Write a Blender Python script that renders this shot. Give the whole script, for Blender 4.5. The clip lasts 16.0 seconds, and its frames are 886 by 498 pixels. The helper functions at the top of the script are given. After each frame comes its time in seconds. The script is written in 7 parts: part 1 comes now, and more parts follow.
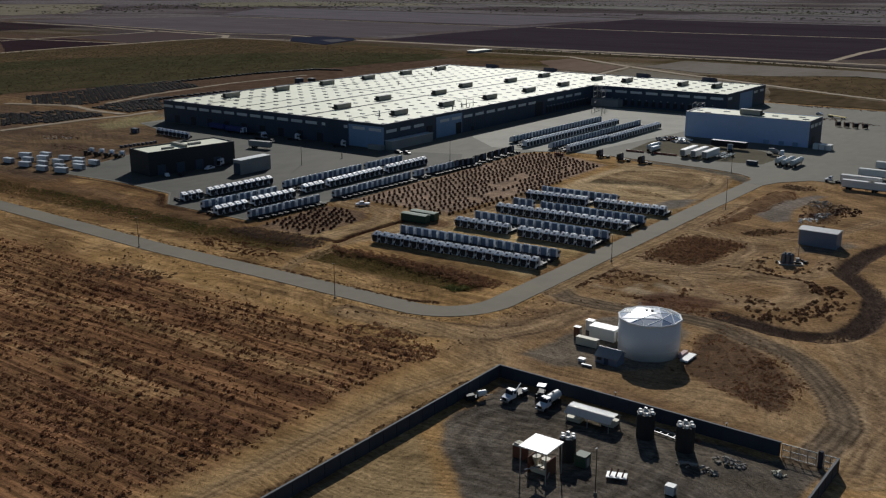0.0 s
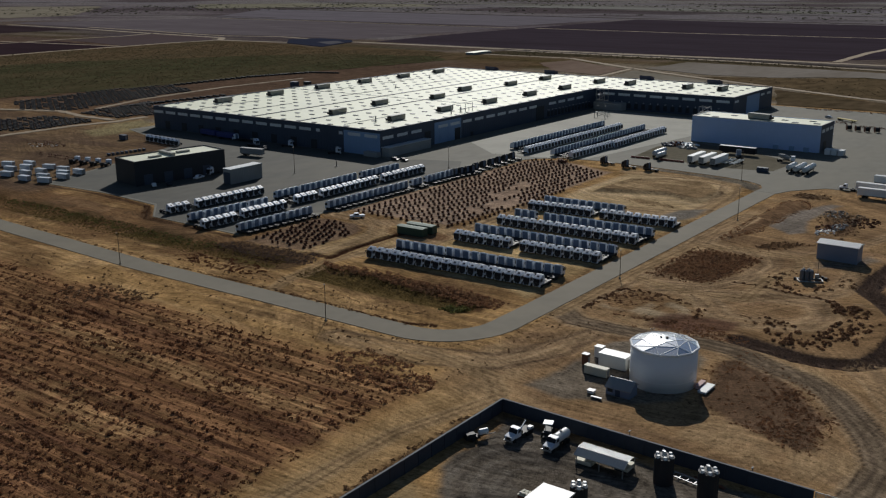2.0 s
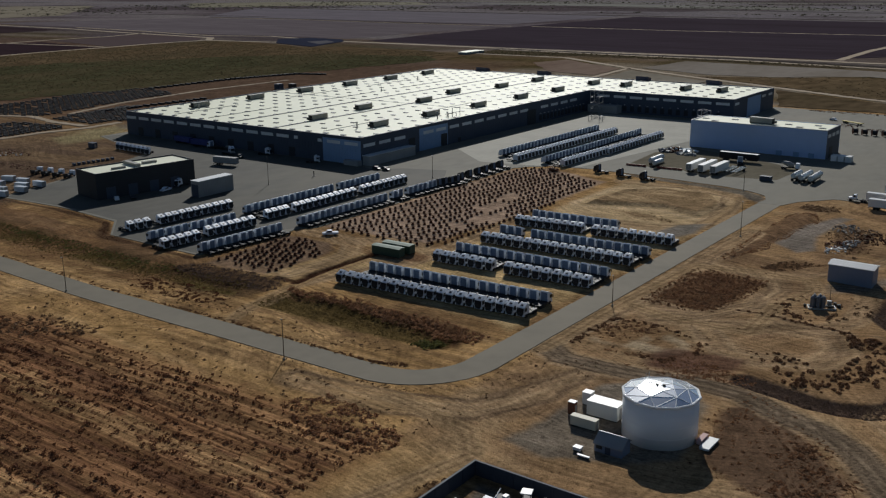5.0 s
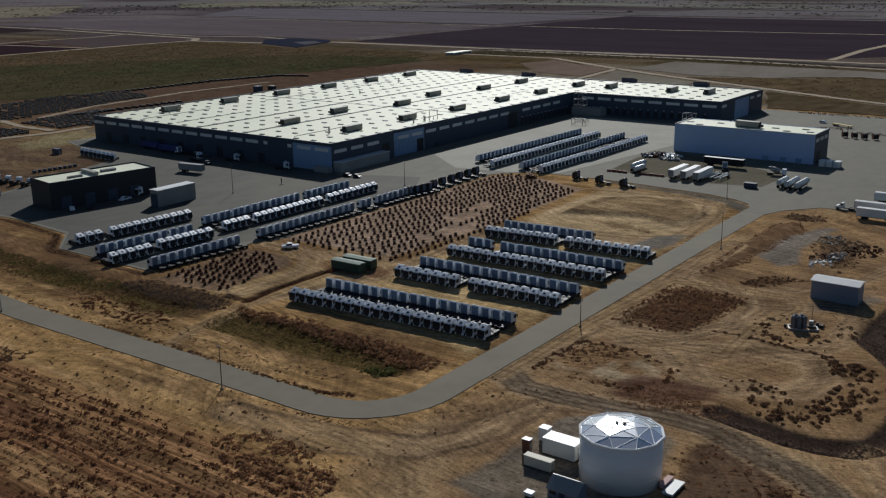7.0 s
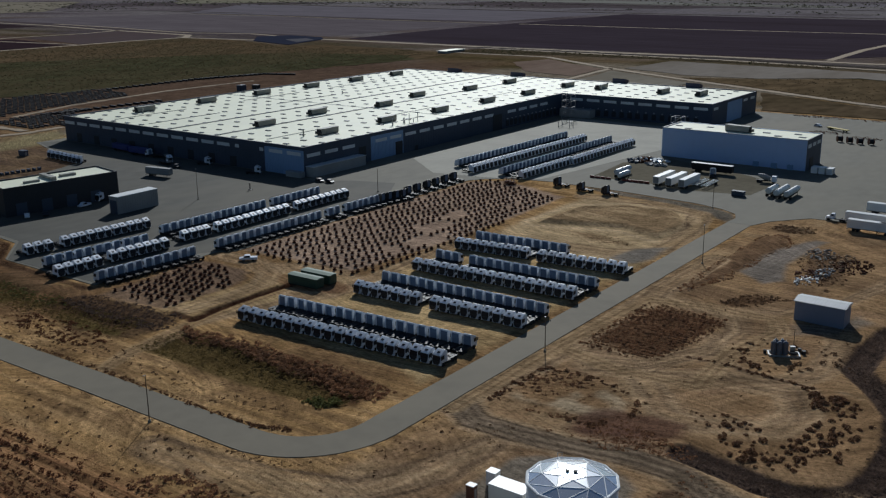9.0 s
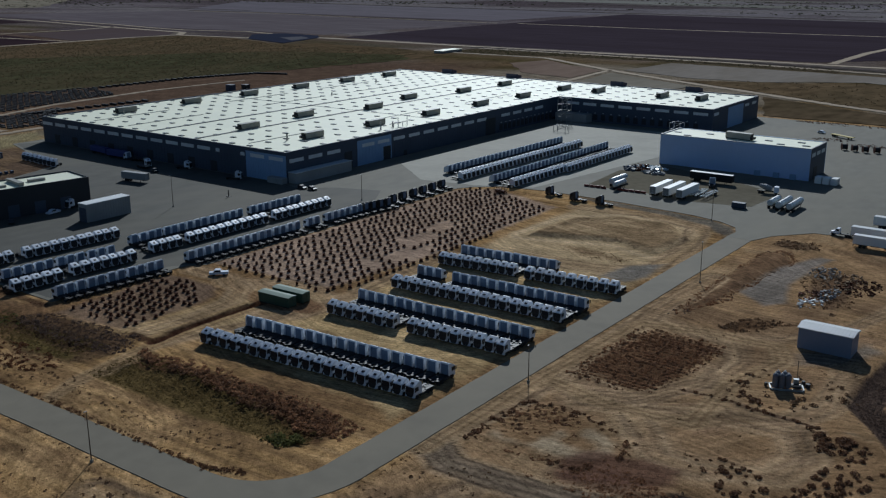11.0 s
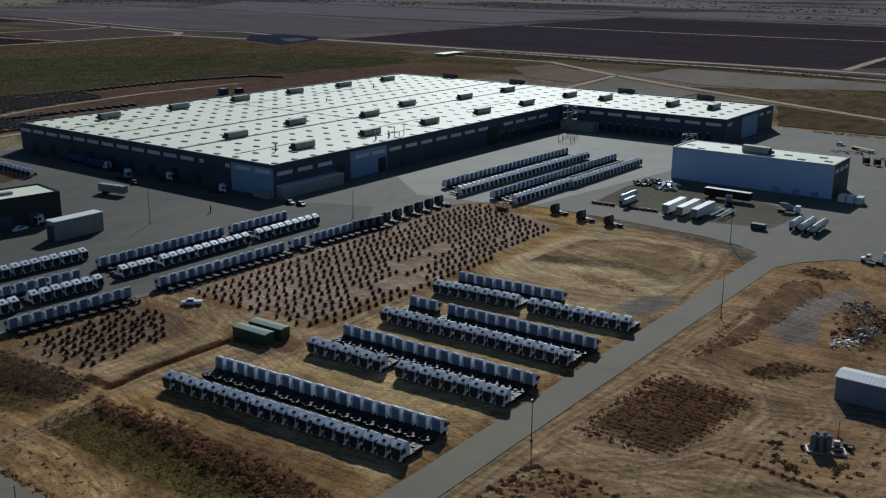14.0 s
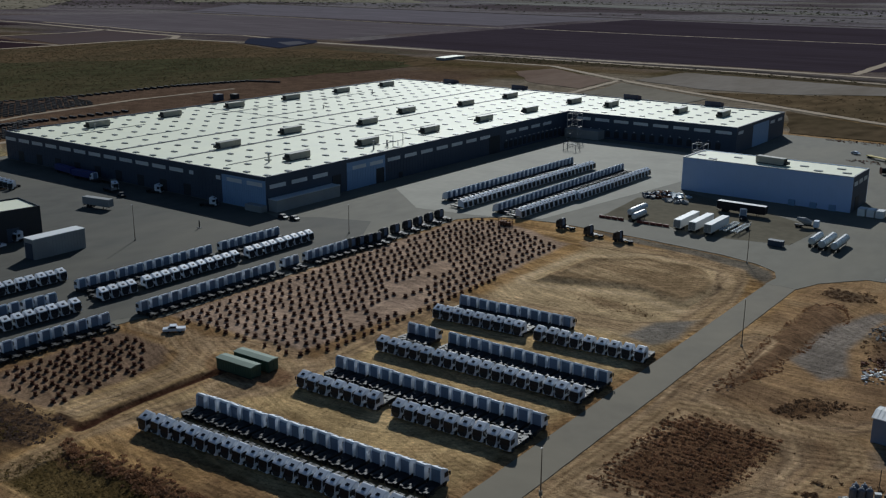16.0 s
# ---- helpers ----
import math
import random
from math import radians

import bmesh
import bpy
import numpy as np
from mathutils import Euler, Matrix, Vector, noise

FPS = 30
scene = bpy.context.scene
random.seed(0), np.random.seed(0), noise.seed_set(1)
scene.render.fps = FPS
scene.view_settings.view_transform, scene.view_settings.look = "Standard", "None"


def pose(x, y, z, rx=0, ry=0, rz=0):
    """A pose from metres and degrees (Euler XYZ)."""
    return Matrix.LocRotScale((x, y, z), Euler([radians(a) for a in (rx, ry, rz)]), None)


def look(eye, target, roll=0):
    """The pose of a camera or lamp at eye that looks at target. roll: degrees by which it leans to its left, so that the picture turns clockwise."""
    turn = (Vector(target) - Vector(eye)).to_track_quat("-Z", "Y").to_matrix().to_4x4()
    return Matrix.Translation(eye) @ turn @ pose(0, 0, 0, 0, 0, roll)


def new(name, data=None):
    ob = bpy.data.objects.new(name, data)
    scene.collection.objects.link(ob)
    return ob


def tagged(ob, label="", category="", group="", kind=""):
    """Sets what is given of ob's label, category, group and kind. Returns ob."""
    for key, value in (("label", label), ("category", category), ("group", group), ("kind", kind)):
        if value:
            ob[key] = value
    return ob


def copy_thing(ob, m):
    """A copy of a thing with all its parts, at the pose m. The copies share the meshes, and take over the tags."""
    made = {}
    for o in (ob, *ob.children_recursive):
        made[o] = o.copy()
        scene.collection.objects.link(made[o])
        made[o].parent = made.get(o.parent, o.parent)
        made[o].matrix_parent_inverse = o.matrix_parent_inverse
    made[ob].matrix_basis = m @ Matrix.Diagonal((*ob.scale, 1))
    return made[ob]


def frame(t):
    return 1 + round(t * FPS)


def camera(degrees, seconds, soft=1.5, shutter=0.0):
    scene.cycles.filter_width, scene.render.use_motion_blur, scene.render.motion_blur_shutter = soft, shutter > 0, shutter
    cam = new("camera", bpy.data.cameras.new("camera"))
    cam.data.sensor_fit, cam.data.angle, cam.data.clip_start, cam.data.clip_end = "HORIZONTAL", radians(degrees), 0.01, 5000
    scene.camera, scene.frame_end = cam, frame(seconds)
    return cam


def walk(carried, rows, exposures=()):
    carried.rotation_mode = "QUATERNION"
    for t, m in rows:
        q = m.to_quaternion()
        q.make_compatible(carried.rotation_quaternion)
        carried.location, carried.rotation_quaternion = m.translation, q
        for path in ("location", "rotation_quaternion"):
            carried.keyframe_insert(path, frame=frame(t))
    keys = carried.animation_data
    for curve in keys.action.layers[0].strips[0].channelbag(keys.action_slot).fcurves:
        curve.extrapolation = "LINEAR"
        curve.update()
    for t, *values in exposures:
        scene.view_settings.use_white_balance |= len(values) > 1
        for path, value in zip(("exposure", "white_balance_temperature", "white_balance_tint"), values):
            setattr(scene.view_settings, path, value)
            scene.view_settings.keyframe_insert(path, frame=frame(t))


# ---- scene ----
cam = camera(48.14, 16.0, soft=1.25)
PATH = [
    (0.0, (318.80, -380.53, 86.17), (89.42, -70.97, -21.36), -0.17),
    (1.0, (313.19, -373.51, 86.09), (83.89, -63.83, -21.22), -0.26),
    (2.0, (308.54, -365.84, 86.13), (79.20, -56.18, -21.17), -0.38),
    (3.0, (304.29, -357.88, 86.25), (75.04, -48.22, -21.25), -0.47),
    (4.0, (300.25, -349.29, 86.23), (70.97, -39.82, -21.73), -0.56),
    (6.5, (295.58, -325.47, 85.91), (67.75, -15.06, -22.43), -0.75),
    (7.0, (295.40, -320.41, 85.88), (67.73, -9.92, -22.55), -0.76),
    (8.0, (295.06, -310.07, 85.90), (67.17, 0.08, -23.08), -0.68),
    (9.0, (293.87, -299.84, 85.99), (65.74, 9.88, -23.67), -0.54),
    (11.5, (285.29, -278.49, 86.06), (57.12, 30.98, -24.27), 0.00),
    (12.0, (283.04, -274.62, 86.06), (54.67, 34.71, -24.22), 0.08),
    (12.5, (280.68, -270.75, 86.06), (52.17, 38.50, -24.18), 0.15),
    (13.0, (278.12, -267.07, 86.07), (49.54, 42.13, -24.11), 0.19),
    (13.5, (275.60, -263.40, 86.07), (46.90, 45.75, -24.05), 0.25),
    (14.0, (273.01, -259.79, 86.09), (44.25, 49.34, -23.95), 0.28),
    (14.5, (270.30, -256.16, 86.13), (41.47, 52.96, -23.77), 0.32),
    (15.0, (267.59, -252.59, 86.19), (38.66, 56.52, -23.53), 0.35),
    (15.5, (264.93, -248.97, 86.27), (35.80, 60.06, -23.27), 0.35),
    (16.0, (262.39, -245.29, 86.35), (33.24, 63.82, -22.94), 0.25),
]
walk(cam, [(t, look(eye, aim, lean)) for t, eye, aim, lean in PATH],
     [(0.0, -0.27, 6020, 9), (4.0, -0.27, 5980, 9), (8.0, -0.26, 5740, 8), (12.0, -0.32, 5260, 6), (14.0, -0.28, 5450, 6), (16.0, -0.27, 5580, 6)])

# ---- light ----
SUN = Vector((-0.52, 0.855, 0.57)).normalized()
world = bpy.data.worlds.new("sky")
scene.world = world
world.use_nodes = True
wn = world.node_tree
sky = wn.nodes.new("ShaderNodeTexSky")
sky.sky_type, sky.sun_disc = "NISHITA", False
sky.sun_elevation, sky.sun_rotation = math.asin(SUN.z), math.atan2(SUN.x, SUN.y)
sky.air_density, sky.dust_density, sky.ozone_density = 1.0, 0.3, 2.5
wn.links.new(sky.outputs[0], wn.nodes["Background"].inputs[0])
wn.nodes["Background"].inputs[1].default_value = 0.041
lamp = bpy.data.lights.new("sun", "SUN")
lamp.energy, lamp.angle, lamp.color = 3.85, radians(0.55), (1.0, 0.93, 0.82)
sun = new("sun", lamp)
sun.matrix_world = look(SUN * 500, (0, 0, 0))

# ---- materials ----
MATS = {}


def surface(name, color, rough=0.7, metal=0.0, spread=0.15, grain=2.0, stain=0.2, bump=0.0, per_object=0.0, tint=None, stretch=None, spec=0.3):
    """A painted, metal or mineral surface: colour with grain, large stains and, where wanted, a shade of its own for each object."""
    if name in MATS:
        return MATS[name]
    m = bpy.data.materials.new(name)
    m.use_nodes = True
    nt = m.node_tree
    N, L = nt.nodes, nt.links
    b = N["Principled BSDF"]
    b.inputs["Roughness"].default_value, b.inputs["Metallic"].default_value = rough, metal
    b.inputs["Specular IOR Level"].default_value = spec
    co = N.new("ShaderNodeTexCoord")
    vec = co.outputs["Object"]
    if stretch:
        mp = N.new("ShaderNodeMapping")
        mp.inputs["Scale"].default_value = stretch
        L.new(vec, mp.inputs[0])
        vec = mp.outputs[0]
    n1, n2 = N.new("ShaderNodeTexNoise"), N.new("ShaderNodeTexNoise")
    n1.inputs["Scale"].default_value, n1.inputs["Detail"].default_value = grain, 6
    n2.inputs["Scale"].default_value, n2.inputs["Detail"].default_value = grain * 0.13, 3
    L.new(vec, n1.inputs["Vector"]), L.new(vec, n2.inputs["Vector"])
    dark = [c * (1 - spread) for c in color]
    lite = [min(1, c * (1 + spread)) for c in color]
    r1 = N.new("ShaderNodeMix")
    r1.data_type = "RGBA"
    r1.inputs[6].default_value, r1.inputs[7].default_value = (*dark, 1), (*lite, 1)
    L.new(n1.outputs[0], r1.inputs[0])
    r2 = N.new("ShaderNodeMix")
    r2.data_type = "RGBA"
    ramp = N.new("ShaderNodeMapRange")
    ramp.inputs[1].default_value, ramp.inputs[2].default_value, ramp.inputs[4].default_value = 0.45, 0.7, stain
    L.new(n2.outputs[0], ramp.inputs[0])
    L.new(ramp.outputs[0], r2.inputs[0])
    L.new(r1.outputs[2], r2.inputs[6])
    st = tint or [c * 0.45 for c in color]
    r2.inputs[7].default_value = (*st, 1)
    out = r2.outputs[2]
    if per_object:
        info, hs, mr = N.new("ShaderNodeObjectInfo"), N.new("ShaderNodeHueSaturation"), N.new("ShaderNodeMapRange")
        mr.inputs[3].default_value, mr.inputs[4].default_value = 1 - per_object, 1 + per_object
        L.new(info.outputs["Random"], mr.inputs[0])
        L.new(mr.outputs[0], hs.inputs["Value"])
        L.new(out, hs.inputs["Color"])
        out = hs.outputs[0]
    L.new(out, b.inputs["Base Color"])
    if bump:
        bp = N.new("ShaderNodeBump")
        bp.inputs["Strength"].default_value, bp.inputs["Distance"].default_value = 0.6, bump
        L.new(n1.outputs[0], bp.inputs["Height"])
        L.new(bp.outputs[0], b.inputs["Normal"])
    MATS[name] = m
    return m


def leafy(name, a, c, glow=0.4):
    """Dry or green scrub: every clump has a tone of its own."""
    if name in MATS:
        return MATS[name]
    m = bpy.data.materials.new(name)
    m.use_nodes = True
    N, L = m.node_tree.nodes, m.node_tree.links
    b = N["Principled BSDF"]
    b.inputs["Roughness"].default_value, b.inputs["Specular IOR Level"].default_value = 0.9, 0.1
    geo, mix = N.new("ShaderNodeNewGeometry"), N.new("ShaderNodeMix")
    mix.data_type = "RGBA"
    mix.inputs[6].default_value, mix.inputs[7].default_value = (*a, 1), (*c, 1)
    L.new(geo.outputs["Random Per Island"], mix.inputs[0])
    L.new(mix.outputs[2], b.inputs["Base Color"])
    thin, both = N.new("ShaderNodeBsdfTranslucent"), N.new("ShaderNodeMixShader")
    both.inputs[0].default_value = glow
    L.new(mix.outputs[2], thin.inputs[0])
    L.new(b.outputs[0], both.inputs[1]), L.new(thin.outputs[0], both.inputs[2])
    L.new(both.outputs[0], N["Material Output"].inputs[0])
    MATS[name] = m
    return m


def earth():
    """Soil: the kind of ground comes from the sheet, with clods, grit and tyre-worn relief on top."""
    m = bpy.data.materials.new("earth")
    m.use_nodes = True
    N, L = m.node_tree.nodes, m.node_tree.links
    b = N["Principled BSDF"]
    b.inputs["Roughness"].default_value, b.inputs["Specular IOR Level"].default_value = 1.0, 0.0
    at = N.new("ShaderNodeVertexColor")
    at.layer_name = "soil"
    co = N.new("ShaderNodeTexCoord")
    n1, n2 = N.new("ShaderNodeTexNoise"), N.new("ShaderNodeTexNoise")
    n1.inputs["Scale"].default_value, n1.inputs["Detail"].default_value, n1.inputs["Roughness"].default_value = 1.3, 8, 0.78
    n2.inputs["Scale"].default_value, n2.inputs["Detail"].default_value = 0.09, 5
    L.new(co.outputs["Object"], n1.inputs["Vector"]), L.new(co.outputs["Object"], n2.inputs["Vector"])
    v1, v2 = N.new("ShaderNodeMapRange"), N.new("ShaderNodeMapRange")
    for v, lo, hi in ((v1, 0.52, 1.44), (v2, 0.74, 1.26)):
        v.inputs[1].default_value, v.inputs[2].default_value = 0.25, 0.75
        v.inputs[3].default_value, v.inputs[4].default_value = lo, hi
    L.new(n1.outputs[0], v1.inputs[0]), L.new(n2.outputs[0], v2.inputs[0])
    # wheel-worn streaks that wander, and the straight furrows of the old field
    def streaks(scale, warp_scale, warp, lo, hi, dark, lite, seed):
        wn_, sub, mp, nz, mr = (N.new("ShaderNode" + k) for k in ("TexNoise", "VectorMath", "Mapping", "TexNoise", "MapRange"))
        wn_.inputs["Scale"].default_value, wn_.inputs["Detail"].default_value = warp_scale, 1
        L.new(co.outputs["Object"], wn_.inputs["Vector"])
        sub.operation = "MULTIPLY_ADD"
        sub.inputs[1].default_value = (warp, warp, 0)
        L.new(wn_.outputs["Color"], sub.inputs[0]), L.new(co.outputs["Object"], sub.inputs[2])
        mp.inputs["Scale"].default_value, mp.inputs["Location"].default_value = scale, (seed, seed * 1.7, 0)
        L.new(sub.outputs[0], mp.inputs[0])
        nz.inputs["Scale"].default_value, nz.inputs["Detail"].default_value, nz.inputs["Roughness"].default_value = 1.0, 5, 0.65
        L.new(mp.outputs[0], nz.inputs["Vector"])
        mr.inputs[1].default_value, mr.inputs[2].default_value, mr.inputs[3].default_value, mr.inputs[4].default_value = lo, hi, dark, lite
        L.new(nz.outputs[0], mr.inputs[0])
        return mr.outputs[0]

    def times(a, b_):
        n = N.new("ShaderNodeMath")
        n.operation = "MULTIPLY"
        L.new(a, n.inputs[0]), L.new(b_, n.inputs[1])
        return n.outputs[0]

    ruts = streaks((0.03, 0.75, 1), 0.009, 190, 0.40, 0.60, 0.80, 1.12, 13)
    cross_ruts = streaks((0.6, 0.035, 1), 0.008, 230, 0.42, 0.64, 0.92, 1.08, 17)
    worn = times(times(streaks((0.09, 0.9, 1), 0.016, 70, 0.36, 0.64, 0.78, 1.18, 3), streaks((0.5, 0.11, 1), 0.013, 80, 0.36, 0.64, 0.86, 1.13, 9)), times(ruts, cross_ruts))
    rowed = times(times(streaks((0.022, 0.62, 1), 0.03, 2.5, 0.43, 0.57, 0.66, 1.26, 5), streaks((0.012, 0.12, 1), 0.02, 8, 0.38, 0.62, 0.80, 1.18, 7)), streaks((0.05, 1.25, 1), 0.03, 2.0, 0.42, 0.58, 0.72, 1.2, 21))
    pick = N.new("ShaderNodeMix")
    L.new(at.outputs["Alpha"], pick.inputs[0]), L.new(worn, pick.inputs[2]), L.new(rowed, pick.inputs[3])
    mul = N.new("ShaderNodeMath")
    mul.operation = "MULTIPLY"
    # tufts, stones and clods
    n3, v3 = N.new("ShaderNodeTexNoise"), N.new("ShaderNodeMapRange")
    n3.inputs["Scale"].default_value, n3.inputs["Detail"].default_value, n3.inputs["Roughness"].default_value = 0.85, 4, 0.7
    L.new(co.outputs["Object"], n3.inputs["Vector"])
    v3.inputs[1].default_value, v3.inputs[2].default_value, v3.inputs[3].default_value, v3.inputs[4].default_value = 0.55, 0.64, 1.06, 0.62
    L.new(n3.outputs[0], v3.inputs[0])
    L.new(times(times(v1.outputs[0], v2.outputs[0]), v3.outputs[0]), mul.inputs[0]), L.new(pick.outputs[0], mul.inputs[1])
    hs = N.new("ShaderNodeHueSaturation")
    L.new(at.outputs[0], hs.inputs["Color"]), L.new(mul.outputs[0], hs.inputs["Value"])
    L.new(hs.outputs[0], b.inputs["Base Color"])
    bp = N.new("ShaderNodeBump")
    bp.inputs["Strength"].default_value, bp.inputs["Distance"].default_value = 0.8, 0.36
    tall = N.new("ShaderNodeMath")
    tall.operation = "MULTIPLY_ADD"
    tall.inputs[1].default_value = 0.3
    L.new(pick.outputs[0], tall.inputs[0]), L.new(n1.outputs[0], tall.inputs[2])
    L.new(tall.outputs[0], bp.inputs["Height"]), L.new(bp.outputs[0], b.inputs["Normal"])
    return m


asphalt = surface("asphalt", (0.148, 0.137, 0.105), 0.85, spread=0.3, grain=0.22, stain=0.75, tint=(0.186, 0.167, 0.122), stretch=(1.0, 0.45, 1), spec=0.2)
asphalt_darker = surface("darker asphalt", (0.078, 0.074, 0.060), 0.85, spread=0.42, grain=0.16, stain=0.85, tint=(0.122, 0.110, 0.082), stretch=(1.0, 0.6, 1), spec=0.2)
concrete = surface("concrete", (0.272, 0.258, 0.205), 0.8, spread=0.14, grain=0.3, stain=0.45, tint=(0.16, 0.15, 0.12), spec=0.2)
road_top = surface("road asphalt", (0.176, 0.153, 0.111), 0.85, spread=0.18, grain=0.25, stain=0.6, tint=(0.23, 0.198, 0.140), spec=0.2)
track_top = surface("packed track", (0.36, 0.28, 0.19), 0.95, spread=0.15, grain=0.15, spec=0.1)
roof_white = surface("white roof membrane", (0.80, 0.80, 0.60), 0.65, spread=0.05, grain=0.3, stain=0.35, tint=(0.66, 0.67, 0.54), spec=0.3)
wall_dark = surface("dark grey cladding", (0.055, 0.07, 0.10), 0.6, spread=0.1, grain=0.6, stain=0.2)
wall_blue = surface("pale blue cladding", (0.24, 0.35, 0.52), 0.55, spread=0.06, grain=0.5, stain=0.15)
wall_white = surface("white cladding", (0.41, 0.53, 0.77), 0.5, spread=0.04, grain=0.4, stain=0.15, tint=(0.5, 0.52, 0.54))
wall_black = surface("black cladding", (0.03, 0.033, 0.038), 0.6, spread=0.15, grain=0.6)
wall_grey = surface("grey sheet metal", (0.30, 0.30, 0.29), 0.55, spread=0.08, grain=0.8, stain=0.25)
panel_pale = surface("translucent wall panel", (0.62, 0.64, 0.64), 0.45, spread=0.05, grain=0.7)
skylight_grey = surface("smoked skylight", (0.16, 0.165, 0.15), 0.35, spread=0.1, grain=1.0, spec=0.5)
unit_beige = surface("painted unit casing", (0.32, 0.31, 0.27), 0.6, spread=0.1, grain=1.5)
unit_dark = surface("dark louvre", (0.035, 0.035, 0.035), 0.6, spread=0.2, grain=4)
unit_blue = surface("dark blue panel", (0.02, 0.025, 0.07), 0.4, spread=0.1, grain=1.0, spec=0.5)
steel = surface("galvanised steel", (0.42, 0.43, 0.43), 0.45, 0.6, spread=0.1, grain=3)
rust = surface("rusty steel", (0.17, 0.075, 0.045), 0.85, spread=0.3, grain=3, stain=0.4)
truck_white = surface("white truck paint", (0.71, 0.74, 0.79), 0.46, spread=0.04, grain=1.5, stain=0.15, tint=(0.45, 0.45, 0.46), per_object=0.12, spec=0.28)
truck_black = surface("black truck paint", (0.02, 0.021, 0.024), 0.5, spread=0.1, grain=1.5, spec=0.5)
truck_plastic = surface("black plastic", (0.025, 0.025, 0.027), 0.6, spread=0.15, grain=4)
glass_dark = surface("dark cab glass", (0.010, 0.012, 0.018), 0.3, spread=0.1, grain=1, spec=0.22)
lamp_glass = surface("headlamp glass", (0.6, 0.62, 0.64), 0.15, spread=0.05, grain=6, spec=0.8)
chassis_black = surface("chassis black", (0.018, 0.018, 0.019), 0.6, spread=0.2, grain=5, stain=0.2, tint=(0.05, 0.045, 0.04))
cab_back = surface("blue-grey cab back", (0.175, 0.215, 0.285), 0.5, spread=0.1, grain=1.2, per_object=0.15)
tyre = surface("tyre rubber", (0.02, 0.02, 0.02), 0.85, spread=0.15, grain=6)
rim_steel = surface("wheel steel", (0.45, 0.45, 0.45), 0.35, 0.8, spread=0.1, grain=5)
trailer_white = surface("white trailer panel", (0.74, 0.74, 0.72), 0.45, spread=0.04, grain=0.9, stain=0.2, tint=(0.55, 0.54, 0.5), per_object=0.06)
tanker_grey = surface("pale tanker shell", (0.55, 0.60, 0.62), 0.35, 0.2, spread=0.06, grain=0.8)
wood_pole = surface("weathered pole", (0.14, 0.11, 0.08), 0.9, spread=0.25, grain=4)
green_metal = surface("dark green steel", (0.05, 0.085, 0.055), 0.6, spread=0.15, grain=1.2, stain=0.3)
wall_block = surface("blue-black block wall", (0.05, 0.055, 0.07), 0.85, spread=0.15, grain=0.8, stain=0.25, tint=(0.09, 0.09, 0.095))
tank_white = surface("white tank shell", (0.84, 0.85, 0.85), 0.5, spread=0.04, grain=0.5, stain=0.25, tint=(0.5, 0.52, 0.55))
dome_metal = surface("dome sheet", (0.78, 0.80, 0.83), 0.23, 0.9, spread=0.04, grain=0.6, stain=0.1, per_object=0.05)
shed_navy = surface("slate blue sheet", (0.19, 0.22, 0.29), 0.55, spread=0.08, grain=0.8, stain=0.2)
rubble_pale = surface("pale rubble", (0.34, 0.31, 0.27), 0.9, spread=0.25, grain=1.5, spec=0.1)
yard_dirt = surface("dusty yard soil", (0.172, 0.153, 0.113), 0.95, spread=0.3, grain=0.35, stain=0.6, tint=(0.115, 0.10, 0.075), spec=0.0)
cream = surface("cream paint", (0.62, 0.58, 0.45), 0.6, spread=0.08, grain=1.2)

# ---- building blocks ----
def box(bm, x0, x1, y0, y1, z0, z1):
    v = [bm.verts.new(p) for p in ((x0, y0, z0), (x1, y0, z0), (x1, y1, z0), (x0, y1, z0), (x0, y0, z1), (x1, y0, z1), (x1, y1, z1), (x0, y1, z1))]
    for f in ((3, 2, 1, 0), (4, 5, 6, 7), (0, 1, 5, 4), (1, 2, 6, 5), (2, 3, 7, 6), (3, 0, 4, 7)):
        bm.faces.new([v[i] for i in f])
    return v


def prism(bm, outline, z0, z1):
    """An upright prism over a plan outline that runs counter-clockwise."""
    lo, hi = [bm.verts.new((x, y, z0)) for x, y in outline], [bm.verts.new((x, y, z1)) for x, y in outline]
    n = len(lo)
    bm.faces.new(lo[::-1]), bm.faces.new(hi)
    for i in range(n):
        bm.faces.new((lo[i], lo[(i + 1) % n], hi[(i + 1) % n], hi[i]))


def profile(bm, outline, x0, x1):
    """A side profile in (y, z), swept across from x0 to x1."""
    a, b = [bm.verts.new((x0, y, z)) for y, z in outline], [bm.verts.new((x1, y, z)) for y, z in outline]
    n = len(a)
    bm.faces.new(a[::-1]), bm.faces.new(b)
    for i in range(n):
        bm.faces.new((a[i], a[(i + 1) % n], b[(i + 1) % n], b[i]))
    bmesh.ops.recalc_face_normals(bm, faces=bm.faces)


def rod(bm, p, q, r0, r1=None, n=8):
    """A round bar from p to q."""
    p, q = Vector(p), Vector(q)
    r1 = r0 if r1 is None else r1
    turn = (q - p).to_track_quat("Z", "Y").to_matrix()
    a, b = [], []
    for i in range(n):
        w = turn @ Vector((math.cos(2 * math.pi * i / n), math.sin(2 * math.pi * i / n), 0))
        a.append(bm.verts.new(p + w * r0)), b.append(bm.verts.new(q + w * r1))
    bm.faces.new(a[::-1]), bm.faces.new(b)
    for i in range(n):
        bm.faces.new((a[i], a[(i + 1) % n], b[(i + 1) % n], b[i]))


def mesh_of(name, bm, material, bevel=0.0):
    if bevel:
        bmesh.ops.bevel(bm, geom=list(bm.edges), offset=bevel, segments=1, affect="EDGES", clamp_overlap=True)
    me = bpy.data.meshes.new(name)
    bm.to_mesh(me)
    bm.free()
    me.materials.append(material)
    return me


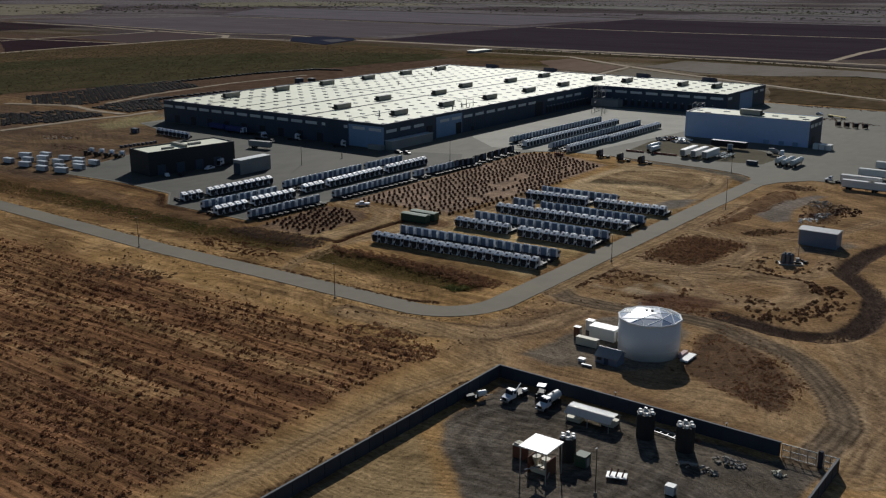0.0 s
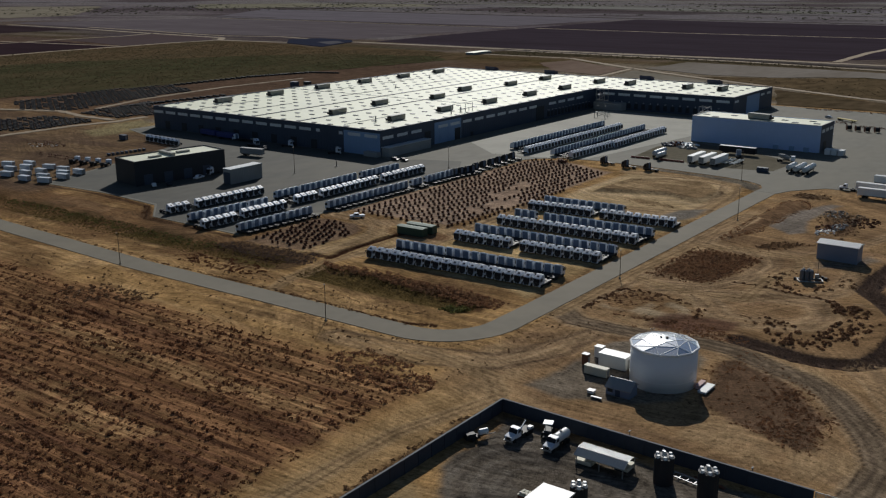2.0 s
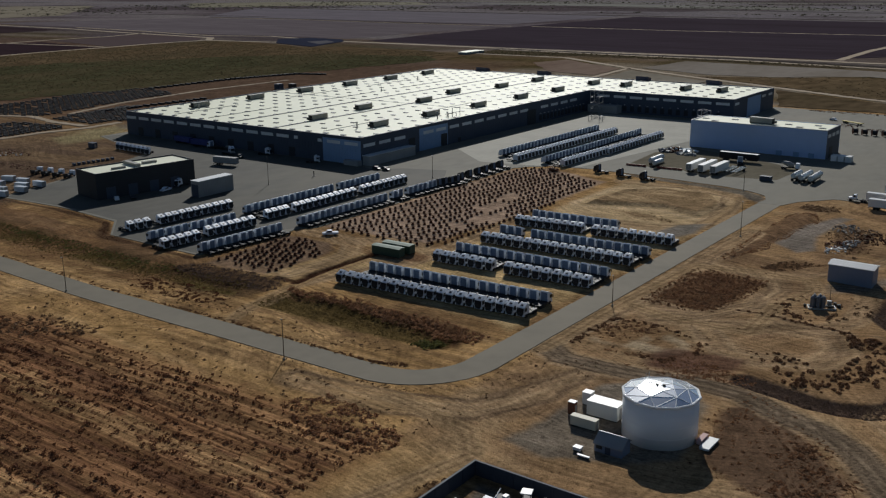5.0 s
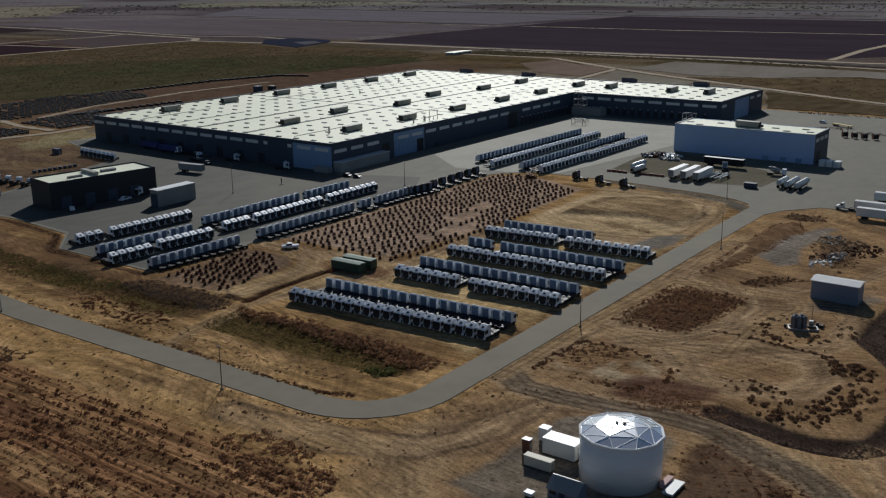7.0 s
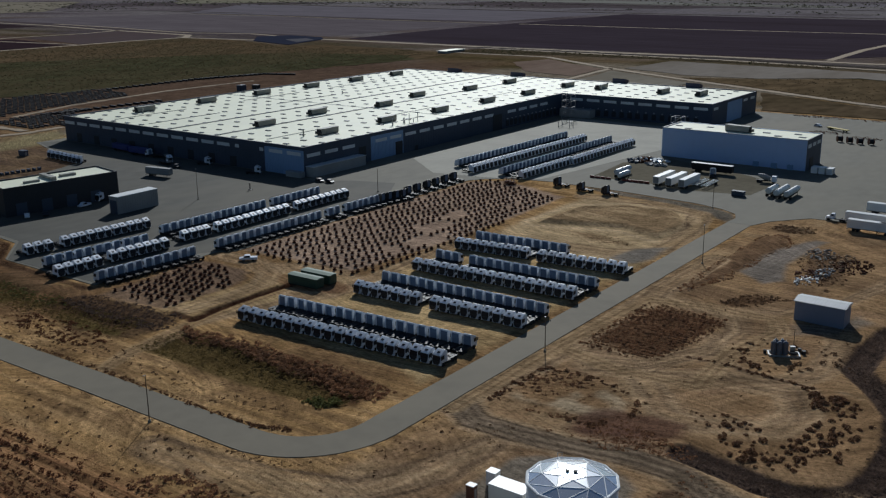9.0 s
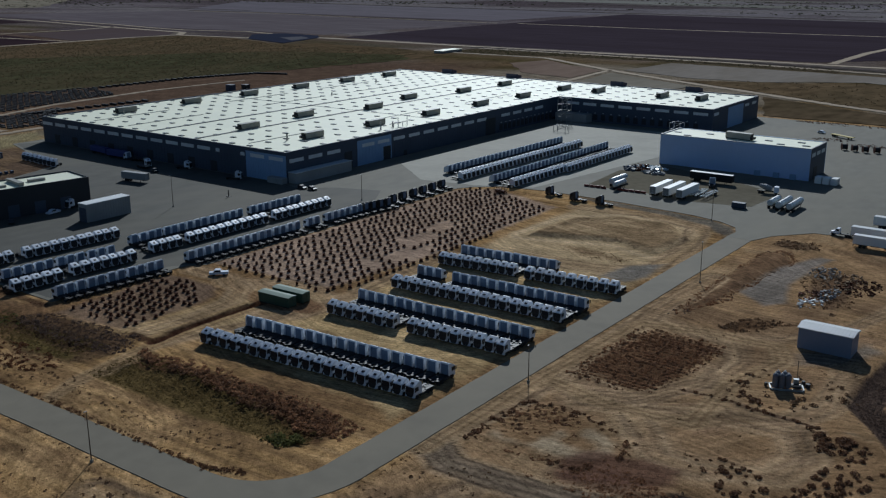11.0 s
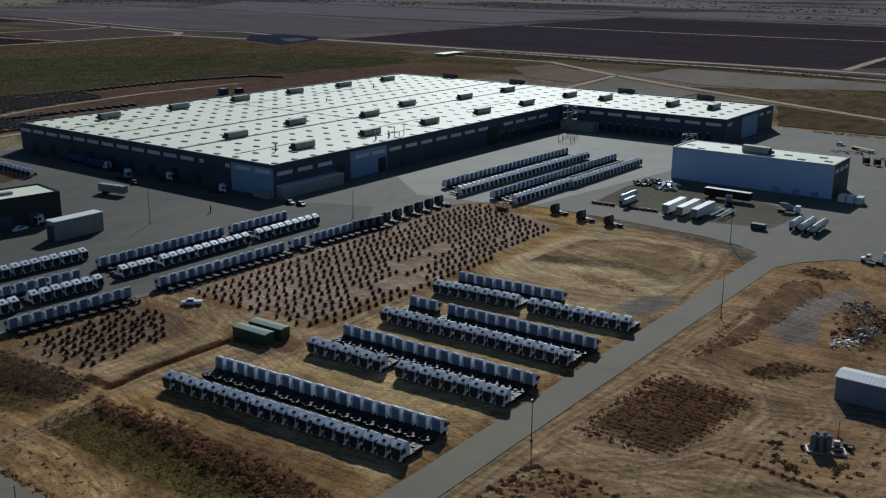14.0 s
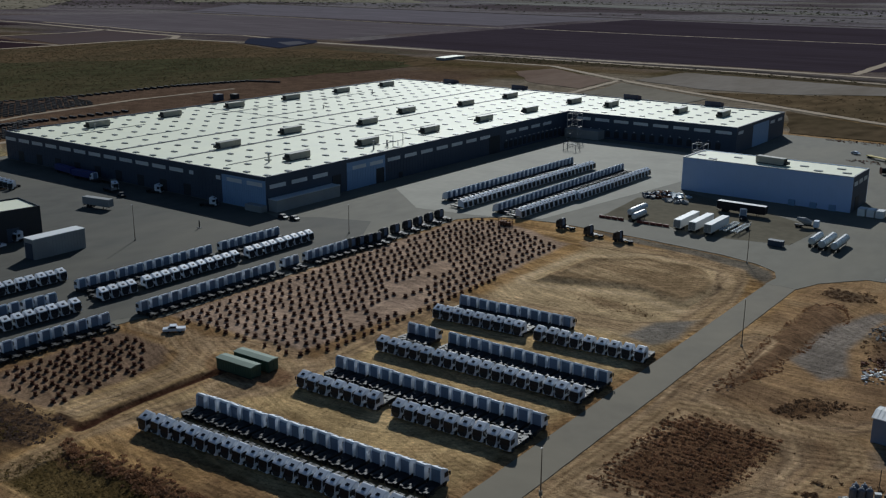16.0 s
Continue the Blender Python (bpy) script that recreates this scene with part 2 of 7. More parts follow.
def part(name, bm, material, parent=None, label="", bevel=0.0):
    ob = new(name, bm if isinstance(bm, bpy.types.Mesh) else mesh_of(name, bm, material, bevel))
    if parent:
        ob.parent = parent
    if label:
        ob["label"] = label
    return ob


def blocks(name, boxes, material, parent=None, label="", bevel=0.0):
    bm = bmesh.new()
    for b in boxes:
        box(bm, *b)
    return part(name, bm, material, parent, label, bevel)


def holder(name, label, category, group="", kind="", m=None):
    ob = tagged(new(name), label, category, group, kind)
    if m is not None:
        ob.matrix_basis = m
    return ob


# ---- ground ----
def lattice(x, y, seed):
    """Smooth value noise, 0 to 1, on a lattice of step 1."""
    rng = np.random.RandomState(seed)
    tab = rng.rand(257, 257)
    xi, yi = np.floor(x).astype(int), np.floor(y).astype(int)
    fx, fy = x - xi, y - yi
    fx, fy = fx * fx * (3 - 2 * fx), fy * fy * (3 - 2 * fy)
    a, b = tab[xi % 256, yi % 256], tab[(xi + 1) % 256, yi % 256]
    c, d = tab[xi % 256, (yi + 1) % 256], tab[(xi + 1) % 256, (yi + 1) % 256]
    return (a * (1 - fx) + b * fx) * (1 - fy) + (c * (1 - fx) + d * fx) * fy


def fbm(x, y, seed, octaves=4):
    total, amp, norm = 0, 1.0, 0
    for k in range(octaves):
        total = total + amp * lattice(x * 2 ** k, y * 2 ** k, seed + k)
        norm, amp = norm + amp, amp * 0.55
    return total / norm


def smooth(e0, e1, v):
    t = np.clip((v - e0) / (e1 - e0), 0, 1)
    return t * t * (3 - 2 * t)


def depth_in(poly, X, Y):
    """Signed distance to an outline: positive inside it."""
    d, inside = np.full(X.shape, 1e9), np.zeros(X.shape, bool)
    n = len(poly)
    for i in range(n):
        (ax, ay), (bx, by) = poly[i], poly[(i + 1) % n]
        ex, ey = bx - ax, by - ay
        t = np.clip(((X - ax) * ex + (Y - ay) * ey) / (ex * ex + ey * ey + 1e-9), 0, 1)
        d = np.minimum(d, np.hypot(X - ax - t * ex, Y - ay - t * ey))
        cross = ((ay > Y) != (by > Y)) & (X < (bx - ax) * (Y - ay) / (by - ay + 1e-12) + ax)
        inside ^= cross
    return np.where(inside, d, -d)


def off_line(line, X, Y):
    """Distance to a line of points."""
    d = np.full(X.shape, 1e9)
    for (ax, ay), (bx, by) in zip(line, line[1:]):
        ex, ey = bx - ax, by - ay
        t = np.clip(((X - ax) * ex + (Y - ay) * ey) / (ex * ex + ey * ey + 1e-9), 0, 1)
        d = np.minimum(d, np.hypot(X - ax - t * ex, Y - ay - t * ey))
    return d


def spread_axis(lo, hi, step, far_lo, far_hi):
    mid = list(np.arange(lo, hi + step / 2, step))
    left, right, s, x = [], [], step, lo
    while x > far_lo:
        s = min(s * 1.07, 60)
        x -= s
        left.append(x)
    s, x = step, hi
    while x < far_hi:
        s = min(s * 1.07, 60)
        x += s
        right.append(x)
    return np.array(left[::-1] + mid + right)


TRACK = [(184, -146), (192.8, -152.8), (204, -152.4), (213.6, -151.3), (225, -148.8), (233.7, -149.4), (243, -154), (252, -157.3), (259.4, -162), (266, -170.6), (273, -182), (276.4, -191), (275.8, -201), (274, -212)]
DITCH = [(232, -141.5), (240.5, -143.4), (247, -144.9), (252.5, -144.8), (257.6, -143.3), (261.8, -138.8), (263.8, -130), (263.6, -117.7), (260.5, -103), (253.5, -92), (247.2, -84), (246.8, -70), (248, -57), (251, -46), (256, -30)]
WEED_RECT = [(189.5, -106), (191, -70), (198.9, -69), (212.5, -69.8), (213.2, -74), (210.4, -104), (204, -106)]
WEED_STRIP = [(191.5, -56), (192, -45), (191, 14), (198, 20), (204, 10), (201.5, -11), (199, -41), (194, -56)]
BUSH_A = [(188.5, -143), (190.5, -123), (197.8, -118), (216, -127), (220, -134), (213, -142), (199, -143)]
BUSH_B = [(226, -140), (231, -112), (241, -90), (254, -97), (262, -108), (264, -124), (254, -138), (238, -141)]
TANK_SOIL = [(232, -160), (236, -148), (248, -157), (257, -166), (263, -174), (265, -190), (262, -193.5), (247, -188), (237, -183)]
TANK_PAD = [(203, -196), (207, -160), (212, -156), (224, -153), (232, -158), (236, -184), (228, -192), (214, -199)]
COMPOUND_DARK = [(209.5, -211.5), (279.5, -211.5), (279.5, -300), (262, -300), (245, -272), (231, -258.5), (218, -246.5), (209.5, -236)]
TRACK_B = [(110, -178), (106.9, -170), (104.8, -158), (103.6, -150), (102.9, -144.5), (102.6, -128), (103, -114)]
TRACK_C = [(186, -150), (186, -108), (190, -66), (205, -62), (222, -62), (226, -70), (221, -90), (222, -112), (205, -114), (190, -110)]
TRACK_D = [(175, -192), (196, -196), (203, -204), (196, -230), (195, -300)]
TRENCH = [(101.2, -146), (100, -138), (99.9, -130.4), (100, -123.5), (100.4, -114), (101, -110.5)]
LOOP_A = [(190, -104), (203.7, -108), (214, -118), (222, -128), (230, -129), (241.7, -123), (244.3, -113.2), (239, -103), (226, -105), (214, -112), (200, -114)]
LOOP_B = [(214, -84), (220, -95), (226.5, -101), (236.3, -101), (241, -89), (240, -71), (236, -60)]
LOOP_C = [(188, -60), (200, -63), (213, -66), (217, -76), (216, -92), (208, -108), (196, -112)]
LANE_E = [(186, -150), (187, -122), (188, -106), (189, -60), (190, -20)]
LANE_F = [(207, -64), (222, -56), (232, -40), (240, -10)]
LANE_G = [(150, -196), (176, -194), (192, -188), (199, -172), (201, -158)]
LANE_H = [(262, -142), (268, -150), (275, -166), (281, -186), (283, -210)]
LOOP_D = [(86, -101), (93, -96.5), (104, -95.5), (113, -98), (117, -104), (115.5, -112), (108, -116)]
LOOP_E = [(64, -101.5), (76, -101.5), (88, -106), (94, -115), (95.5, -128), (94, -142)]
LOOP_F = [(114, -44), (115.5, -70), (116.5, -96), (113, -116), (107.5, -132), (104, -144)]
LOOP_G = [(118, -36), (140, -33), (162, -30), (172, -20), (171, 8), (164, 32), (140, 37), (116, 34)]
FIELD_EDGE = -206.0


def ground():
    xs = spread_axis(-70, 285, 0.7, -4300, 3200)
    ys = spread_axis(-300, 45, 0.7, -900, 4600)
    X, Y = np.meshgrid(xs, ys)
    n_lo, n_mid, n_hi = fbm(X / 60, Y / 60, 3), fbm(X / 14, Y / 14, 11), fbm(X / 3.2, Y / 3.2, 23)
    wob = (n_mid - 0.5) * 9 + (n_hi - 0.5) * 4
    soil = np.empty(X.shape + (3,))

    def lay(color, mask):
        mask = np.clip(mask, 0, 1)[..., None]
        soil[:] = soil * (1 - mask) + np.array(color) * mask

    TAN, PALE, RED, BROWN = (0.42, 0.256, 0.108), (0.60, 0.39, 0.186), (0.125, 0.056, 0.032), (0.125, 0.070, 0.037)
    GREY, HAZED_PLAIN = (0.215, 0.193, 0.165), (0.155, 0.128, 0.132)
    soil[:] = TAN
    lay(PALE, smooth(0.5, 0.75, n_mid) * 0.5)
    lay((0.20, 0.118, 0.058), smooth(0.48, 0.64, n_lo) * 0.75)
    lay((0.17, 0.10, 0.05), smooth(0.56, 0.68, n_hi * 0.5 + n_mid * 0.5) * 0.6)
    # worn vehicle streaks across the bare soil
    streak = fbm(X / 30, Y / 1.6, 31)
    lay((0.19, 0.115, 0.058), smooth(0.5, 0.62, streak) * 0.6 * smooth(-215, -195, Y))
    lay(PALE, smooth(0.55, 0.7, fbm(X / 26, Y / 2.2, 37)) * 0.5)
    # far land: dusky ploughed plain beyond the works, paled with distance as painted haze
    far = smooth(430, 640, Y - 0.25 * X * 0 + wob * 4) + smooth(-330, -520, X + wob * 4)
    big = fbm(X / 420, Y / 150, 41)
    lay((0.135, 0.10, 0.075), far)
    lay(HAZED_PLAIN, smooth(700, 900, Y))
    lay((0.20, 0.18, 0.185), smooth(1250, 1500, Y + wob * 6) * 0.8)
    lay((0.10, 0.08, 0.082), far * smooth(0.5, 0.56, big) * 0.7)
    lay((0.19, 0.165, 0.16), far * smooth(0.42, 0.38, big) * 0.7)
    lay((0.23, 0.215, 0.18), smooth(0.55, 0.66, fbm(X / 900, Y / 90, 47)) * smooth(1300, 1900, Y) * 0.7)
    # brown ground round the works' far side
    lay((0.135, 0.095, 0.05), smooth(0, 40, depth_in([(-420, 0), (-520, 290), (-480, 470), (-330, 600), (-60, 600), (300, 500), (420, 330), (240, 300), (100, 295), (-175, 295), (-200, 100)], X, Y) + wob * 2) * 0.9)
    band = fbm(X / 160, Y / 18, 83)
    rear = smooth(290, 330, Y) * smooth(640, 560, Y)
    lay((0.075, 0.06, 0.025), rear * smooth(0.5, 0.6, band) * 0.8)
    lay((0.20, 0.165, 0.125), rear * smooth(0.44, 0.36, band) * 0.7)
    lay((0.25, 0.205, 0.15), smooth(0, 25, depth_in([(-215, 330), (-150, 540), (60, 560), (110, 330)], X, Y) + wob * 2) * 0.8)
    lay((0.125, 0.080, 0.057), smooth(-178, -215, X) * smooth(-20, 40, Y) * smooth(520, 400, Y) * 0.85)
    lay((0.225, 0.192, 0.15), smooth(12, 5, off_line([(-192, -5), (-190, 300), (-60, 306), (110, 306)], X, Y) + wob * 0.6) * 0.85)
    # old furrowed field
    field = smooth(-3, 6, FIELD_EDGE - Y + wob * 0.9) * smooth(-2, 7, 189 - X + wob * 0.6)
    lay((0.27, 0.142, 0.068), field)
    rows = fbm(X / 45, Y / 1.35, 53, 3)
    rows2 = fbm(X / 110, Y / 6.5, 59, 3)
    lay(RED, field * smooth(0.46, 0.58, rows) * 0.42)
    lay((0.095, 0.046, 0.030), field * smooth(0.49, 0.60, rows2 * 0.6 + rows * 0.4) * 0.55)
    lay((0.36, 0.215, 0.10), field * smooth(0.56, 0.66, fbm(X / 70, Y / 9, 61) * 0.6 + n_hi * 0.4) * 0.85)
    lay((0.37, 0.215, 0.10), field * smooth(-246, -216, Y) * smooth(0.36, 0.56, n_lo * 0.5 + fbm(X / 50, Y / 8, 57, 3) * 0.5) * 0.6)
    lay((0.20, 0.112, 0.055), field * smooth(-240, -285, Y) * smooth(0.45, 0.6, n_mid) * 0.7)
    # lane along the compound wall, weeds at the wall's foot
    lay((0.41, 0.262, 0.122), smooth(0, 3, depth_in([(189, -300), (189, -215), (195, -202), (206, -206), (206, -300)], X, Y) + wob * 0.25))
    lay(BROWN, smooth(0, 2.0, depth_in([(201.5, -300), (202, -216), (206.6, -212), (206.6, -300)], X, Y) + wob * 0.35) * 0.85)
    # greyer tan on the rough land east of the road
    east = smooth(183, 188, X + wob * 0.2) * smooth(-212, -200, Y)
    lay((0.345, 0.218, 0.114), east * 0.8)
    lay((0.43, 0.295, 0.16), east * smooth(0.5, 0.72, n_mid) * 0.6)
    lay((0.19, 0.118, 0.068), east * smooth(0.52, 0.66, fbm(X / 22, Y / 12, 33)) * 0.6)
    # verges of the road
    lay(BROWN, smooth(0, 3, depth_in([(104, -165), (103, -150), (128, -148), (150, -147.5), (167, -149.5), (171, -152), (171, -163)], X, Y) + wob * 0.3))
    lay((0.110, 0.076, 0.031), smooth(0, 2.5, depth_in([(104, -167), (105, -155), (125, -152), (140, -153), (168, -158), (168, -163), (160, -167), (130, -168)], X, Y) + wob * 0.35))
    lay((0.105, 0.066, 0.036), smooth(0, 4, depth_in([(-220, -173), (-220, -148), (-40, -147), (30, -149), (69, -147), (99, -144.5), (103, -161), (98, -168), (60, -170)], X, Y) + wob * 0.5) * 0.9)
    lay((0.115, 0.084, 0.032), smooth(0, 4, depth_in([(-220, -168), (-220, -153), (9, -154), (45, -156), (66, -157), (96, -160), (97, -166), (60, -168)], X, Y) + wob * 0.45))
    lay((0.22, 0.132, 0.076), smooth(0, 2.5, depth_in([(-90, -151), (-90, -140), (-40, -138), (56, -150), (98, -148), (98, -152)], X, Y) + wob * 0.4) * 0.8)
    lay((0.205, 0.118, 0.058), smooth(78, 56, X + wob) * smooth(-178, -172, Y) * smooth(-130, -138, Y) * smooth(0.72, 0.45, n_mid) * 0.85)
    lay((0.15, 0.092, 0.05), smooth(66, 50, X + wob) * smooth(-156, -151, Y) * smooth(-138, -144, Y) * smooth(0.62, 0.42, fbm(X / 16, Y / 6, 99)) * 0.75)
    lay((0.085, 0.050, 0.030), smooth(2.2, 0.9, off_line([(-80, -133.5), (-40, -131), (-6, -133), (9, -145.5), (56, -146)], X, Y) + wob * 0.15) * 0.85)
    gold = smooth(0, 6, depth_in([(84, -152), (90, -100), (112, -92), (114, -36), (176, -34), (175, -148), (166, -143), (110, -141)], X, Y) + wob * 0.6)
    lay((0.53, 0.372, 0.180), gold * 0.9)
    lay((0.37, 0.245, 0.118), gold * smooth(0.54, 0.64, fbm(X / 18, Y / 3.0, 91)) * 0.7)
    lay((0.60, 0.43, 0.22), gold * smooth(0.56, 0.68, fbm(X / 9, Y / 9, 93)) * 0.6)
    lay((0.095, 0.058, 0.034), smooth(0, 3, depth_in([(56, -161), (59, -148), (88, -145), (100, -147.5), (102, -160)], X, Y) + wob * 0.4) * 0.85)
    lay((0.155, 0.108, 0.071), smooth(-58, -75, X) * smooth(-150, -140, Y) * smooth(20, -30, Y) * 0.8)
    lay((0.30, 0.245, 0.13), smooth(0, 5, depth_in([(-196, -34), (-213, 22), (-176, 6), (-165, -18), (-172, -44)], X, Y) + wob * 0.4) * 0.9)
    lay((0.12, 0.08, 0.055), smooth(-60, -80, X) * smooth(-150, -140, Y) * smooth(20, -30, Y) * smooth(0.5, 0.62, fbm(X / 40, Y / 14, 95)) * 0.8)
    # standing ground of the rows of stands
    lay((0.41, 0.295, 0.215), smooth(0, 3, depth_in([(62, -95), (62, 32), (75, 42), (112, 30), (113, -50), (108, -93)], X, Y) + wob * 0.3) * 0.85)
    lay((0.195, 0.132, 0.09), smooth(0, 3, depth_in([(62, -150), (60, -108), (80, -106), (90, -118), (90, -147)], X, Y) + wob * 0.4) * 0.85)
    # low mound and scraped ground
    lay((0.53, 0.385, 0.215), smooth(0, 6, depth_in([(114, -40), (114, 40), (165, 40), (173, 20), (174, -42)], X, Y) + wob * 0.5) * 0.9)
    lay((0.225, 0.145, 0.078), smooth(0, 3, depth_in([(122, -12), (124, 16), (137, 28), (155, 29), (168, 14), (166, -8), (150, -2)], X, Y) + wob * 0.6) * 0.75)
    lay((0.18, 0.112, 0.06), smooth(0, 3, depth_in([(132, -14), (147, -12), (164, -16), (163, -23), (147, -22)], X, Y) + wob * 0.5) * 0.7)
    ringd = depth_in([(122, -12), (124, 16), (137, 28), (155, 29), (168, 14), (166, -8), (150, -2)], X, Y)
    lay((0.64, 0.47, 0.28), smooth(2.2, 0.6, np.abs(ringd + 4 + wob * 0.25)) * 0.7)
    lay((0.46, 0.325, 0.18), smooth(0, 4, ringd) * smooth(0.5, 0.62, fbm(X / 14, Y / 3, 97)) * 0.7)
    lay((0.44, 0.31, 0.16), smooth(3.0, 1.2, off_line([(116, 38), (150, 36), (168, 30), (172, 10), (172, -40)], X, Y) + wob * 0.2) * 0.6)
    lay((0.17, 0.15, 0.12), smooth(0, 2.5, depth_in([(96, 50), (124, 49.6), (155, 46.8), (167, 43.5), (174, 39), (177, 33), (177, 24), (170, 28), (164, 35), (150, 39), (120, 42)], X, Y) + wob * 0.25) * 0.9)
    # rough land beyond the road
    for poly, color, k in ((WEED_RECT, (0.125, 0.068, 0.037), 0.92), (WEED_STRIP, (0.165, 0.098, 0.056), 0.88), (TANK_SOIL, (0.135, 0.084, 0.053), 0.93), (TANK_PAD, (0.20, 0.175, 0.14), 0.8)):
        lay(color, smooth(0, 2.5, depth_in(poly, X, Y) + wob * 0.35) * k)
    lay((0.245, 0.207, 0.170), smooth(0, 2.5, depth_in([(199, -28), (199.8, -7), (203.7, 14), (207.5, 21), (214, 20), (211, 4), (210.6, -13), (215, -30), (209.6, -37)], X, Y) + wob * 0.18) * 0.95)
    lay(BROWN, smooth(0, 2, depth_in([(204, -58), (209, -47), (221, -44.5), (215, -53), (210, -60)], X, Y) + wob * 0.3) * 0.8)
    lay((0.13, 0.08, 0.05), smooth(0, 4, depth_in([(213, -18), (210, 8), (222, 6), (229, -19), (226, -34)], X, Y) + wob * 0.5) * 0.8)
    lay((0.12, 0.08, 0.05), smooth(0, 2, depth_in([(190, 25), (192, 33), (204, 33), (206, 26), (198, 23)], X, Y) + wob * 0.3) * 0.8)
    for poly in (BUSH_A, BUSH_B):
        lay((0.27, 0.165, 0.082), smooth(0, 3, depth_in(poly, X, Y) + wob * 0.4) * 0.8)
        lay((0.50, 0.39, 0.25), smooth(0, 3, depth_in(poly, X, Y) - 2 + wob * 0.4) * smooth(0.53, 0.68, n_mid) * 0.8)
    lay((0.15, 0.09, 0.06), smooth(0, 5, depth_in([(205, -146), (220, -134), (232, -140), (240, -146), (222, -150)], X, Y) + wob * 0.5) * 0.7)
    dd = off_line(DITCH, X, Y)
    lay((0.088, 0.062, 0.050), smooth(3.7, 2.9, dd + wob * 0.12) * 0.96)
    lay((0.19, 0.095, 0.05), smooth(0, 3, depth_in([(96, -114), (96, -100), (113, -99), (114, -110), (106, -115)], X, Y) + wob * 0.5) * 0.6)
    # loops worn by turning lorries
    stray = [(fbm(X / 25, Y / 25, 60 + k, 3) - 0.5) * 7 for k in range(7)]
    for line, width, n, seed in ((LOOP_A, 9, 9, 5), (LOOP_B, 5, 6, 6), (LOOP_C, 7, 8, 7), (LANE_E, 7, 8, 8), (LANE_F, 5, 6, 9), (LANE_G, 9, 9, 10), (LANE_H, 8, 8, 12), (LOOP_D, 8, 10, 14), (LOOP_E, 7, 9, 15), (LOOP_F, 6, 8, 16), (LOOP_G, 7, 8, 18)):
        q, rg = off_line(line, X, Y), np.random.RandomState(seed)
        lay((0.43, 0.29, 0.16), smooth(width * 0.75, width * 0.3, q + wob * 0.3) * 0.55)
        for k in range(n):
            off = rg.uniform(0, width * 0.55)
            side = (0.16, 0.105, 0.065) if k % 3 else (0.50, 0.35, 0.20)
            lay(side, smooth(0.55, 0.2, np.abs(q - off + stray[(k * 3 + seed) % 7])) * rg.uniform(0.35, 0.7) * (0.4 + 0.9 * n_mid))
    lay((0.17, 0.10, 0.062), smooth(0, 5, depth_in([(219, -115), (226, -105), (232, -107), (230, -115), (224, -120)], X, Y) + wob * 0.6) * 0.75)
    lay((0.13, 0.068, 0.046), smooth(0, 3, depth_in([(207, -140), (211, -133), (220, -129.7), (229, -128.4), (231.6, -137), (227.8, -142.6), (211, -147)], X, Y) + wob * 0.45) * 0.85)
    lay((0.11, 0.07, 0.048), smooth(0.8, 0.3, off_line([(213.5, -97.7), (225.8, -97.6), (234.8, -98.9), (242.4, -99.2)], X, Y) + wob * 0.05) * 0.9)
    lay((0.20, 0.175, 0.145), smooth(0, 4, depth_in([(226, -62), (228, -72), (240, -66), (246, -50), (238, -44)], X, Y) + wob * 0.5) * 0.7)
    lay(GREY, smooth(0, 3, depth_in([(160, -38), (163, -22), (174, -11), (176, -30), (172, -40)], X, Y) + wob * 0.3) * 0.9)
    td = off_line(TRACK, X, Y) * 1.4
    lay((0.225, 0.165, 0.108), smooth(4.6, 4.0, td + wob * 0.06) * 0.9)
    lay((0.115, 0.085, 0.06), smooth(0.9, 0.3, np.abs(td - 1.7 + wob * 0.03)) * 0.8)
    lay((0.24, 0.18, 0.12), smooth(0.9, 0.4, np.abs(td - 0.2 + wob * 0.03)) * 0.7)
    lay((0.26, 0.195, 0.13), smooth(0.6, 0.2, np.abs(td - 3.0 + wob * 0.03)) * 0.6)
    lay((0.07, 0.052, 0.04), smooth(0.6, 0.2, np.abs(td - 4.4 + wob * 0.04)) * 0.8)
    lay((0.42, 0.30, 0.18), smooth(1.0, 0.4, np.abs(td - 5.6 + wob * 0.05)) * 0.6)
    lay((0.150, 0.130, 0.106), smooth(0, 2, depth_in(COMPOUND_DARK, X, Y) + wob * 0.4) * 0.95)
    lay((0.150, 0.122, 0.092), smooth(0, 4, depth_in(COMPOUND_DARK, X, Y)) * smooth(0.50, 0.66, fbm(X / 12, Y / 4, 71)) * 0.8)
    lay((0.075, 0.064, 0.054), smooth(0, 4, depth_in(COMPOUND_DARK, X, Y)) * smooth(0.56, 0.68, fbm(X / 8, Y / 8, 73)) * 0.6)
    # rings worn by lorries turning in the compound
    turn_r = np.hypot((X - 231) * 0.9, Y + 233) + (n_mid - 0.5) * 5
    for k in range(14):
        lay((0.21, 0.182, 0.148) if k % 2 else (0.07, 0.060, 0.05), smooth(0, 3, depth_in(COMPOUND_DARK, X, Y)) * smooth(0.5, 0.15, np.abs(turn_r - 7.5 - 1.55 * k)) * (0.25 + 0.5 * n_lo))
    lay((0.385, 0.272, 0.14), smooth(0, 3, depth_in([(208, -300), (208, -238), (218, -247), (231, -259), (246, -273), (262, -300)], X, Y) + wob * 0.3) * 0.85)
    for line, w in ((TRACK_B, 3.2), (TRACK_C, 3.0), (TRACK_D, 3.0)):
        q = off_line(line, X, Y)
        lay((0.42, 0.29, 0.155), smooth(w, w * 0.6, q + wob * 0.12) * 0.7)
        lay((0.16, 0.095, 0.052), smooth(0.7, 0.2, np.abs(q - 1.0 + wob * 0.06)) * 0.6)
    lay((0.062, 0.026, 0.017), smooth(2.0, 1.2, off_line(TRENCH, X, Y) + wob * 0.08) * 0.97)
